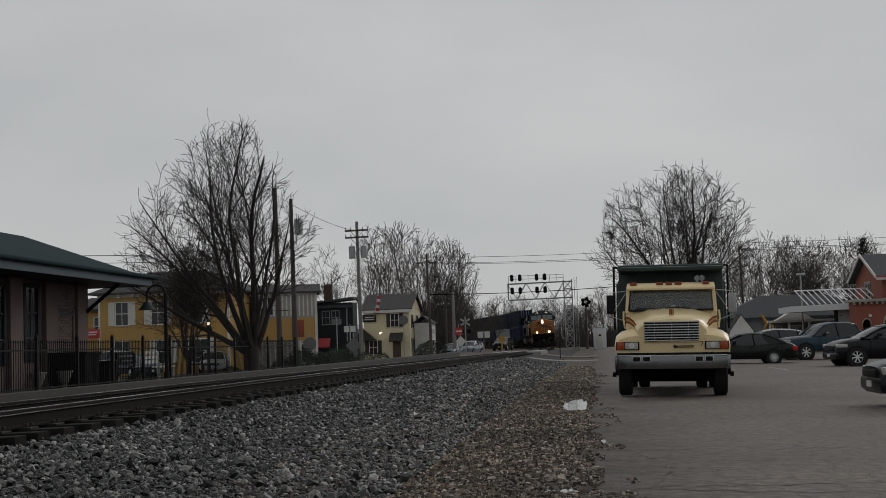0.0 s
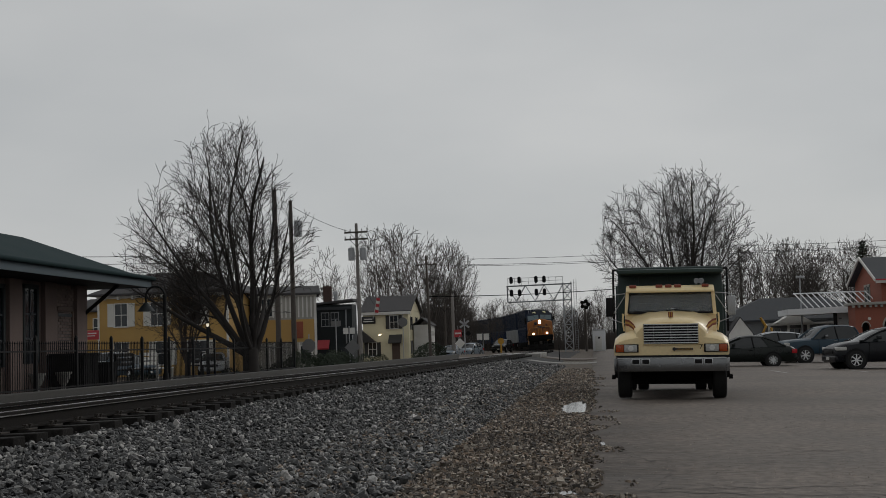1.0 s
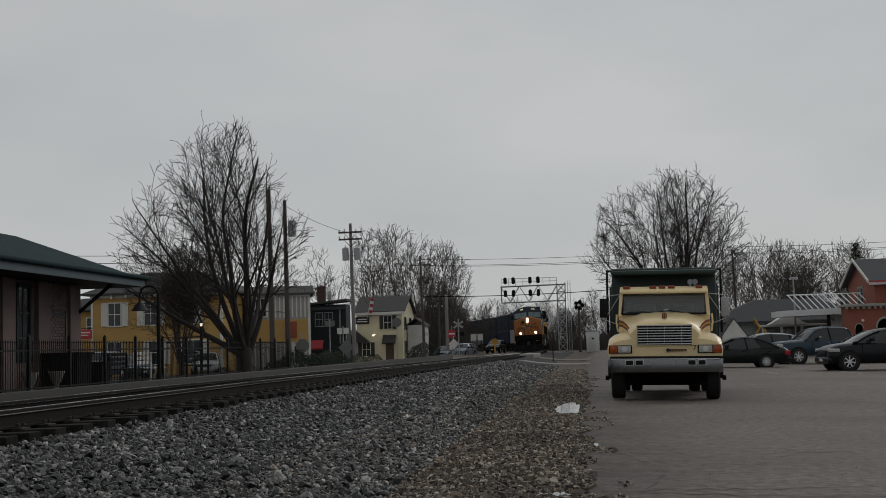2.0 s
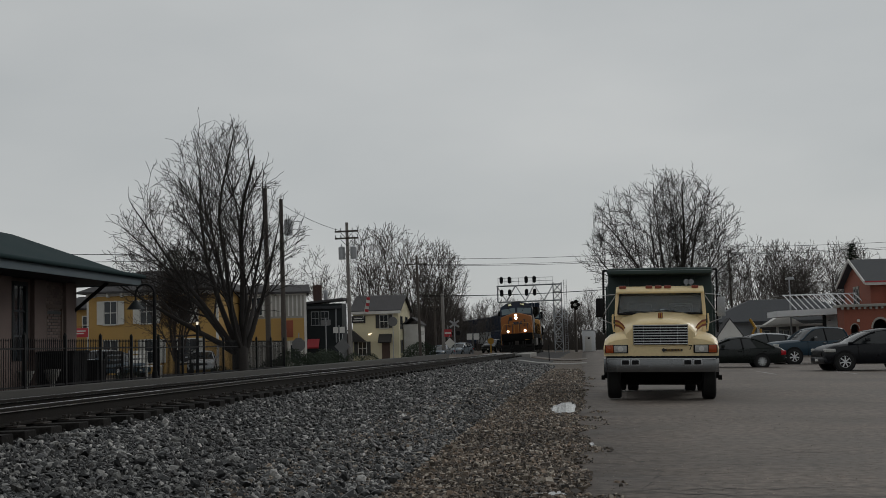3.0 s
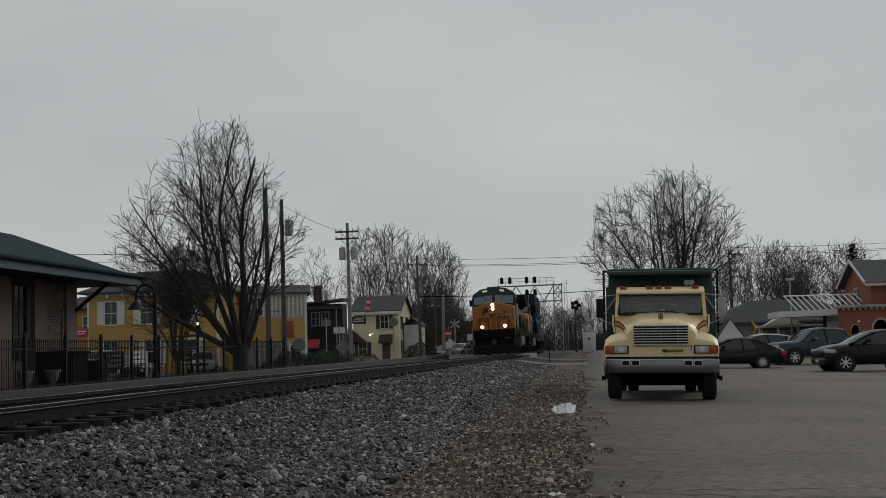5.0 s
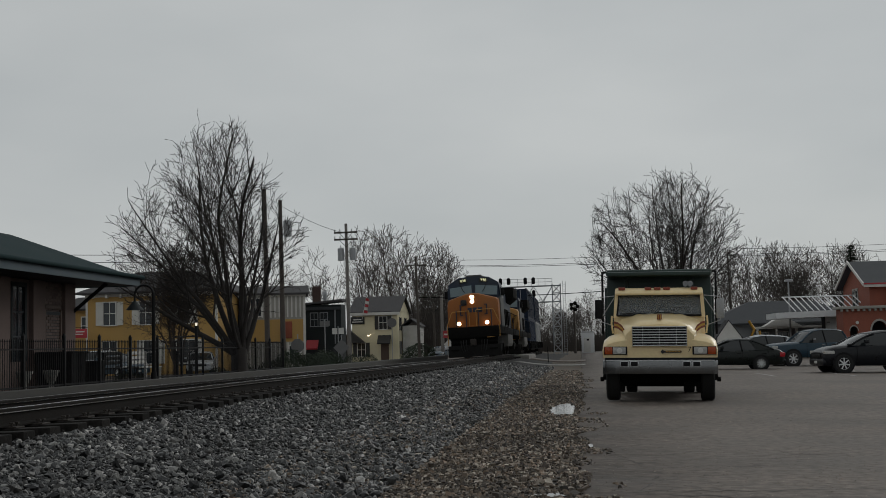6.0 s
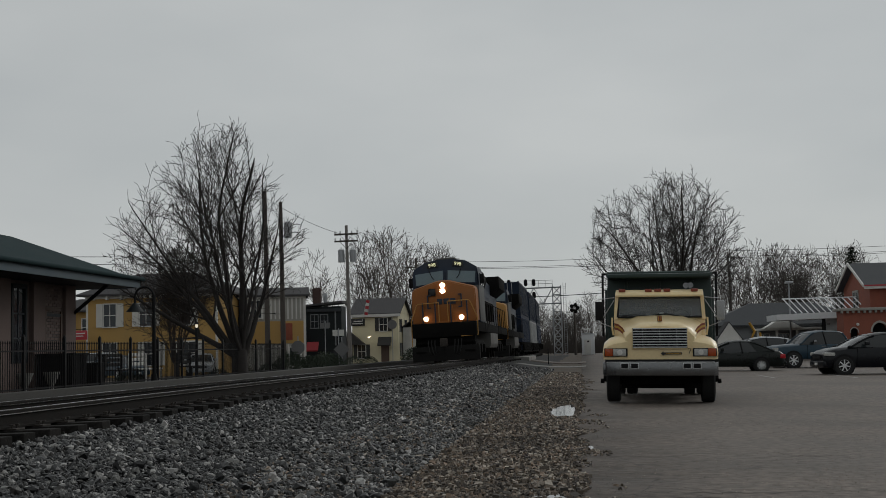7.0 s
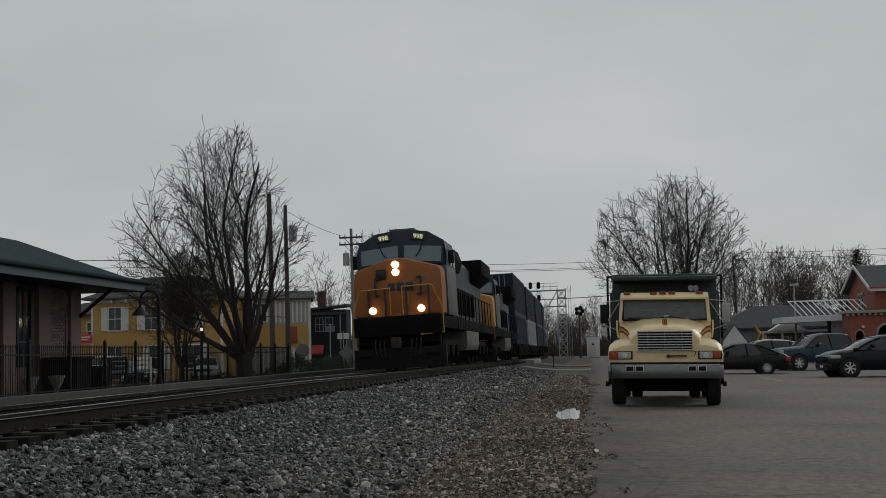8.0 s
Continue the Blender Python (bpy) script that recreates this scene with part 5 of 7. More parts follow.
        box(bm, 0.02, 0.42 if shape != "pickup" else 0.22, sy * (W - 0.22) - 0.19, sy * (W - 0.22) + 0.17, nose_z - 0.17, nose_z - 0.03, 0.04)
        part("headlamp", bm, M_lens, e, "clear headlamp")
        bm = BM()
        tz = outline[-4][1]
        xr = outline[-3][0]
        box(bm, xr - 0.22, xr + 0.012, sy * (W - 0.16) - 0.16, sy * (W - 0.16) + 0.172, belt - 0.32, belt - 0.12, 0.03)
        part("tail_lamp", bm, M_tail, e, "red tail lamp")
    bm = BM()
    box(bm, -0.03, 0.08, -W * 0.5, W * 0.5, outline[1][1] - 0.08, outline[1][1] + 0.05, 0.02)
    part("radiator_grille", bm, M_black, e)
    bm = BM()
    box(bm, -0.035, 0.24, -W * 0.86, W * 0.86, sill + 0.03, sill + 0.27, 0.07)
    part("front_bumper", bm, paint if shape != "pickup" else M_chrome, e)
    bm = BM()
    xr = outline[-3][0]
    box(bm, xr - 0.12, xr + 0.05, -W * 0.92, W * 0.92, outline[-2][1] + 0.08, outline[-2][1] + 0.26, 0.03)
    part("rear_bumper", bm, paint, e)
    bm = BM()
    box(bm, -0.055, -0.03, -0.15, 0.15, sill + 0.10, sill + 0.20)
    part("plate", bm, M_white, e, "pale blank plate")
    return e


car("sedan", M_car_dark, pose(4.45, 57.6, ground_z(7, 57) + 0.0, 0, 1.1, 0), "dark green sedan parked side-on behind the dump truck")
car("pickup", M_car_teal, pose(9.45, 64.5, ground_z(11, 62), 0, 1.1, 14), "slate-blue crew cab pickup truck parked on the lot")
car("suv", M_car_black, pose(9.25, 50.0, ground_z(10, 50), 0, 1.1, 9), "black compact SUV parked on the lot")
car("suv", M_car_silver, pose(7.4, 70, ground_z(9, 70), 0, 1.1, 4), "silver SUV parked behind the dark sedan")
BACKING_CAR = car("sedan", M_car_black, pose(4.6, 21.3, -0.10), "black sedan backing across the parking lot", "moving cars")
bm = BM()
for sy in (-0.88, 0.88):
    box(bm, 0.25, 0.55, sy - 0.012, sy + 0.012, 0.50, 0.55, 0.005)
part("side_marker", bm, M_amber, BACKING_CAR, "amber side marker")
# cars on the street beyond the fence
car("sedan", M_car_teal, pose(-25.8, 69.0, ground_z(-26, 69), 0, 0, 140), "dark sedan parked behind the iron fence", "street cars")
car("suv", M_car_silver, pose(-28.0, 75.0, ground_z(-28, 75), 0, 0, 165), "silver wagon parked in front of the yellow house", "street cars")
car("sedan", M_car_silver, pose(-24.2, 75.5, ground_z(-24, 76), 0, 0, 105), "pale sedan parked beside the yellow house", "street cars")
car("sedan", M_car_blue, pose(-16.3, 135.0, -0.05, 0, 0, 80), "silver sedan waiting on the street", "street cars")
car("suv", M_car_blue, pose(-14.9, 140.0, -0.05, 0, 0, 75), "pale wagon waiting on the street", "street cars")
car("suv", M_car_dark, pose(-12.0, 155.0, 0.3, 0, 0, 80), "dark wagon far down the street", "street cars")

# ---- buildings ----
M_shutter_white = material("white_shutter", (0.55, 0.54, 0.50), 0.6, vary=0.1, scale=2)
M_shutter_dark = material("dark_shutter", (0.022, 0.020, 0.018), 0.6, vary=0.2)
M_pale_siding = material("pale_grey_siding", (0.34, 0.33, 0.30), 0.75, vary=0.12, scale=1.5, dirt=(0.2, 0.19, 0.17), dirt_amount=0.5)
M_slate = material("slate_grey_roof", (0.040, 0.044, 0.050), 0.8, vary=0.2, scale=1.2, fine=10, bump=0.5)
M_curtain = material("grey_curtain", (0.30, 0.31, 0.31), 0.9, vary=0.2, scale=6)
M_chimney = material("chimney_brick", (0.070, 0.043, 0.037), 0.9, vary=0.3, scale=5)
M_door = material("brown_door", (0.07, 0.04, 0.028), 0.6, vary=0.2, scale=3)
M_wrap = material("white_house_wrap", (0.68, 0.69, 0.70), 0.5, vary=0.06, scale=3)
M_machine = material("machine_yellow", (0.38, 0.20, 0.015), 0.5, vary=0.15, scale=3)


def window(parent, x, z, w, h, y=0.0, frame_mat=None, shutters=None, shutter_w=0.38, label="sash window with a dark pane", arched=False):
    """A sash window in a wall that faces -y at local y."""
    fm = frame_mat or M_white
    y -= 0.045
    bm = BM()
    for x0, x1, z0, z1 in ((-w / 2 - 0.07, -w / 2, -0.05, h + 0.07), (w / 2, w / 2 + 0.07, -0.05, h + 0.07), (-w / 2, w / 2, h, h + 0.07), (-w / 2 - 0.12, w / 2 + 0.12, -0.10, -0.02)):
        box(bm, x + x0, x + x1, y - 0.06, y + 0.06, z + z0, z + z1)
    wn = part("window", bm, fm, parent, label, smooth=False)
    bm = BM()
    box(bm, x - w / 2, x + w / 2, y - 0.012, y + 0.02, z - 0.02, z + h)
    part("pane", bm, M_glass, wn, smooth=False)
    bm = BM()
    box(bm, x - 0.02, x + 0.02, y - 0.035, y, z, z + h)
    box(bm, x - w / 2, x + w / 2, y - 0.035, y, z + h / 2 - 0.025, z + h / 2 + 0.025)
    part("sash_bar", bm, fm, wn, smooth=False)
    if shutters:
        for sx in (-1, 1):
            bm = BM()
            c = x + sx * (w / 2 + 0.09 + shutter_w / 2)
            box(bm, c - shutter_w / 2, c + shutter_w / 2, y - 0.06, y - 0.01, z - 0.05, z + h + 0.05)
            part("shutter", bm, shutters, wn, smooth=False)
    return wn


def clapboards(parent, x0, x1, z0, z1, mat, y=0.0, step=0.16, side=None):
    """Lapped boards, each an object on one shared mesh. side: boards on a wall facing +x at x=side, from y=x0 to x1."""
    bm = BM()
    L = x1 - x0
    prism(bm, [(0.0, 0.0), (-0.030, 0.0), (-0.010, step + 0.01), (0.0, step + 0.01)], "x", 0.0, L)
    me = mesh_of("clapboard", bm, mat)
    n = int((z1 - z0) / step)
    for k in range(n):
        ob = new("clapboard", me)
        ob.parent = parent
        ob.matrix_basis = pose(x0, y - 0.002, z0 + k * step) if side is None else pose(side + 0.002, x0, z0 + k * step, 0, 0, 90)


def gable_roof(bm, x0, x1, y0, y1, z, rise, over=0.35, along_x=True, t=0.14):
    if along_x:
        ym = (y0 + y1) / 2
        prism(bm, [(y0 - over, z - rise * over / (ym - y0)), (ym, z + rise), (y1 + over, z - rise * over / (ym - y0)), (y1 + over, z + t - rise * over / (ym - y0)), (ym, z + rise + t), (y0 - over, z + t - rise * over / (ym - y0))], "x", x0 - over, x1 + over)
    else:
        xm = (x0 + x1) / 2
        prism(bm, [(x0 - over, z - rise * over / (xm - x0)), (xm, z + rise), (x1 + over, z - rise * over / (xm - x0)), (x1 + over, z + t - rise * over / (xm - x0)), (xm, z + rise + t), (x0 - over, z + t - rise * over / (xm - x0))], "y", y0 - over, y1 + over)


def hip_roof(bm, x0, x1, y0, y1, z, rise, inset, over=0.4, t=0.12):
    a, b, c, d = x0 - over, x1 + over, y0 - over, y1 + over
    loft(bm, [[(a, c, z), (b, c, z), (b, d, z), (a, d, z)], [(a, c, z + t), (b, c, z + t), (b, d, z + t), (a, d, z + t)],
              [(a + inset, c + inset, z + t + rise), (b - inset, c + inset, z + t + rise), (b - inset, d - inset, z + t + rise), (a + inset, d - inset, z + t + rise)]])


def house(name, m, label, w, d, h, wall_mat, cat="house"):
    e = thing(name, m, label, cat)
    bm = BM()
    box(bm, 0, w, 0, d, -0.4, h)
    part("wall", bm, wall_mat, e, smooth=False)
    return e


def depot():
    """Brick railway depot with a deep eave; its long wall runs along the track."""
    e = thing("depot", pose(-13.4, 30.97, 0.42), "old dark brick railway depot with a green metal roof", "depot")
    bm = BM()
    box(bm, -8.0, 0.0, -28.0, 0.0, -0.2, 2.95)
    part("wall", bm, M_brick, e, smooth=False)
    # brick courses that show on the track-side wall
    rnd = random.Random(5)
    bm = BM()
    box(bm, 0, 0.03, -0.105, 0.105, -0.033, 0.033, 0.004)
    brick = mesh_of("brick", bm, M_brick)
    count = 0
    for k in range(34):
        for j in range(8):
            y = -0.14 - j * 0.225 - (0.11 if k % 2 else 0)
            if count < 280:
                ob = new("brick", brick)
                ob.parent, ob.matrix_basis = e, pose(0.0 + rnd.uniform(-0.004, 0.004), y, 0.10 + k * 0.078)
                count += 1
    for y in (-0.35, -2.2, -4.05, -5.9):
        bm = BM()
        box(bm, -0.02, 0.12, y - 0.32, y + 0.32, 0.0, 2.95, 0.01)
        part("pilaster", bm, M_brick, e, smooth=False)
    # tall doors and windows with pale lintels
    for y, w, z0, z1, kind in ((-1.25, 0.85, 0.05, 2.05, "door"), (-3.15, 0.62, 0.75, 2.55, "window"), (-5.0, 0.9, 0.7, 2.5, "window")):
        bm = BM()
        for y0, y1, a, b in ((y - w / 2 - 0.10, y - w / 2, z0, z1 + 0.1), (y + w / 2, y + w / 2 + 0.10, z0, z1 + 0.1), (y - w / 2 - 0.1, y + w / 2 + 0.1, z1, z1 + 0.10)):
            box(bm, -0.02, 0.06, y0, y1, a, b, 0.006)
        fr = part(kind, bm, M_darkpaint if kind == "window" else M_door, e, "tall window in a dark frame" if kind == "window" else "dark green door")
        bm = BM()
        box(bm, -0.02, 0.012, y - w / 2, y + w / 2, z0, z1)
        part("pane" if kind == "window" else "leaf", bm, M_glass if kind == "window" else M_darkpaint, fr)
        bm = BM()
        if kind == "window":
            box(bm, 0.0, 0.03, y - 0.02, y + 0.02, z0, z1)
            for k in (0.33, 0.66):
                box(bm, 0.0, 0.03, y - w / 2, y + w / 2, z0 + (z1 - z0) * k - 0.02, z0 + (z1 - z0) * k + 0.02)
        else:
            box(bm, 0.0, 0.05, y - w / 2, y + w / 2, z1 - 0.14, z1 - 0.06)
        part("muntin" if kind == "window" else "transom", bm, M_slate, fr)
    # roof: slopes up from a deep eave to a flat deck
    bm = BM()
    a, b, c, d = -9.3, 1.33, -29.3, 1.32
    z, k = 2.98, 2.46
    loft(bm, [[(a, c, z - 0.02), (b, c, z - 0.02), (b, d, z - 0.02), (a, d, z - 0.02)], [(a + k, c + k, z + 1.03), (b - k, c + k, z + 1.03), (b - k, d - k, z + 1.03), (a + k, d - k, z + 1.03)]])
    roof = part("roof", bm, M_roof_green, e, "dark green metal roof", smooth=False)
    bm = BM()
    box(bm, b, b + 0.05, c, d + 0.05, z - 0.26, z + 0.0)
    box(bm, a, b + 0.05, d, d + 0.05, z - 0.26, z + 0.0)
    part("fascia", bm, M_fascia, e, "blue-grey painted fascia board", smooth=False)
    bm = BM()
    tube(bm, (b + 0.11, c, z - 0.02), (b + 0.11, d + 0.1, z - 0.02), 0.06, 0.06, 10)
    part("gutter", bm, M_roof_green, e)
    bm = BM()
    box(bm, a, b - 0.002, c, d - 0.002, z - 0.24, z - 0.18)
    part("soffit", bm, M_darkpaint, e, smooth=False)
    for y in (-0.1,):
        bm = BM()
        rod(bm, [(0.0, y, 1.95), (1.0, y, 2.74)], 0.05, 8)
        part("eave_bracket", bm, M_black, e, "dark diagonal eave bracket")
    bm = BM()
    rod(bm, [(-1.0, 0.05, 1.95), (-1.0, 1.25, 2.74)], 0.06, 8)
    part("eave_bracket", bm, M_black, e)


def yellow_house():
    """Two-storey clapboard house that faces the railway."""
    e = house("house", pose(-33.6, 80.0, -0.05), "two-storey yellow clapboard house with white shutters", 9.2, 9.0, 5.5, M_yellow_siding)
    clapboards(e, 0.12, 9.08, 0.1, 5.35, M_yellow_siding, 0.0, 0.15)
    bm = BM()
    for x in (0.0, 9.08):
        box(bm, x, x + 0.14, -0.05, 0.10, 0.0, 5.45)
    box(bm, -0.05, 9.25, -0.06, 0.05, 5.30, 5.55)
    part("corner_board", bm, M_white, e, smooth=False)
    for i in range(9):
        bm = BM()
        box(bm, 0.5 + i * 1.02, 0.62 + i * 1.02, -0.42, 0.0, 5.22, 5.50, 0.02)
        part("eave_bracket", bm, M_white, e)
    bm = BM()
    hip_roof(bm, 0, 9.2, 0, 9.0, 5.5, 1.5, 3.2, 0.55)
    part("roof", bm, M_roof_dark, e, "dark shingle hip roof", smooth=False)
    for x in (1.70, 4.25, 6.9):
        window(e, x, 3.42, 0.85, 1.50, 0.0, M_white, M_shutter_white, 0.45, "tall sash window with white shutters")
    for x in (1.70, 4.6, 7.2):
        window(e, x, 0.75, 0.95, 1.5, 0.0, M_white, M_shutter_white if x > 4 else None, 0.4)
    # the lower wing set back to its side
    w = house("house", pose(-38.1, 84.0, -0.05), "yellow clapboard wing with white corner trim", 4.0, 5.0, 4.6, M_yellow_siding)
    clapboards(w, 0.0, 4.0, 0.1, 4.5, M_yellow_siding)
    bm = BM()
    hip_roof(bm, 0, 4.0, 0, 5.0, 4.6, 0.9, 2.0, 0.4)
    part("roof", bm, M_roof_dark, w, "dark shingle roof", smooth=False)
    window(w, 2.9, 2.9, 0.7, 1.2, 0.0, M_white)
    bm = BM()
    box(bm, 3.86, 3.98, -0.06, 0.05, 0.0, 4.5)
    part("corner_board", bm, M_white, w, smooth=False)
    sign = thing("shop_sign", pose(-33.4, 78.6, 2.5), "red hanging shop sign with pale bars", "sign")
    bm = BM()
    box(bm, -0.45, 0.45, -0.04, 0.04, 0.0, 0.62, 0.02)
    part("panel", bm, M_red_sign, sign)
    bm = BM()
    box(bm, -0.3, 0.3, -0.055, -0.03, 0.38, 0.46)
    box(bm, -0.34, 0.2, -0.055, -0.03, 0.22, 0.28)
    part("bars", bm, M_white, sign)
    bm = BM()
    tube(bm, (0.0, 0.0, 0.62), (0.0, 0.0, 0.7), 0.02, 0.02, 6)
    tube(bm, (-0.5, 0.0, -2.5), (-0.5, 0.0, 0.75), 0.035, 0.035, 6)
    tube(bm, (-0.5, 0.0, 0.7), (0.5, 0.0, 0.7), 0.02, 0.02, 6)
    part("post", bm, M_black, sign)


def corner_shop():
    e = house("house", pose(-24.26, 84.86, -0.05, 0, 0, 14), "yellow and grey two-storey shop building", 4.7, 3.2, 5.4, M_pale_siding)
    clapboards(e, 0.0, 4.55, 2.0, 3.75, M_yellow_siding, -0.01)
    for k in range(15):
        for z0, z1 in ((3.75, 5.3), (0.0, 1.95)):
            bm = BM()
            box(bm, 0.1 + k * 0.3, 0.2 + k * 0.3, -0.03, 0.01, z0, z1)
            part("batten", bm, M_white, e, smooth=False)
    bm = BM()
    box(bm, 4.55, 4.72, -0.06, 0.1, 0, 5.4)
    box(bm, -0.05, 4.75, -0.10, 0.05, 5.25, 5.5)
    part("corner_board", bm, M_white, e, smooth=False)
    bm = BM()
    gable_roof(bm, 0, 4.7, 0, 3.2, 5.45, 0.5, 0.3)
    part("roof", bm, M_roof_dark, e, smooth=False)
    bm = BM()
    box(bm, 2.9, 3.75, -0.10, -0.03, 2.25, 3.45, 0.02)
    part("wall_sign", bm, material("faded_red_sign", (0.24, 0.06, 0.03), 0.7), e, "faded red-brown wall sign")
    window(e, 1.2, 3.9, 0.7, 1.2)
    window(e, 3.9, 0.5, 0.7, 1.2)


def dark_shop():
    e = house("house", pose(-21.0, 91.0, -0.05), "dark green two-storey shop with a flat roof", 4.3, 3.6, 5.3, M_darkpaint, "shop")
    e.scale = (0.68, 0.5, 0.9)
    bm = BM()
    prism(bm, [(-0.2, 5.3), (-0.2, 5.45), (4.5, 5.75), (4.5, 5.55)], "y", -0.45, 3.8)
    part("roof", bm, M_roof_dark, e, "dark flat roof", smooth=False)
    bm = BM()
    box(bm, -0.1, 4.4, -0.30, 0.0, 4.85, 5.1, 0.03)
    part("cornice", bm, M_slate, e)
    window(e, 1.25, 3.55, 0.78, 1.05, 0.0, M_grey_siding)
    window(e, 2.35, 3.55, 0.78, 1.05, 0.0, M_grey_siding)
    bm = BM()
    for x in (0.15, 3.55):
        box(bm, x, x + 0.15, -0.1, 0.0, 2.0, 5.0)
    part("pilaster", bm, M_grey_siding, e, smooth=False)
    bm = BM()
    prism(bm, [(-0.9, 1.55), (0.0, 2.25), (0.0, 2.35), (-0.95, 1.65)], "x", 0.35, 1.7)
    part("awning", bm, M_red_sign, e, "dark red awning")
    bm = BM()
    box(bm, 0.3, 3.8, -0.04, 0.0, 0.4, 1.6)
    part("shop_window", bm, M_glass, e)
    bm = BM()
    box(bm, 0.75, 1.65, 2.0, 2.9, 5.3, 6.95, 0.03)
    box(bm, 0.68, 1.72, 1.93, 2.97, 6.7, 6.85, 0.02)
    part("chimney", bm, M_chimney, e, "brick chimney", smooth=False)
    # roof vents
    bm = BM()
    tube(bm, (2.2, 2.0, 5.3), (2.2, 2.0, 6.2), 0.22, 0.22, 12)
    tube(bm, (2.2, 2.0, 6.2), (2.2, 2.0, 6.5), 0.34, 0.20, 12)
    part("roof_vent", bm, M_steel, e, "galvanised roof vent")


def cream_house():
    e = house("house", pose(-25.6, 135.0, -0.05), "two-storey cream house with dark shutters and roof", 5.2, 9.0, 5.55, M_cream)
    bm = BM()
    gable_roof(bm, 0, 5.2, 0, 9, 5.5, 1.75, 0.35)
    part("roof", bm, M_roof_dark, e, "dark shingle gable roof", smooth=False)
    bm = BM()
    box(bm, -0.3, 5.5, -0.36, -0.30, 5.10, 5.42)
    part("eave_board", bm, M_white, e, smooth=False)
    # gable end towards the tracks
    bm = BM()
    prism(bm, [(0.0, 5.5), (4.5, 7.1), (9.0, 5.5)], "x", 5.0, 5.2)
    part("gable", bm, M_cream, e, smooth=False)
    for y in (2.0, 6.0):
        for z in (0.7, 3.4):
            bm = BM()
            box(bm, 5.19, 5.23, y - 0.4, y + 0.4, z, z + 1.4)
            wn = part("side_window", bm, M_glass, e)
            for s in (-0.65, 0.65):
                bm = BM()
                box(bm, 5.19, 5.25, y + s - 0.2, y + s + 0.2, z - 0.05, z + 1.45)
                part("shutter", bm, M_shutter_dark, wn, smooth=False)
    window(e, 3.55, 3.55, 0.85, 1.4, 0.0, M_white, M_shutter_dark, 0.42, "upper sash window with dark shutters")
    window(e, 1.05, 0.55, 0.85, 1.45, 0.0, M_white, M_shutter_dark, 0.42, "lower sash window with dark shutters")
    bm = BM()
    box(bm, 3.25, 4.15, -0.06, 0.0, 0.0, 2.1)
    dr = part("door", bm, M_door, e, "brown panelled door")
    bm = BM()
    prism(bm, [(-0.9, 1.85), (0.0, 2.75), (0.0, 2.85), (-0.95, 1.95)], "x", 2.95, 4.45)
    part("door_awning", bm, M_shutter_dark, e, "dark awning over the door")
    bm = BM()
    prism(bm, [(-0.2, 2.05), (-0.2, 3.55), (1.55, 2.05)], "y", -0.9, 0.0)
    part("porch_roof", bm, M_shutter_dark, e, "dark sloping porch roof", smooth=False)
    bm = BM()
    box(bm, -0.1, 1.45, -0.12, 0.0, 4.15, 4.95, 0.02)
    sg = part("wall_sign", bm, M_board, e, "black hanging sign with pale bars")
    bm = BM()
    box(bm, 0.2, 1.1, -0.14, -0.11, 4.60, 4.72)
    box(bm, 0.05, 1.25, -0.14, -0.11, 4.35, 4.45)
    part("sign_bars", bm, M_white, sg)
    bm = BM()
    box(bm, 5.3, 7.2, 3.0, 7.0, -0.3, 3.9)
    part("side_wing", bm, M_white, e, "white side wing", smooth=False)
    bm = BM()
    gable_roof(bm, 5.3, 7.2, 3.0, 7.0, 3.9, 0.7, 0.2, False)
    part("wing_roof", bm, M_roof_dark, e, smooth=False)
    flag = thing("flag", pose(-24.2, 133.9, 5.4), "red white and blue flag on a slanted staff", "flag")
    flag.scale = (1.0, 1.0, 1.35)
    bm = BM()
    tube(bm, (-0.2, 0.9, -0.6), (0.55, -0.1, 1.25), 0.03, 0.025, 6)
    part("staff", bm, M_white, flag)
    for k in range(5):
        bm = BM()
        loft(bm, [[(0.45 - 0.05 * k + 0.40 * j, -0.1 + 0.05 * math.sin(j * 1.7 + k), 1.15 - 0.25 * k - 0.06 * j) for j in range(2)] + [(0.80 - 0.05 * k, -0.06, 0.88 - 0.25 * k), (0.42 - 0.05 * k, -0.06, 0.94 - 0.25 * k)],
                  [(0.45 - 0.05 * k + 0.40 * j, -0.07 + 0.05 * math.sin(j * 1.7 + k), 1.15 - 0.25 * k - 0.06 * j) for j in range(2)] + [(0.80 - 0.05 * k, -0.03, 0.88 - 0.25 * k), (0.42 - 0.05 * k, -0.03, 0.94 - 0.25 * k)]])
        part("stripe", bm, M_red_sign if k % 2 == 0 else M_white, flag)
    bm = BM()
    tube(bm, (-23.5, 133.6, 2.7), (-23.5, 133.6, 2.85), 0.10, 0.10, 10)
    tube(bm, (-23.5, 133.6, 2.8), (-23.5, 135.0, 2.9), 0.02, 0.02, 6)
    solo("wall_lantern", bm, glow("lantern_glass", (1.0, 0.8, 0.55), 2.5), "small lit lantern on the cream house wall", "lamp")


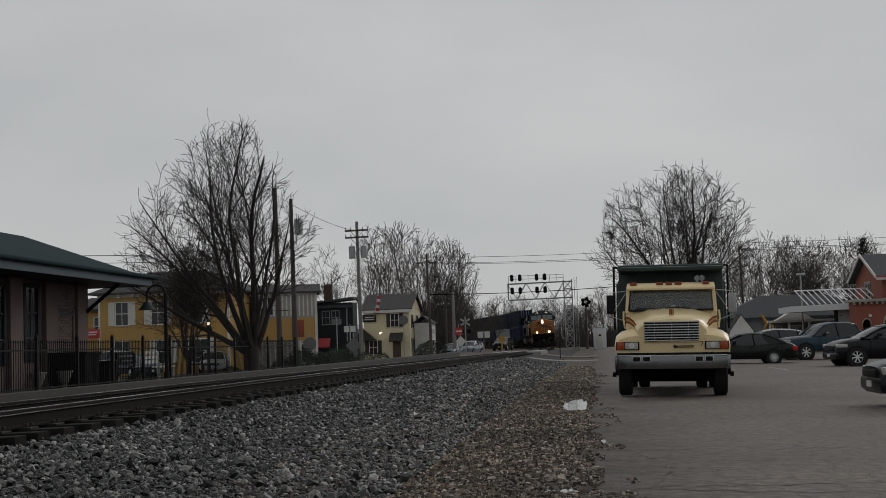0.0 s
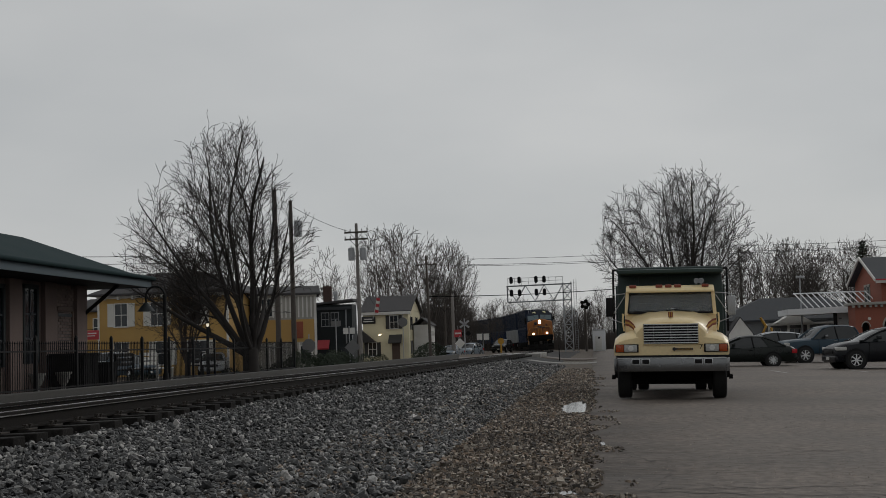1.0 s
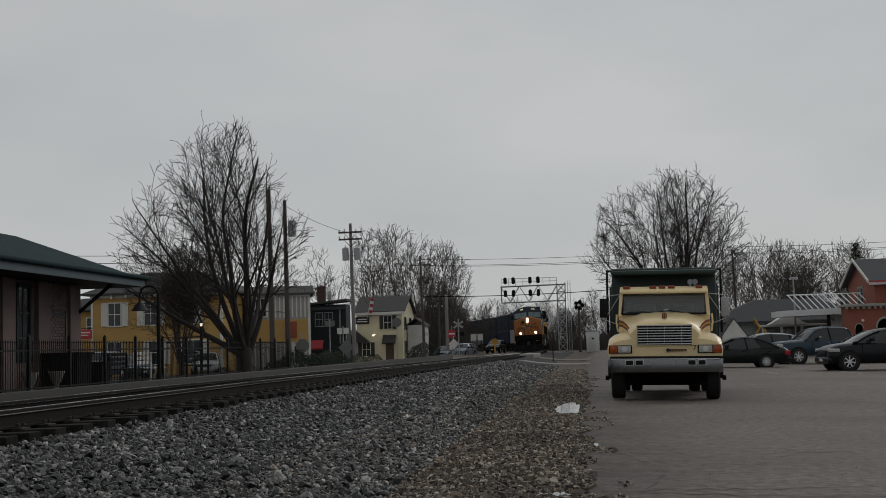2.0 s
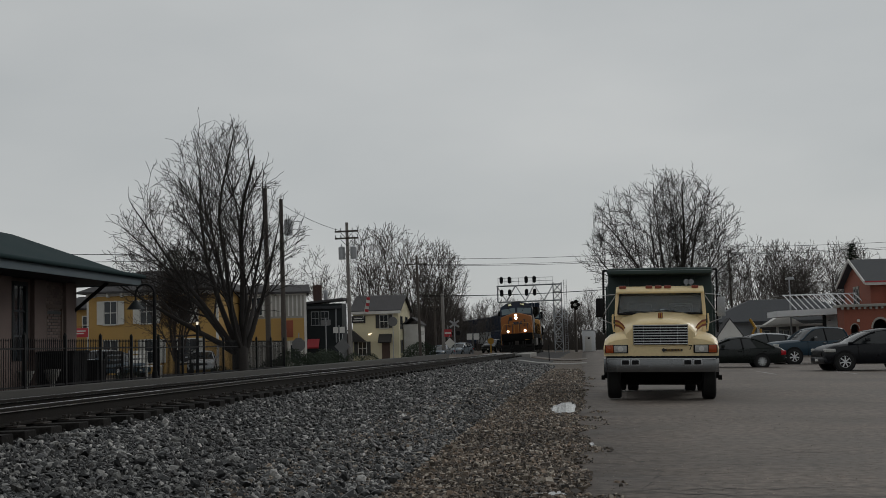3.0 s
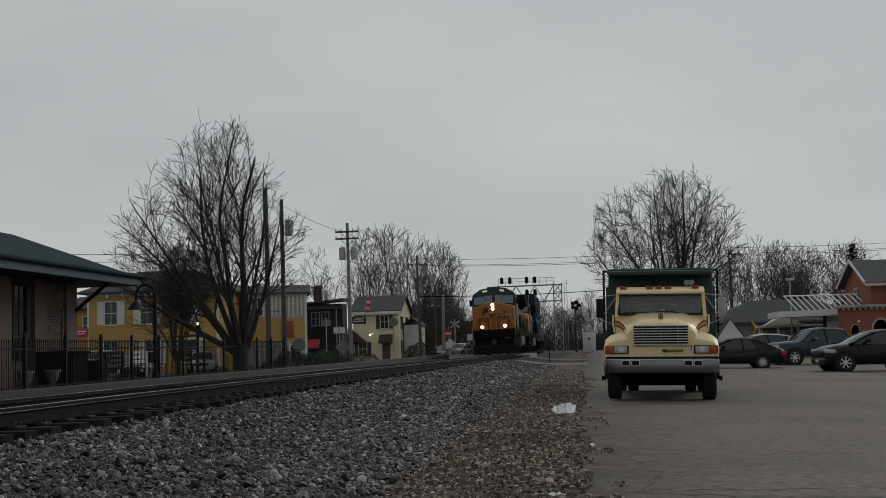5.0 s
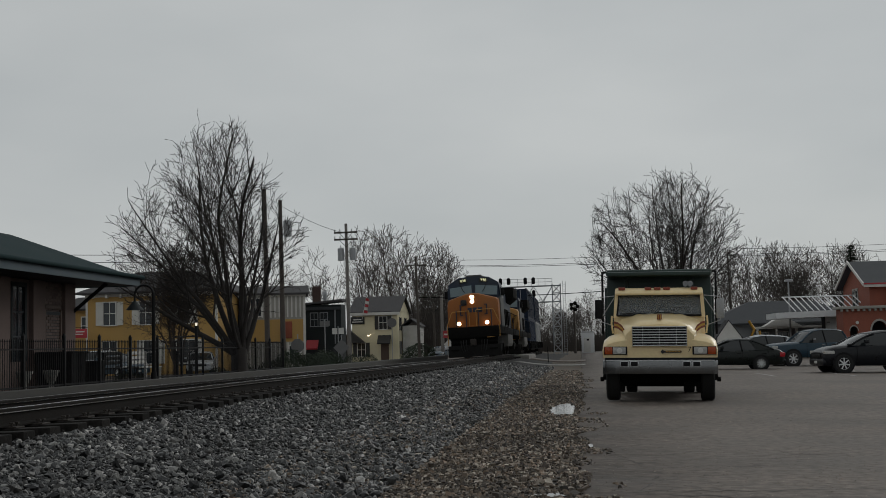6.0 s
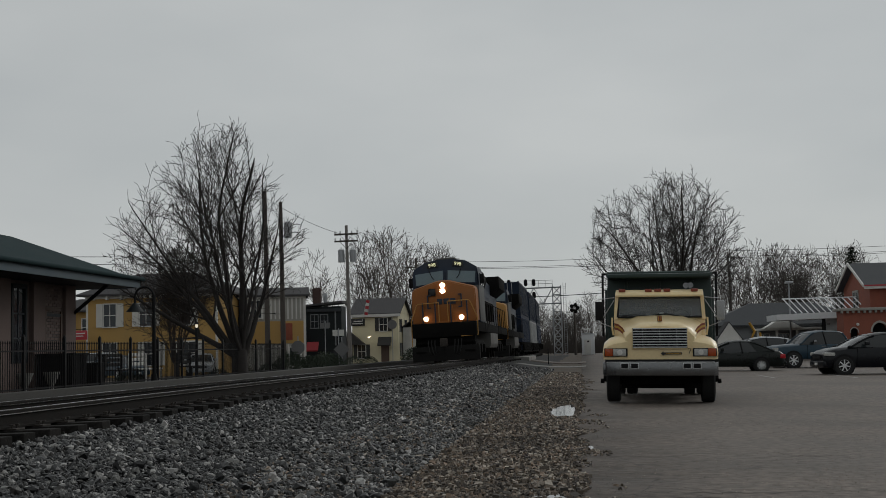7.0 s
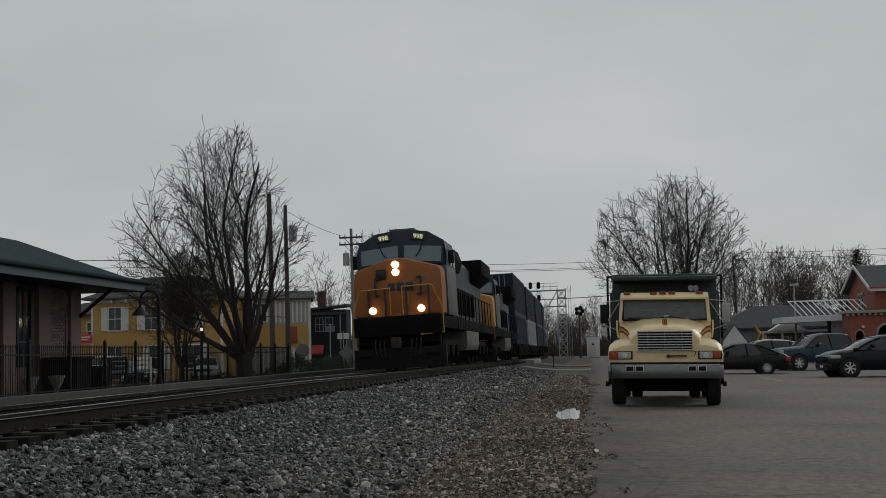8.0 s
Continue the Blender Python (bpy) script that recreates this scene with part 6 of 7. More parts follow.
def red_house():
    e = thing("house", pose(21.6, 94.5, -0.45), "two-storey red brick house with a slate gable roof", "house")
    bm = BM()
    box(bm, 0, 12, 0, 9.1, 0, 5.75)
    prism(bm, [(0.0, 5.75), (4.55, 7.45), (9.1, 5.75)], "x", 0.0, 0.35)
    part("wall", bm, M_redbrick, e, smooth=False)
    bm = BM()
    gable_roof(bm, 0, 12, 0, 9.1, 5.75, 1.75, 0.5)
    part("roof", bm, M_slate, e, "grey slate roof", smooth=False)
    bm = BM()
    for s in (0, 1):
        a, b = ((-0.55, 5.52), (4.55, 7.50)) if s == 0 else ((9.65, 5.52), (4.55, 7.50))
        prism(bm, [a, (a[0], a[1] + 0.22), (b[0], b[1] + 0.22), b], "x", -0.60, -0.50)
    box(bm, -0.5, 12.5, -0.58, -0.50, 5.40, 5.62)
    part("bargeboard", bm, M_white, e, "pale trim along the gable", smooth=False)
    bm = BM()
    box(bm, -0.5, 12.5, -0.62, -0.58, 5.60, 5.70)
    part("red_gutter", bm, M_red_sign, e, smooth=False)
    for x in (3.2, 6.5):
        window(e, x, 3.9, 1.0, 1.4, 0.0, M_pale_siding)
    # gable window seen side-on
    bm = BM()
    for y0 in (3.7, 4.75):
        for a, b, c, d in ((y0, y0 + 0.08, 3.9, 5.4), (y0 + 0.82, y0 + 0.9, 3.9, 5.4), (y0, y0 + 0.9, 5.32, 5.5), (y0, y0 + 0.9, 3.82, 3.92), (y0, y0 + 0.9, 4.6, 4.66)):
            box(bm, -0.06, 0.02, a, b, c, d)
    gw = part("gable_window", bm, M_pale_siding, e, smooth=False)
    bm = BM()
    box(bm, -0.02, 0.01, 3.75, 5.6, 3.9, 5.4)
    part("pane", bm, M_glass, gw, smooth=False)
    # arcaded porch
    p = thing("brick_porch", pose(19.07, 92.0, -0.45), "red brick porch with pointed arches and cornice", "porch")
    arches = [(0.45, 1.00), (2.0, 3.10), (4.1, 5.2), (6.2, 7.3)]
    x = 0.0
    for a, b in arches:
        bm = BM()
        box(bm, x, a, 0, 0.4, 0, 3.75)
        part("pier", bm, M_redbrick, p, smooth=False)
        m, r = (a + b) / 2, (b - a) / 2
        bend = [(m - r * math.cos(math.pi * k / 12), 2.15 + 1.25 * r * math.sin(math.pi * k / 12)) for k in range(13)]
        bm = BM()
        prism(bm, [(a, 3.75)] + bend + [(b, 3.75)], "y", 0, 0.4)
        part("arch", bm, M_redbrick, p, smooth=False)
        bm = BM()
        loft(bm, [[(m + (u - m) * k, y, 2.15 + (w - 2.15) * k) for k, y in ((1.0, -0.03), (1.22, -0.03), (1.22, 0.01), (1.0, 0.01))] for u, w in bend])
        part("arch_moulding", bm, M_pale_siding, p, "pale stone arch moulding", smooth=False)
        x = b
    bm = BM()
    box(bm, x, 12, 0, 0.4, 0, 3.75)
    part("pier", bm, M_redbrick, p, smooth=False)
    bm = BM()
    box(bm, 0, 0.35, 0.4, 2.4, 0, 3.75)
    part("side_wall", bm, M_redbrick, p, smooth=False)
    # near-black sheet behind the arches stands in for shade inside the porch
    bm = BM()
    box(bm, 0.4, 12, 2.0, 2.1, 0, 3.7)
    part("back_wall", bm, M_interior, p, smooth=False)
    bm = BM()
    box(bm, -0.3, 12.2, -0.3, 2.4, 3.75, 3.95, 0.03)
    part("cornice", bm, M_pale_siding, p, "pale stone cornice")
    for k in range(30):
        bm = BM()
        box(bm, -0.2 + k * 0.4, -0.05 + k * 0.4, -0.25, 0.0, 3.58, 3.75)
        part("dentil", bm, M_pale_siding, p, smooth=False)
    bm = BM()
    tube(bm, (0.98, -0.12, 2.75), (0.98, 0.0, 2.75), 0.11, 0.11, 12)
    part("porch_lamp", bm, M_white, p, "round white porch lamp")
    bm = BM()
    prism(bm, [(3.5, 3.95), (12.0, 3.95), (12.0, 5.0), (4.6, 5.0)], "y", 0.5, 2.4)
    part("red_roof", bm, M_red_sign, p, "red metal porch roof", smooth=False)


def canopy_building():
    e = thing("open_canopy", pose(14.9, 96.0, -0.35), "white flat canopy with bare roof rafters under construction", "canopy")
    bm = BM()
    prism(bm, [(0.0, 3.15), (6.2, 3.25), (6.2, 3.75), (0.0, 3.60)], "y", 0, 5.0)
    part("fascia", bm, M_wrap, e, "white fascia", smooth=False)
    for x in (3.6, 5.5):
        bm = BM()
        box(bm, x - 0.12, x + 0.12, 0.3, 0.55, 0, 3.3)
        part("post", bm, M_black, e)
    bm = BM()
    box(bm, 3.7, 6.2, 1.2, 1.3, 1.9, 3.2)
    part("wrapped_wall", bm, M_wrap, e, "wall covered in white house wrap", smooth=False)
    bm = BM()
    for x, z in ((4.0, 2.75), (4.7, 2.4), (5.3, 2.85), (5.8, 2.5)):
        box(bm, x, x + 0.22, 1.18, 1.2, z, z + 0.09, 0.0, Matrix.Rotation(0.0, 4, "Y"))
    part("wrap_print", bm, M_grey_siding, e, "grey printed marks")
    for k in range(13):
        bm = BM()
        x = 1.0 + 0.45 * k
        rod(bm, [(x + 0.6, 0.6, 3.70), (x, 2.6, 4.85)], 0.06, 4)
        part("rafter", bm, M_wrap, e)
    bm = BM()
    rod(bm, [(0.9, 2.6, 4.87), (6.6, 2.6, 4.87)], 0.05, 4)
    part("ridge_board", bm, M_wrap, e)
    h = thing("house", pose(10.6, 104.0, -0.4), "low grey house with a broad slate roof and porch", "house")
    bm = BM()
    box(bm, 0, 13, 0, 9, 0, 2.9)
    part("wall", bm, M_grey_siding, h, smooth=False)
    clapboards(h, 0, 13, 0.1, 2.8, M_grey_siding)
    bm = BM()
    hip_roof(bm, 0, 13, 0, 9, 2.9, 1.9, 4.4, 0.5)
    part("roof", bm, M_slate, h, "broad slate-grey hip roof", smooth=False)
    bm = BM()
    box(bm, 3.5, 12.5, -2.3, -0.2, 2.50, 2.68, 0.02)
    part("porch_beam", bm, M_white, h)
    bm = BM()
    prism(bm, [(4.2, 2.68), (7.2, 2.68), (5.7, 3.55)], "y", -2.4, -0.2)
    part("pediment", bm, M_white, h, "white porch pediment", smooth=False)
    for x in (3.7, 5.2, 6.8, 8.3, 10, 11.6):
        bm = BM()
        box(bm, x - 0.09, x + 0.09, -2.2, -2.0, 0, 2.5)
        part("porch_post", bm, M_white, h)
    for x in (4.4, 6.0, 8.6, 10.8):
        window(h, x, 0.8, 0.9, 1.4, 0.0, M_white)
    s = thing("shed", pose(9.1, 84.0, -0.3), "small white gabled shed with dark trim", "shed")
    bm = BM()
    prism(bm, [(0, 0), (0, 1.75), (0.8, 2.85), (1.6, 1.75), (1.6, 0)], "y", 0, 2.4)
    part("wall", bm, M_white, s, smooth=False)
    bm = BM()
    gable_roof(bm, 0, 1.6, 0.1, 2.4, 1.75, 1.10, 0.12, False, 0.1)
    part("roof", bm, M_roof_dark, s, smooth=False)
    x = thing("yellow_lift", pose(12.0, 86.0, -0.35), "small yellow folding-boom work lift", "machine")
    bm = BM()
    box(bm, -0.6, 0.8, -0.4, 0.4, 0.25, 0.9, 0.06)
    part("base", bm, M_machine, x)
    bm = BM()
    rod(bm, [(0.3, 0, 0.9), (-0.35, 0, 1.9), (-0.15, 0, 2.3), (-0.5, 0, 2.9)], 0.10, 6)
    rod(bm, [(0.4, 0.1, 0.9), (0.2, 0.1, 2.2)], 0.08, 6)
    part("boom", bm, M_machine, x)
    for sx in (-0.4, 0.55):
        wheel(x, sx, -0.35, 0.25, 0.25, 0.18, M_machine, -1, "y")


depot()
yellow_house()
corner_shop()
dark_shop()
cream_house()
red_house()
canopy_building()

# ---- fence, poles, signals, signs and other street furniture ----
def iron_fence():
    e = thing("iron_fence", pose(-12.0, 0, 0.44), "black iron picket fence along the platform", "fence")
    bm = BM()
    box(bm, -0.007, 0.007, -0.007, 0.007, 0.06, 1.16)
    v = [bm.verts.new((sx * 0.016, sy * 0.016, 1.16)) for sx, sy in ((-1, -1), (1, -1), (1, 1), (-1, 1))]
    tip = bm.verts.new((0, 0, 1.23))
    for i in range(4):
        bm.faces.new((v[i], v[(i + 1) % 4], tip))
    picket = mesh_of("picket", bm, M_black)
    y = 21.0
    n = 0
    while y < 48.5:
        if n < 290:
            ob = new("picket", picket)
            ob.parent, ob.matrix_basis = e, pose(0, y, 0)
        n += 1
        y += 0.105
    for k in range(14):
        bm = BM()
        box(bm, -0.035, 0.035, -0.035, 0.035, -0.05, 1.30, 0.006)
        tube(bm, (0, 0, 1.30), (0, 0, 1.36), 0.045, 0.01, 8)
        p = part("post", bm, M_black, e)
        p.location = (0, 21.0 + 2.1 * k, 0)
    for z in (0.16, 0.98):
        bm = BM()
        box(bm, -0.018, 0.018, 21.0, 48.4, z, z + 0.035)
        part("rail", bm, M_black, e)


def hook_lamp():
    e = thing("street_lamp", pose(-11.35, 31.5, 0.44), "black hooked platform lamp post", "street lamp")
    bm = BM()
    tube(bm, (0, 0, 0), (0, 0, 0.35), 0.10, 0.075, 12)
    tube(bm, (0, 0, 0.3), (0, 0, 2.45), 0.055, 0.045, 10)
    part("pole", bm, M_black, e)
    bm = BM()
    pts = [(-0.26 + 0.26 * math.cos(a), 0, 2.42 + 0.26 * math.sin(a)) for a in [math.pi * k / 12 for k in range(13)]]
    rod(bm, pts + [(-0.52, 0, 2.22)], 0.03, 8)
    part("hook", bm, M_black, e)
    bm = BM()
    tube(bm, (-0.52, 0, 2.25), (-0.52, 0, 2.02), 0.05, 0.24, 16)
    part("shade", bm, M_darkpaint, e, "dark bell-shaped shade")


def post_lamp():
    e = thing("street_lamp", pose(-12.6, 39.0, 0.42), "short black lamp post with a small lit globe", "street lamp")
    bm = BM()
    tube(bm, (0, 0, 0), (0, 0, 1.75), 0.06, 0.05, 10)
    part("pole", bm, M_black, e)
    bm = BM()
    tube(bm, (0, 0, 1.75), (0, 0, 1.85), 0.035, 0.045, 10)
    part("globe", bm, glow("lamp_globe", (1.0, 0.85, 0.65), 0.8), e, "lit lamp globe")
    bm = BM()
    tube(bm, (0, 0, 1.85), (0, 0, 1.95), 0.10, 0.02, 10)
    part("cap", bm, M_black, e)


def utility_pole(x, y, h, arms, label, transformers=0, lean=0.0, r=0.16, z=None, mat=None):
    e = thing("utility_pole", pose(x, y, (ground_z(x, y) if z is None else z) - 0.05, 0, lean, 0), label, "utility pole", "utility poles")
    bm = BM()
    tube(bm, (0, 0, 0), (0, 0, h), r, r * 0.65, 12)
    part("pole", bm, mat or M_wood_pole, e)
    for za, half in arms:
        bm = BM()
        box(bm, -half, half, -0.17 - r * 0.3, -0.05 - r * 0.3, za - 0.06, za + 0.06, 0.008)
        arm = part("crossarm", bm, M_wood_pole, e)
        for k in (-0.95, -0.5, 0.5, 0.95):
            bm = BM()
            tube(bm, (k * half, -0.14, za + 0.06), (k * half, -0.14, za + 0.24), 0.05, 0.035, 8)
            part("insulator", bm, M_steel, arm)
        bm = BM()
        for s in (-1, 1):
            rod(bm, [(s * half * 0.55, -0.12, za - 0.05), (0, -0.12, za - 0.55)], 0.018, 5)
        part("brace", bm, M_black, arm)
    for k in range(transformers):
        bm = BM()
        sx = (-0.42, 0.45)[k] if transformers > 1 else 0.4
        tube(bm, (sx, 0, 7.45), (sx, 0, 8.30), 0.24, 0.24, 14)
        tube(bm, (sx, 0, 8.30), (sx, 0, 8.38), 0.25, 0.12, 14)
        tube(bm, (sx, 0, 8.36), (sx, 0, 8.55), 0.03, 0.03, 6)
        part("transformer", bm, M_steel, e, "grey transformer can")
    return e


def wire(pts, r=0.016):
    bm = BM()
    for a, b, sag in pts:
        a, b = Vector(a), Vector(b)
        line = [a.lerp(b, k / 14) - Vector((0, 0, sag * 4 * (k / 14) * (1 - k / 14))) for k in range(15)]
        rod(bm, line, r, 4)
    solo("overhead_wire", bm, M_black, "thin black overhead wire strung between poles", "wire", "overhead wires")


def poles_and_wires():
    utility_pole(-16.5, 86.0, 10.1, [(9.45, 0.85), (8.95, 0.85)], "weathered utility pole with two crossarms and transformers", 2, -0.6, mat=M_pole_grey)
    utility_pole(-16.0, 120.0, 10.1, [(9.2, 1.1)], "weathered utility pole with one crossarm", 0, -1.0)
    utility_pole(-17.0, 65.0, 10.0, [], "plain dark utility pole behind the bare tree", 0, -0.4)
    utility_pole(-16.5, 66.5, 9.5, [], "dark utility pole with one transformer can", 1, -0.4)
    utility_pole(-15.5, 136.0, 6.8, [], "pale thick pole beside the street", 0, 0, 0.22, mat=M_pole_grey)
    utility_pole(-17.6, 146.0, 6.5, [(5.9, 0.9)], "distant utility pole with a crossarm", 0, 0)
    utility_pole(15.0, 124.0, 10.4, [], "tall dark utility pole behind the parking lot", 0, -1.2, 0.14)
    z = 9.45
    for dz, dx in ((0.55, 0.0), (0.0, -1.0), (-0.15, 1.0)):
        wire([((-16 + dx, 119.8, z + dz), (15.0, 123.8, z + dz + 0.35), 0.35), ((15.0, 123.8, z + dz + 0.35), (52, 130.0, z + dz + 1.6), 0.4)], 0.018)
    wire([((-16.0, 120, 6.3), (6.0, 122, 6.6), 0.25)], 0.035)
    wire([((-16.5, 86, 9.6), (-16.0, 120, 9.4), 0.4), ((-17.0, 65, 9.8), (-16.5, 86, 9.6), 0.3)], 0.014)
    wire([((-16.5, 86, 7.2), (-24.0, 135, 6.0), 0.5)], 0.016)
    for dz in (0.0, 0.35):
        wire([((-17.0, 65, 6.4 + dz), (-29.5, 40, 5.2 + dz), 0.3)], 0.014)


def signal_gantry():
    e = thing("signal_gantry", pose(-3.5, 182.0, -0.1), "steel cantilever railway signal gantry over the track", "signal gantry")
    for sx in (-0.6, 0.6):
        for sy in (-0.5, 0.5):
            bm = BM()
            tube(bm, (sx, sy, 0), (sx, sy, 10.4), 0.075, 0.075, 6)
            part("tower_leg", bm, M_steel, e)
    for sy in (-0.5, 0.5):
        bm = BM()
        for k in range(8):
            z = 0.3 + k * 1.25
            rod(bm, [(-0.6, sy, z), (0.6, sy, z + 1.25)], 0.05, 4)
            rod(bm, [(0.6, sy, z), (-0.6, sy, z + 1.25)], 0.05, 4)
            rod(bm, [(-0.6, sy, z), (0.6, sy, z)], 0.05, 4)
        part("tower_lattice", bm, M_steel, e)
    for z0 in (7.75, 10.15):
        for sy in (-0.5, 0.5):
            bm = BM()
            rod(bm, [(0.7, sy, z0), (-8.9, sy, z0 - 0.1)], 0.09, 6)
            part("arm_chord", bm, M_steel, e)
    for sy in (-0.5, 0.5):
        bm = BM()
        for k in range(6):
            x0, x1 = -0.6 - k * 1.4, -2.0 - k * 1.4
            rod(bm, [(x0, sy, 7.75 if k % 2 else 10.1), (x1, sy, 10.1 if k % 2 else 7.75)], 0.05, 4)
        rod(bm, [(-8.9, sy, 7.65), (-8.9, sy, 10.05)], 0.07, 4)
        part("arm_lattice", bm, M_steel, e)
    bm = BM()
    for k in range(9):
        rod(bm, [(-0.6 - k * 1.02, -0.6, 10.1), (-0.6 - k * 1.02, -0.6, 11.2)], 0.03, 4)
    rod(bm, [(-0.6, -0.6, 11.2), (-8.8, -0.6, 11.2)], 0.03, 4)
    rod(bm, [(-0.6, -0.6, 10.7), (-8.8, -0.6, 10.7)], 0.03, 4)
    part("walkway_rail", bm, M_steel, e)
    for x in (-8.25, -7.05, -4.55, -3.35):
        for z in (10.9, 9.0):
            bm = BM()
            tube(bm, (x, -0.72, z - 0.45), (x, -0.72, z + 0.45), 0.02, 0.02, 6)
            pr = [(x + 0.27 * math.cos(a), z + (0.25 if math.sin(a) > 0 else -0.25) + 0.27 * math.sin(a)) for a in [2 * math.pi * k / 16 for k in range(16)]]
            prism(bm, pr, "y", -0.80, -0.74)
            sg = part("signal_head", bm, M_black, e, "black oval signal head")
            for dz in (-0.28, 0.0, 0.28):
                bm = BM()
                tube(bm, (x, -0.80, z + dz), (x, -1.0, z + dz), 0.095, 0.10, 10)
                part("visor", bm, M_black, sg)
    for x in (0.95, 1.35):
        bm = BM()
        rod(bm, [(x, 0.6, 0), (x, 0.6, 10.8)], 0.03, 4)
        part("ladder_rail", bm, M_steel, e)
    bm = BM()
    for k in range(30):
        rod(bm, [(0.95, 0.6, 0.4 + 0.34 * k), (1.35, 0.6, 0.4 + 0.34 * k)], 0.02, 4)
    part("ladder_rungs", bm, M_steel, e)


def sign_post(x, y, h, shape, size, mat, label, mark=None):
    e = thing("road_sign", pose(x, y, ground_z(x, y) - 0.02), label, "sign", "road signs")
    bm = BM()
    tube(bm, (0, 0, 0), (0, 0, h + (0.25 if shape != "plates" else 0.1)), 0.035, 0.035, 6)
    part("post", bm, M_steel if mat is not M_black else M_black, e)
    bm = BM()
    if shape == "plates":
        for s in (-1, 1):
            box(bm, s * size * 0.55 - size * 0.42, s * size * 0.55 + size * 0.42, -0.06, -0.04, h - size, h)
    else:
        n, off = {"octagon": (8, math.pi / 8), "diamond": (4, 0), "disc": (20, 0), "square": (4, math.pi / 4)}[shape]
        pr = [(size * math.cos(off + 2 * math.pi * k / n), h - size + size * math.sin(off + 2 * math.pi * k / n)) for k in range(n)]
        prism(bm, pr, "y", -0.06, -0.04)
    pl = part("plate", bm, mat, e)
    if mark:
        bm = BM()
        box(bm, -size * 0.6, size * 0.6, -0.075, -0.06, h - size * 1.15, h - size * 0.85)
        part("bar", bm, mark, pl)
    return e


def signs():
    M_back = material("sign_back", (0.16, 0.16, 0.16), 0.6, metal=0.4, vary=0.15)
    sign_post(-15.8, 67.0, 1.65, "octagon", 0.40, M_back, "grey back of an octagonal road sign")
    sign_post(-14.7, 74.0, 1.55, "diamond", 0.50, M_back, "grey back of a diamond road sign")
    sign_post(-15.9, 102.0, 3.55, "disc", 0.40, M_back, "grey back of a round railway sign")
    sign_post(-17.0, 80.0, 3.0, "plates", 0.35, M_back, "grey backs of two small plates")
    sign_post(-15.2, 75.5, 2.3, "plates", 0.38, M_white, "two pale upright plates on a post")
    sign_post(-14.1, 128.0, 2.85, "square", 0.55, M_red_sign, "red square sign on a post", M_white)
    sign_post(-13.7, 126.0, 1.8, "diamond", 0.55, M_white, "pale diamond road sign on a post")
    sign_post(-13.0, 145.0, 2.4, "plates", 0.75, M_white, "two pale plates on a post by the crossing")
    sign_post(-16.3, 122.0, 2.6, "plates", 0.45, M_white, "pale parking plates on a post")
    sign_post(-2.55, 92.0, 0.95, "square", 0.06, M_black, "slim dark marker post beside the track")
    # crossing signal with arms
    e = thing("crossing_signal", pose(-13.6, 130.0, 0.0), "grey railway crossing signal mast with lamps", "crossing signal")
    bm = BM()
    tube(bm, (0, 0, 0), (0, 0, 4.2), 0.07, 0.06, 8)
    part("mast", bm, M_steel, e)
    for a in (-35, 35):
        bm = BM()
        box(bm, -0.6, 0.6, -0.09, -0.07, -0.1, 0.1, 0.0, Matrix.Translation((0, 0, 3.6)) @ Matrix.Rotation(radians(a), 4, "Y"))
        part("crossbuck", bm, M_steel, e)
    for sx in (-0.4, 0.4):
        bm = BM()
        tube(bm, (sx, -0.05, 2.6), (sx, -0.12, 2.6), 0.25, 0.25, 14)
        part("lamp_disc", bm, M_black, e)
    g = thing("crossing_marker", pose(-9.9, 132.0, 0.42), "small yellow marker beside the tracks", "marker")
    bm = BM()
    tube(bm, (0, 0, 0), (0, 0, 0.9), 0.10, 0.10, 8)
    tube(bm, (0, -0.05, 1.25), (0, 0.05, 1.25), 0.35, 0.35, 12)
    part("body", bm, M_machine, g)
    m = thing("signal_mast", pose(-0.9, 170.0, -0.02), "tall round-topped grey signal mast", "signal mast")
    bm = BM()
    tube(bm, (0, 0, 0), (0, 0, 6.4), 0.20, 0.16, 10)
    part("mast", bm, M_wood_pole, m)
    bm = BM()
    for a in range(5):
        c, s = math.cos(a * 1.2566), math.sin(a * 1.2566)
        tube(bm, (0.45 * c, -0.05, 6.5 + 0.45 * s), (0.45 * c, -0.25, 6.5 + 0.45 * s), 0.28, 0.28, 10)
    part("lamp_cluster", bm, M_under, m)
    b = thing("equipment_shelter", pose(0.85, 172.0, 0.0), "white metal equipment shelter with a dark vent", "shelter")
    bm = BM()
    box(bm, -0.9, 0.9, 0, 2.2, 0, 2.85, 0.03)
    part("cabin", bm, M_wrap, b)
    bm = BM()
    box(bm, -0.95, 0.95, -0.05, 2.25, 2.85, 2.98, 0.02)
    part("roof", bm, M_steel, b)
    bm = BM()
    box(bm, -0.15, 0.15, -0.03, 0.0, 1.7, 1.95)
    part("vent", bm, M_black, b)
    bm = BM()
    box(bm, -0.55, 0.35, -0.02, 0.0, 0.1, 2.1, 0.01)
    part("door", bm, M_white, b)
    # light standard on the lot
    t = thing("lot_light", pose(16.6, 100.0, -0.35), "slim steel light pole on the parking lot", "light pole")
    bm = BM()
    tube(bm, (0, 0, 0), (0, 0, 6.2), 0.08, 0.06, 8)
    part("pole", bm, M_steel, t)
    bm = BM()
    box(bm, -0.3, 0.3, -0.5, 0.1, 6.15, 6.32, 0.04)
    part("lamp_head", bm, M_steel, t)
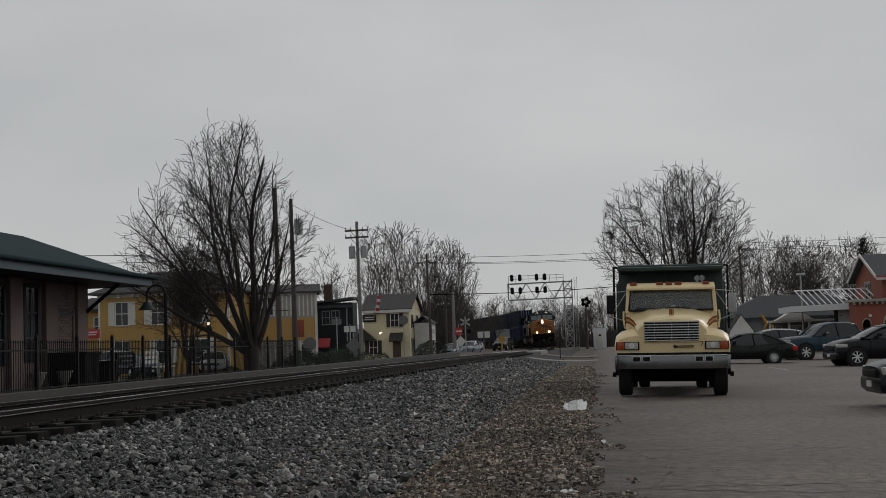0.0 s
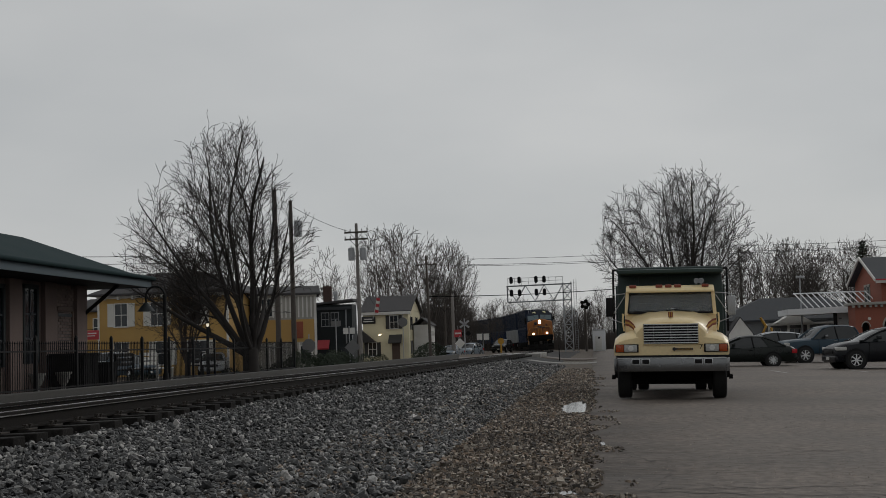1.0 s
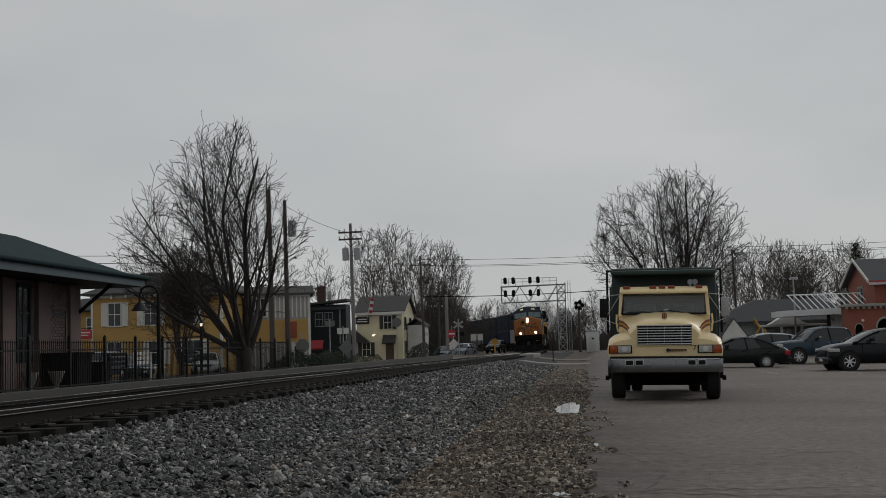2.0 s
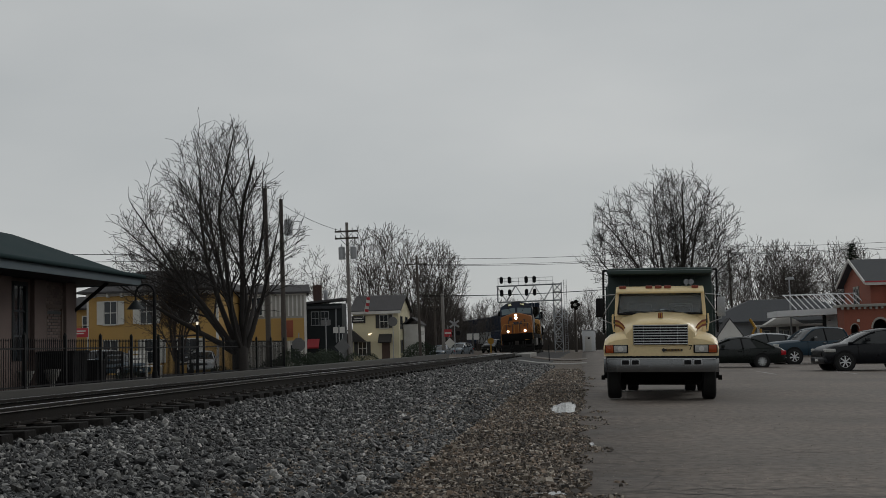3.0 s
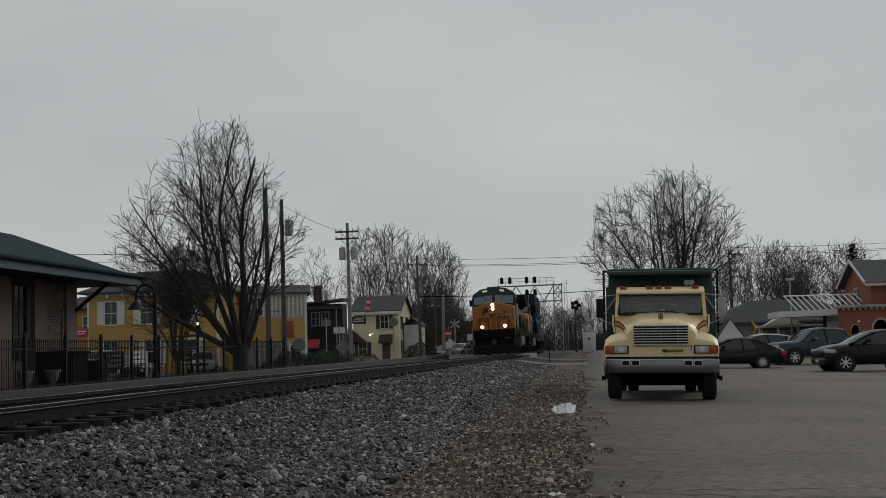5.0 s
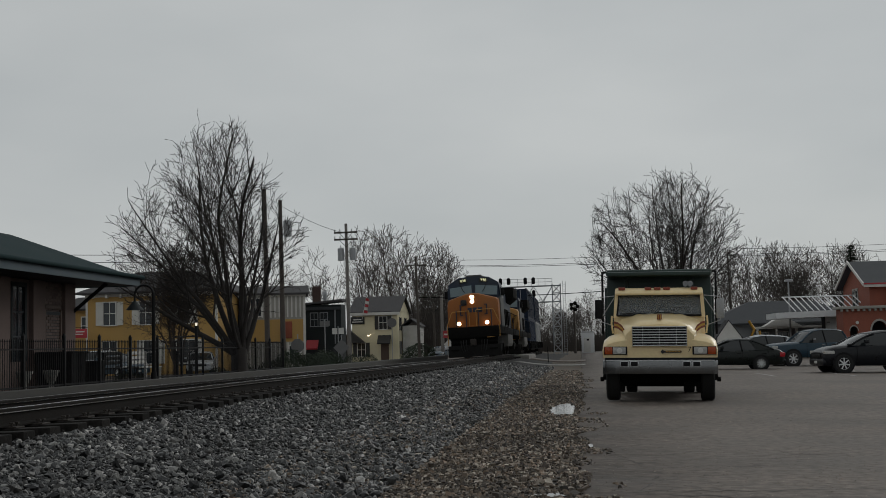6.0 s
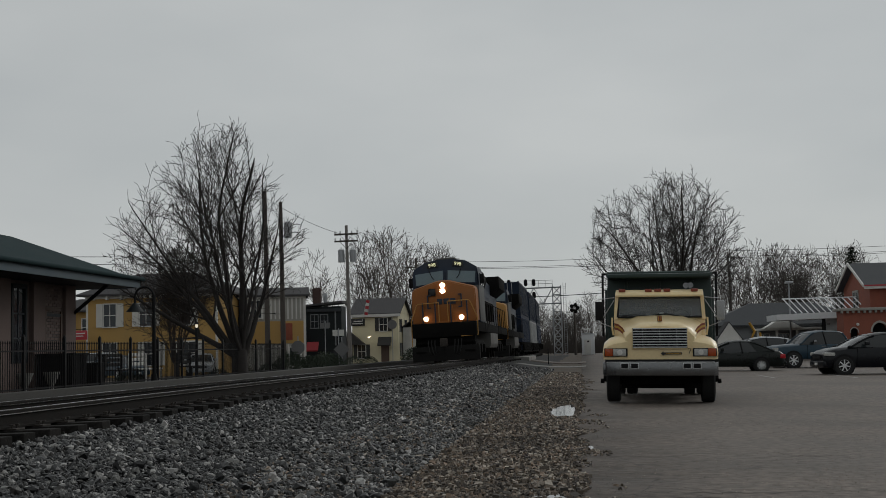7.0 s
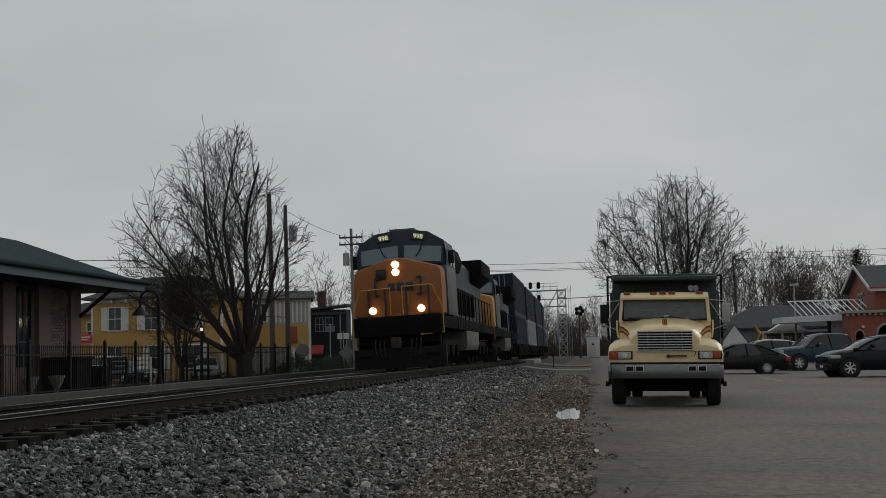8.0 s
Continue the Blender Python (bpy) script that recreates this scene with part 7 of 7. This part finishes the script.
    # things behind the fence
    for x, y, w, h, lab in ((-12.75, 28.9, 0.9, 0.95, "black square planter box by the depot"), (-12.9, 31.0, 0.6, 0.7, "low black waste bin by the depot")):
        q = thing("planter" if w > 0.7 else "waste_bin", pose(x, y, 0.44), lab, "planter" if w > 0.7 else "bin")
        bm = BM()
        loft(bm, [ring_z(w * 0.45, -w * 0.45, w * 0.45, 0), ring_z(w * 0.5, -w * 0.5, w * 0.5, h)])
        part("box", bm, M_black, q)
        bm = BM()
        box(bm, -w * 0.54, w * 0.54, -w * 0.54, w * 0.54, h - 0.06, h, 0.015)
        part("rim", bm, M_black, q)
    for x, y in ((-12.5, 27.7), (-12.45, 26.2)):
        q = thing("garden_urn", pose(x, y, 0.44), "pale concrete garden urn beside the depot", "urn", "garden urns")
        q.scale = (0.62, 0.62, 0.85)
        bm = BM()
        prof = [(0.20, 0.0), (0.20, 0.06), (0.10, 0.12), (0.09, 0.22), (0.20, 0.34), (0.27, 0.50), (0.31, 0.56), (0.31, 0.60)]
        loft(bm, [[(r * math.cos(2 * math.pi * i / 16), r * math.sin(2 * math.pi * i / 16), z) for i in range(16)] for r, z in prof])
        part("bowl", bm, M_conc, q)
    for k, (x, y) in enumerate(((-13.4, 36.5), (-13.6, 35.0), (-13.6, 41.5))):
        q = thing("bench", pose(x, y, 0.44, 0, 0, 90), "white slatted garden bench on the walk" if k == 0 else "dark slatted bench on the walk", "bench", "benches")
        mt = M_white if k == 0 else M_black
        for i in range(4):
            bm = BM()
            box(bm, -0.75, 0.75, -0.25 + 0.13 * i, -0.16 + 0.13 * i, 0.42, 0.46, 0.008)
            part("seat_slat", bm, mt, q)
        for i in range(3):
            bm = BM()
            box(bm, -0.75, 0.75, 0.28, 0.31, 0.55 + 0.14 * i, 0.65 + 0.14 * i, 0.008)
            part("back_slat", bm, mt, q)
        for sx in (-0.68, 0.68):
            for sy in (-0.22, 0.28):
                bm = BM()
                box(bm, sx - 0.03, sx + 0.03, sy - 0.03, sy + 0.03, 0, 0.9 if sy > 0 else 0.44, 0.006)
                part("leg", bm, mt, q)


M_leaf = material("evergreen_leaf", (0.022, 0.034, 0.018), 0.8, vary=0.4, scale=2.0, bump=0.0)


def bush_mesh(seed, n=1700):
    rng = random.Random(seed)
    V, F = [], []
    for _ in range(n):
        a, b = rng.uniform(0, 2 * math.pi), rng.uniform(-0.2, 1.0)
        r = 1.0 + 0.22 * noise.noise((math.cos(a) * 2 + seed, math.sin(a) * 2, b * 2))
        r *= rng.uniform(0.80, 1.06)
        c = math.sqrt(max(0, 1 - b * b))
        p = Vector((r * c * math.cos(a), r * c * math.sin(a), max(0.02, r * b)))
        s = rng.uniform(0.03, 0.075)
        d1 = Vector((rng.uniform(-1, 1), rng.uniform(-1, 1), rng.uniform(-1, 1))).normalized()
        d2 = d1.orthogonal().normalized()
        k = len(V)
        V += [p - d1 * s, p + d2 * s * 0.5, p + d1 * s, p - d2 * s * 0.5]
        F.append((k, k + 1, k + 2, k + 3))
    return raw_mesh("shrub", V, F, M_leaf)


def shrubs():
    a, b = bush_mesh(1), bush_mesh(2)
    rnd = random.Random(6)
    spots = [(-15.0, 62.0, 0.9), (-14.6, 64.5, 0.8), (-14.5, 67.0, 0.7), (-14.6, 70.5, 0.75), (-15.5, 72.5, 0.9), (-14.4, 76.0, 0.6), (-13.9, 79.0, 0.6), (-14.3, 58.5, 0.6), (-13.0, 46.0, 0.45), (-13.2, 43.5, 0.4), (-13.0, 50.0, 0.5),
             (-17.6, 133.0, 1.7), (-18.2, 131.0, 1.3), (-13.0, 34.0, 0.45), (-22.6, 100.5, 0.9), (-20.8, 100.8, 1.1)]
    for i, (x, y, r) in enumerate(spots):
        ob = new("shrub", (a, b)[i % 2])
        ob.matrix_basis = pose(x, y, ground_z(x, y) - 0.03, 0, 0, rnd.uniform(0, 360))
        ob.scale = (r, r, r * rnd.uniform(0.85, 1.1))
        tagged(ob, "dark evergreen clipped shrub", "shrub", "shrubs")


iron_fence()
hook_lamp()
post_lamp()
poles_and_wires()
signal_gantry()
signs()
shrubs()

# ---- bare winter trees ----
def tree_mesh(mat, seed, crown, stems, bole, bole_r, reach, twig, levels=5, gap=1.0, rise=0.05, angle=(0.42, 0.80), peak=2.0):
    """A bare tree whose limbs fill a crown.
    crown: (centre x, centre y, centre z, half width below, half width above, half height below, half height above); stems: how many limbs leave the bole;
    reach: the longest branch of each level; gap: the spacing of side branches; rise: how much they turn upwards; peak: 2 for a round top, less for a pointed one."""
    rnd = random.Random(seed)
    cx, cy, cz, wb, wa, hb, ha = crown
    V, F, LV = [], [], []

    def outside(p):
        """Above 1 beyond the crown's uneven outline."""
        dz = p.z - cz
        h = ha if dz > 0 else hb
        w = wa if dz > 0 else wb
        u = Vector(((p.x - cx) / w, (p.y - cy) / w, dz / h))
        lump = 1 + 0.16 * noise.noise((u.x * 2.3 + seed, u.y * 2.3, u.z * 2.3)) + 0.10 * noise.noise((u.x * 6, u.y * 6 + seed, u.z * 6))
        return (math.hypot(u.x, u.y) ** peak + abs(u.z) ** peak) ** (1 / peak) / lump

    def ring(c, d, r, n):
        q = d.to_track_quat("Z", "Y").to_matrix()
        k = len(V)
        for i in range(n):
            a = 2 * math.pi * i / n
            V.append(c + q @ Vector((math.cos(a) * r, math.sin(a) * r, 0)))
        return k

    def branch(p, d, r, level, length):
        n = (8, 6, 4, 3, 3)[level]
        ds = (0.30, 0.26, 0.20, 0.17, 0.15)[level] * gap
        steps = max(2, int(length / ds))
        wob = (0.045, 0.06, 0.065, 0.07, 0.08)[level]
        k0 = ring(p, d, r, n)
        spin = rnd.uniform(0, 6.28)
        kids = []
        for s in range(1, steps + 1):
            u = s / steps
            d = (d + Vector((rnd.gauss(0, wob), rnd.gauss(0, wob), rnd.gauss(0, wob) + (rise if level else rise * 0.25)))).normalized()
            p = p + d * ds
            if outside(p) > 1 and p.z > cz - hb * 0.85 and level > 0:
                u = 1.0
            elif outside(p) > 0.98 and p.z > cz:
                u = 1.0
            rr = max(twig, r * (1 - 0.88 * u))
            k1 = ring(p, d, rr, n)
            for i in range(n):
                F.append((k0 + i, k0 + (i + 1) % n, k1 + (i + 1) % n, k1 + i))
                LV.append(level)
            k0 = k1
            if level + 1 < levels and s / steps > (0.22 if level == 0 else 0.10) and rnd.random() < (0.50, 0.68, 0.66, 0.55, 0)[level]:
                spin += 2.4 + rnd.uniform(-0.6, 0.6)
                kids.append((p.copy(), d.copy(), rr, s / steps, spin))
            if u == 1.0:
                break
        for q, dd, rr, u, a in kids:
            tilt = rnd.uniform(*angle)
            ax = dd.orthogonal().normalized()
            ax.rotate(Matrix.Rotation(a, 3, dd))
            nd = (dd * math.cos(tilt) + ax * math.sin(tilt) + Vector((0, 0, 0.10))).normalized()
            branch(q, nd, max(twig, rr * rnd.uniform(0.42, 0.60)), level + 1, reach[level + 1] * rnd.uniform(0.55, 1.1) * (1.08 - 0.45 * u))

    k0 = ring(Vector((0, 0, -0.1)), Vector((0, 0, 1)), bole_r * 1.35, 10)
    for u, w in ((0.2, 1.05), (0.6, 0.95), (1.0, 0.98), (1.25, 0.5)):
        k1 = ring(Vector((cx * 0.02 * u, 0, bole * u)), Vector((0, 0, 1)), bole_r * w, 10)
        for i in range(10):
            F.append((k0 + i, k0 + (i + 1) % 10, k1 + (i + 1) % 10, k1 + i))
            LV.append(0)
        k0 = k1
    for k in range(stems):
        # each limb aims at its own place high in the crown
        a = 2.4 * k + rnd.uniform(-0.3, 0.3)
        f = math.sqrt((k + 0.4) / stems)
        aim = Vector((cx + math.cos(a) * wa * 0.92 * f, cy + math.sin(a) * wa * 0.92 * f, cz + ha * (0.98 - 1.05 * f * f)))
        start = Vector((math.cos(a) * bole_r * 0.5, math.sin(a) * bole_r * 0.5, bole * (0.72 + 0.45 * rnd.random())))
        way = aim - start
        d = (way.normalized() + Vector((0, 0, -0.06))).normalized()
        branch(start, d, bole_r * rnd.uniform(0.26, 0.40), 0, min(reach[0], way.length * 1.15))
    out = []
    for nm, keep in (("trunk", lambda v: v < 2), ("crown", lambda v: v >= 2)):
        fs = [f for f, v in zip(F, LV) if keep(v)]
        used = sorted({i for f in fs for i in f})
        at = {i: k for k, i in enumerate(used)}
        out.append(raw_mesh(nm, [V[i] for i in used], [tuple(at[i] for i in f) for f in fs], mat, True))
    return out


def plant(meshes, x, y, label, group="", z=None, rz=0, k=1.0, sx=1.0):
    ob = thing("tree", pose(x, y, ground_z(x, y) - 0.03 if z is None else z, 0, 0, rz), label, "tree", group)
    ob.scale = (k * sx, k * sx, k)
    for nm, me in zip(("trunk", "crown"), meshes):
        new(nm, me).parent = ob
    return ob


depot_tree = tree_mesh(M_bark, 11, (-1.0, 0, 3.9, 3.6, 3.55, 3.0, 5.15), 13, 1.0, 0.30, (9.0, 3.6, 2.0, 1.0, 0.45), 0.0075, rise=0.015, angle=(0.42, 0.85), peak=1.6)
plant(depot_tree, -12.0, 42.0, "tall bare many-stemmed tree behind an iron fence")
lot_tree = tree_mesh(M_bark, 24, (-0.2, 0, 7.6, 6.1, 5.9, 5.2, 6.4), 11, 2.0, 0.42, (12.0, 5.2, 2.8, 1.5, 0.7), 0.0125, gap=1.35, rise=0.0, angle=(0.42, 0.85))
plant(lot_tree, 6.6, 90.0, "large spreading bare tree behind the parked truck")
small_tree = tree_mesh(M_bark_brown, 5, (0, 0, 2.9, 1.9, 1.6, 2.3, 1.9), 12, 0.7, 0.11, (4.0, 1.9, 1.1, 0.6, 0.3), 0.006, gap=0.58, rise=0.02, angle=(0.45, 0.9))
plant(small_tree, -15.0, 44.0, "small dense bare tree inside the fence")
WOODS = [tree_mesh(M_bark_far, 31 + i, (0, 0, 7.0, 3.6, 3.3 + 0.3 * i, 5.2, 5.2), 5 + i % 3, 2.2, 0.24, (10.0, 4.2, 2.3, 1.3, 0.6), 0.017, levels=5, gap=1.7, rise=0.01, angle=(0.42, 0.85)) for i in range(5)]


def woods():
    rnd = random.Random(77)
    rows = []
    # behind the houses on the far side of the tracks
    for x, y, h in ((-30, 140, 13), (-26, 150, 14), (-28.5, 165, 17), (-24, 160, 17.5), (-20.5, 155, 15), (-36, 150, 12), (-17.5, 150, 13.0), (-19.5, 172, 15)):
        rows.append((x, y, h))
    # the dark row of trees where the line bends away
    for i in range(34):
        y = 165 + i * 4.2 + rnd.uniform(-3, 3)
        rows.append((-21.5 - max(0, y - 170) ** 2 / 900 + rnd.uniform(-5, 2), y, rnd.uniform(8.0, 11.0)))
    for i in range(26):
        rows.append((rnd.uniform(-30, 8), rnd.uniform(300, 360), rnd.uniform(10, 15)))
    # behind the buildings beyond the car park
    for i in range(44):
        rows.append((12 + i * 1.15 + rnd.uniform(-1.5, 1.5), rnd.uniform(122, 165), rnd.uniform(9.0, 13.0)))
    for i in range(60):
        y = rnd.uniform(205, 330)
        rows.append((rnd.uniform(-16 - (y - 165) ** 2 / 700, 34), y, rnd.uniform(4.5, 9.5)))
    for i in range(30):
        rows.append((-24 + i * 0.35 + rnd.uniform(-6, 3), 150 + i * 3 + rnd.uniform(-4, 4), rnd.uniform(4, 7)))
    rows = [r for r in rows if not (track_x(r[1]) - 5 < r[0] < track_x(r[1]) + 7) and not (-6 < r[0] < 6 and r[1] < 200)]
    for i, (x, y, h) in enumerate(rows):
        k = h / 12.0
        plant(WOODS[i % 5], x, y, "bare grey-brown tree in a winter wood", "woods", rz=rnd.uniform(0, 360), k=k, sx=rnd.uniform(0.8, 1.15))


woods()


def conifer(x, y, h):
    rnd = random.Random(3)
    ob = thing("tree", pose(x, y, ground_z(x, y) - 0.05), "tall dark ragged conifer behind the brick house", "tree")
    bm = BM()
    tube(bm, (0, 0, 0), (0, 0, h), 0.22, 0.03, 8)
    part("trunk", bm, M_bark, ob)
    V, F = [], []
    for k in range(46):
        z = h * (0.25 + 0.75 * k / 46)
        R = (h - z) * 0.26 + 0.25
        for j in range(5):
            a = rnd.uniform(0, 6.28)
            L = R * rnd.uniform(0.6, 1.15)
            d = Vector((math.cos(a), math.sin(a), rnd.uniform(-0.25, 0.1)))
            for q in range(14):
                p = Vector((0, 0, z)) + d * L * (q + 1) / 14
                s = Vector((-d.y, d.x, 0)) * rnd.uniform(0.08, 0.26)
                i = len(V)
                V += [p - s, p + s + Vector((0, 0, -0.08)), p + d * 0.14 + Vector((0, 0, rnd.uniform(-0.12, 0.08)))]
                F.append((i, i + 1, i + 2))
    new("crown", raw_mesh("crown", V, F, M_leaf)).parent = ob


def brushwood(seed, count, spots, label):
    """A tangle of far thin stems."""
    rnd = random.Random(seed)
    V, F = [], []
    for _ in range(count):
        x0, x1, y0, y1, h = spots[rnd.randrange(len(spots))]
        x, y = rnd.uniform(x0, x1), rnd.uniform(y0, y1)
        if track_x(y) - 4.5 < x < track_x(y) + 6.5:
            continue
        z, t, w = ground_z(x, y) - 0.1, h * rnd.uniform(0.3, 1.0), rnd.uniform(0.04, 0.11)
        lx, ly = rnd.uniform(-0.8, 0.8), rnd.uniform(-0.5, 0.5)
        i = len(V)
        V += [(x - w, y, z), (x + w, y, z), (x, y + w, z), (x + lx, y + ly, z + t)]
        F += [(i, i + 1, i + 3), (i + 1, i + 2, i + 3), (i + 2, i, i + 3)]
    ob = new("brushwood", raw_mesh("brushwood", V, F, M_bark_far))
    tagged(ob, label, "brushwood", kind="stuff")


brushwood(9, 26000, [(-50, 45, 225, 330, 6.0), (-48, -24, 150, 230, 5.0), (-30, -20, 150, 200, 3.5), (2, 40, 205, 260, 4.0)], "grey-brown winter brushwood under far trees")
brushwood(10, 9000, [(12, 48, 122, 160, 5.5), (3, 14, 112, 150, 3.0)], "grey-brown winter brushwood behind the houses")
conifer(27.6, 128.0, 11.2)


def motions():
    SPEED, NOSE_Y = 15.35, 163.0

    def on_track(y, length):
        """Pose of a car whose front stands at y and whose back lies a length further along."""
        a, b = Vector((track_x(y), y, 0)), Vector((track_x(y + length), y + length, 0))
        d = (b - a).normalized()
        return Matrix.Translation((a.x, a.y, RAIL_Z + grade(y))) @ pose(0, 0, 0, 0, -2.0, math.degrees(math.atan2(-d.x, d.y)))

    gap = 0.0
    for car, length in [(LOCO, 22.3), (LOCO_2, 22.3)] + [(c, 18.6) for c in CARS]:
        if car in CARS and car is CARS[0]:
            gap += 1.2
        walk(car, [(0.5 * i, on_track(NOSE_Y + gap - SPEED * 0.5 * i, length)) for i in range(17)])
        gap += length + 0.35
    for w, r in WHEELS + WHEELS_2:
        at = w.matrix_basis.translation.copy()
        step = 1.0 / FPS
        walk(w, [(k * step, Matrix.Translation(at) @ pose(0, 0, 0, math.degrees(SPEED * k * step / r))) for k in range(int(8 * FPS) + 1)])
    # the dark car that backs out of sight across the lot
    walk(BACKING_CAR, [(0.0, pose(4.60, 21.3, -0.035, 0, 0, 0)), (0.1, pose(4.70, 21.3, -0.035)), (0.2, pose(4.80, 21.3, -0.035)), (0.5, pose(5.22, 21.35, -0.045, 0, 0, 1)),
                       (1.0, pose(6.1, 21.5, -0.06, 0, 0, 3)), (2.5, pose(9.2, 22.2, -0.12, 0, 0, 8)), (4.0, pose(11.5, 23.0, -0.16, 0, 0, 10)), (8.0, pose(11.8, 23.1, -0.17, 0, 0, 10))])


motions()
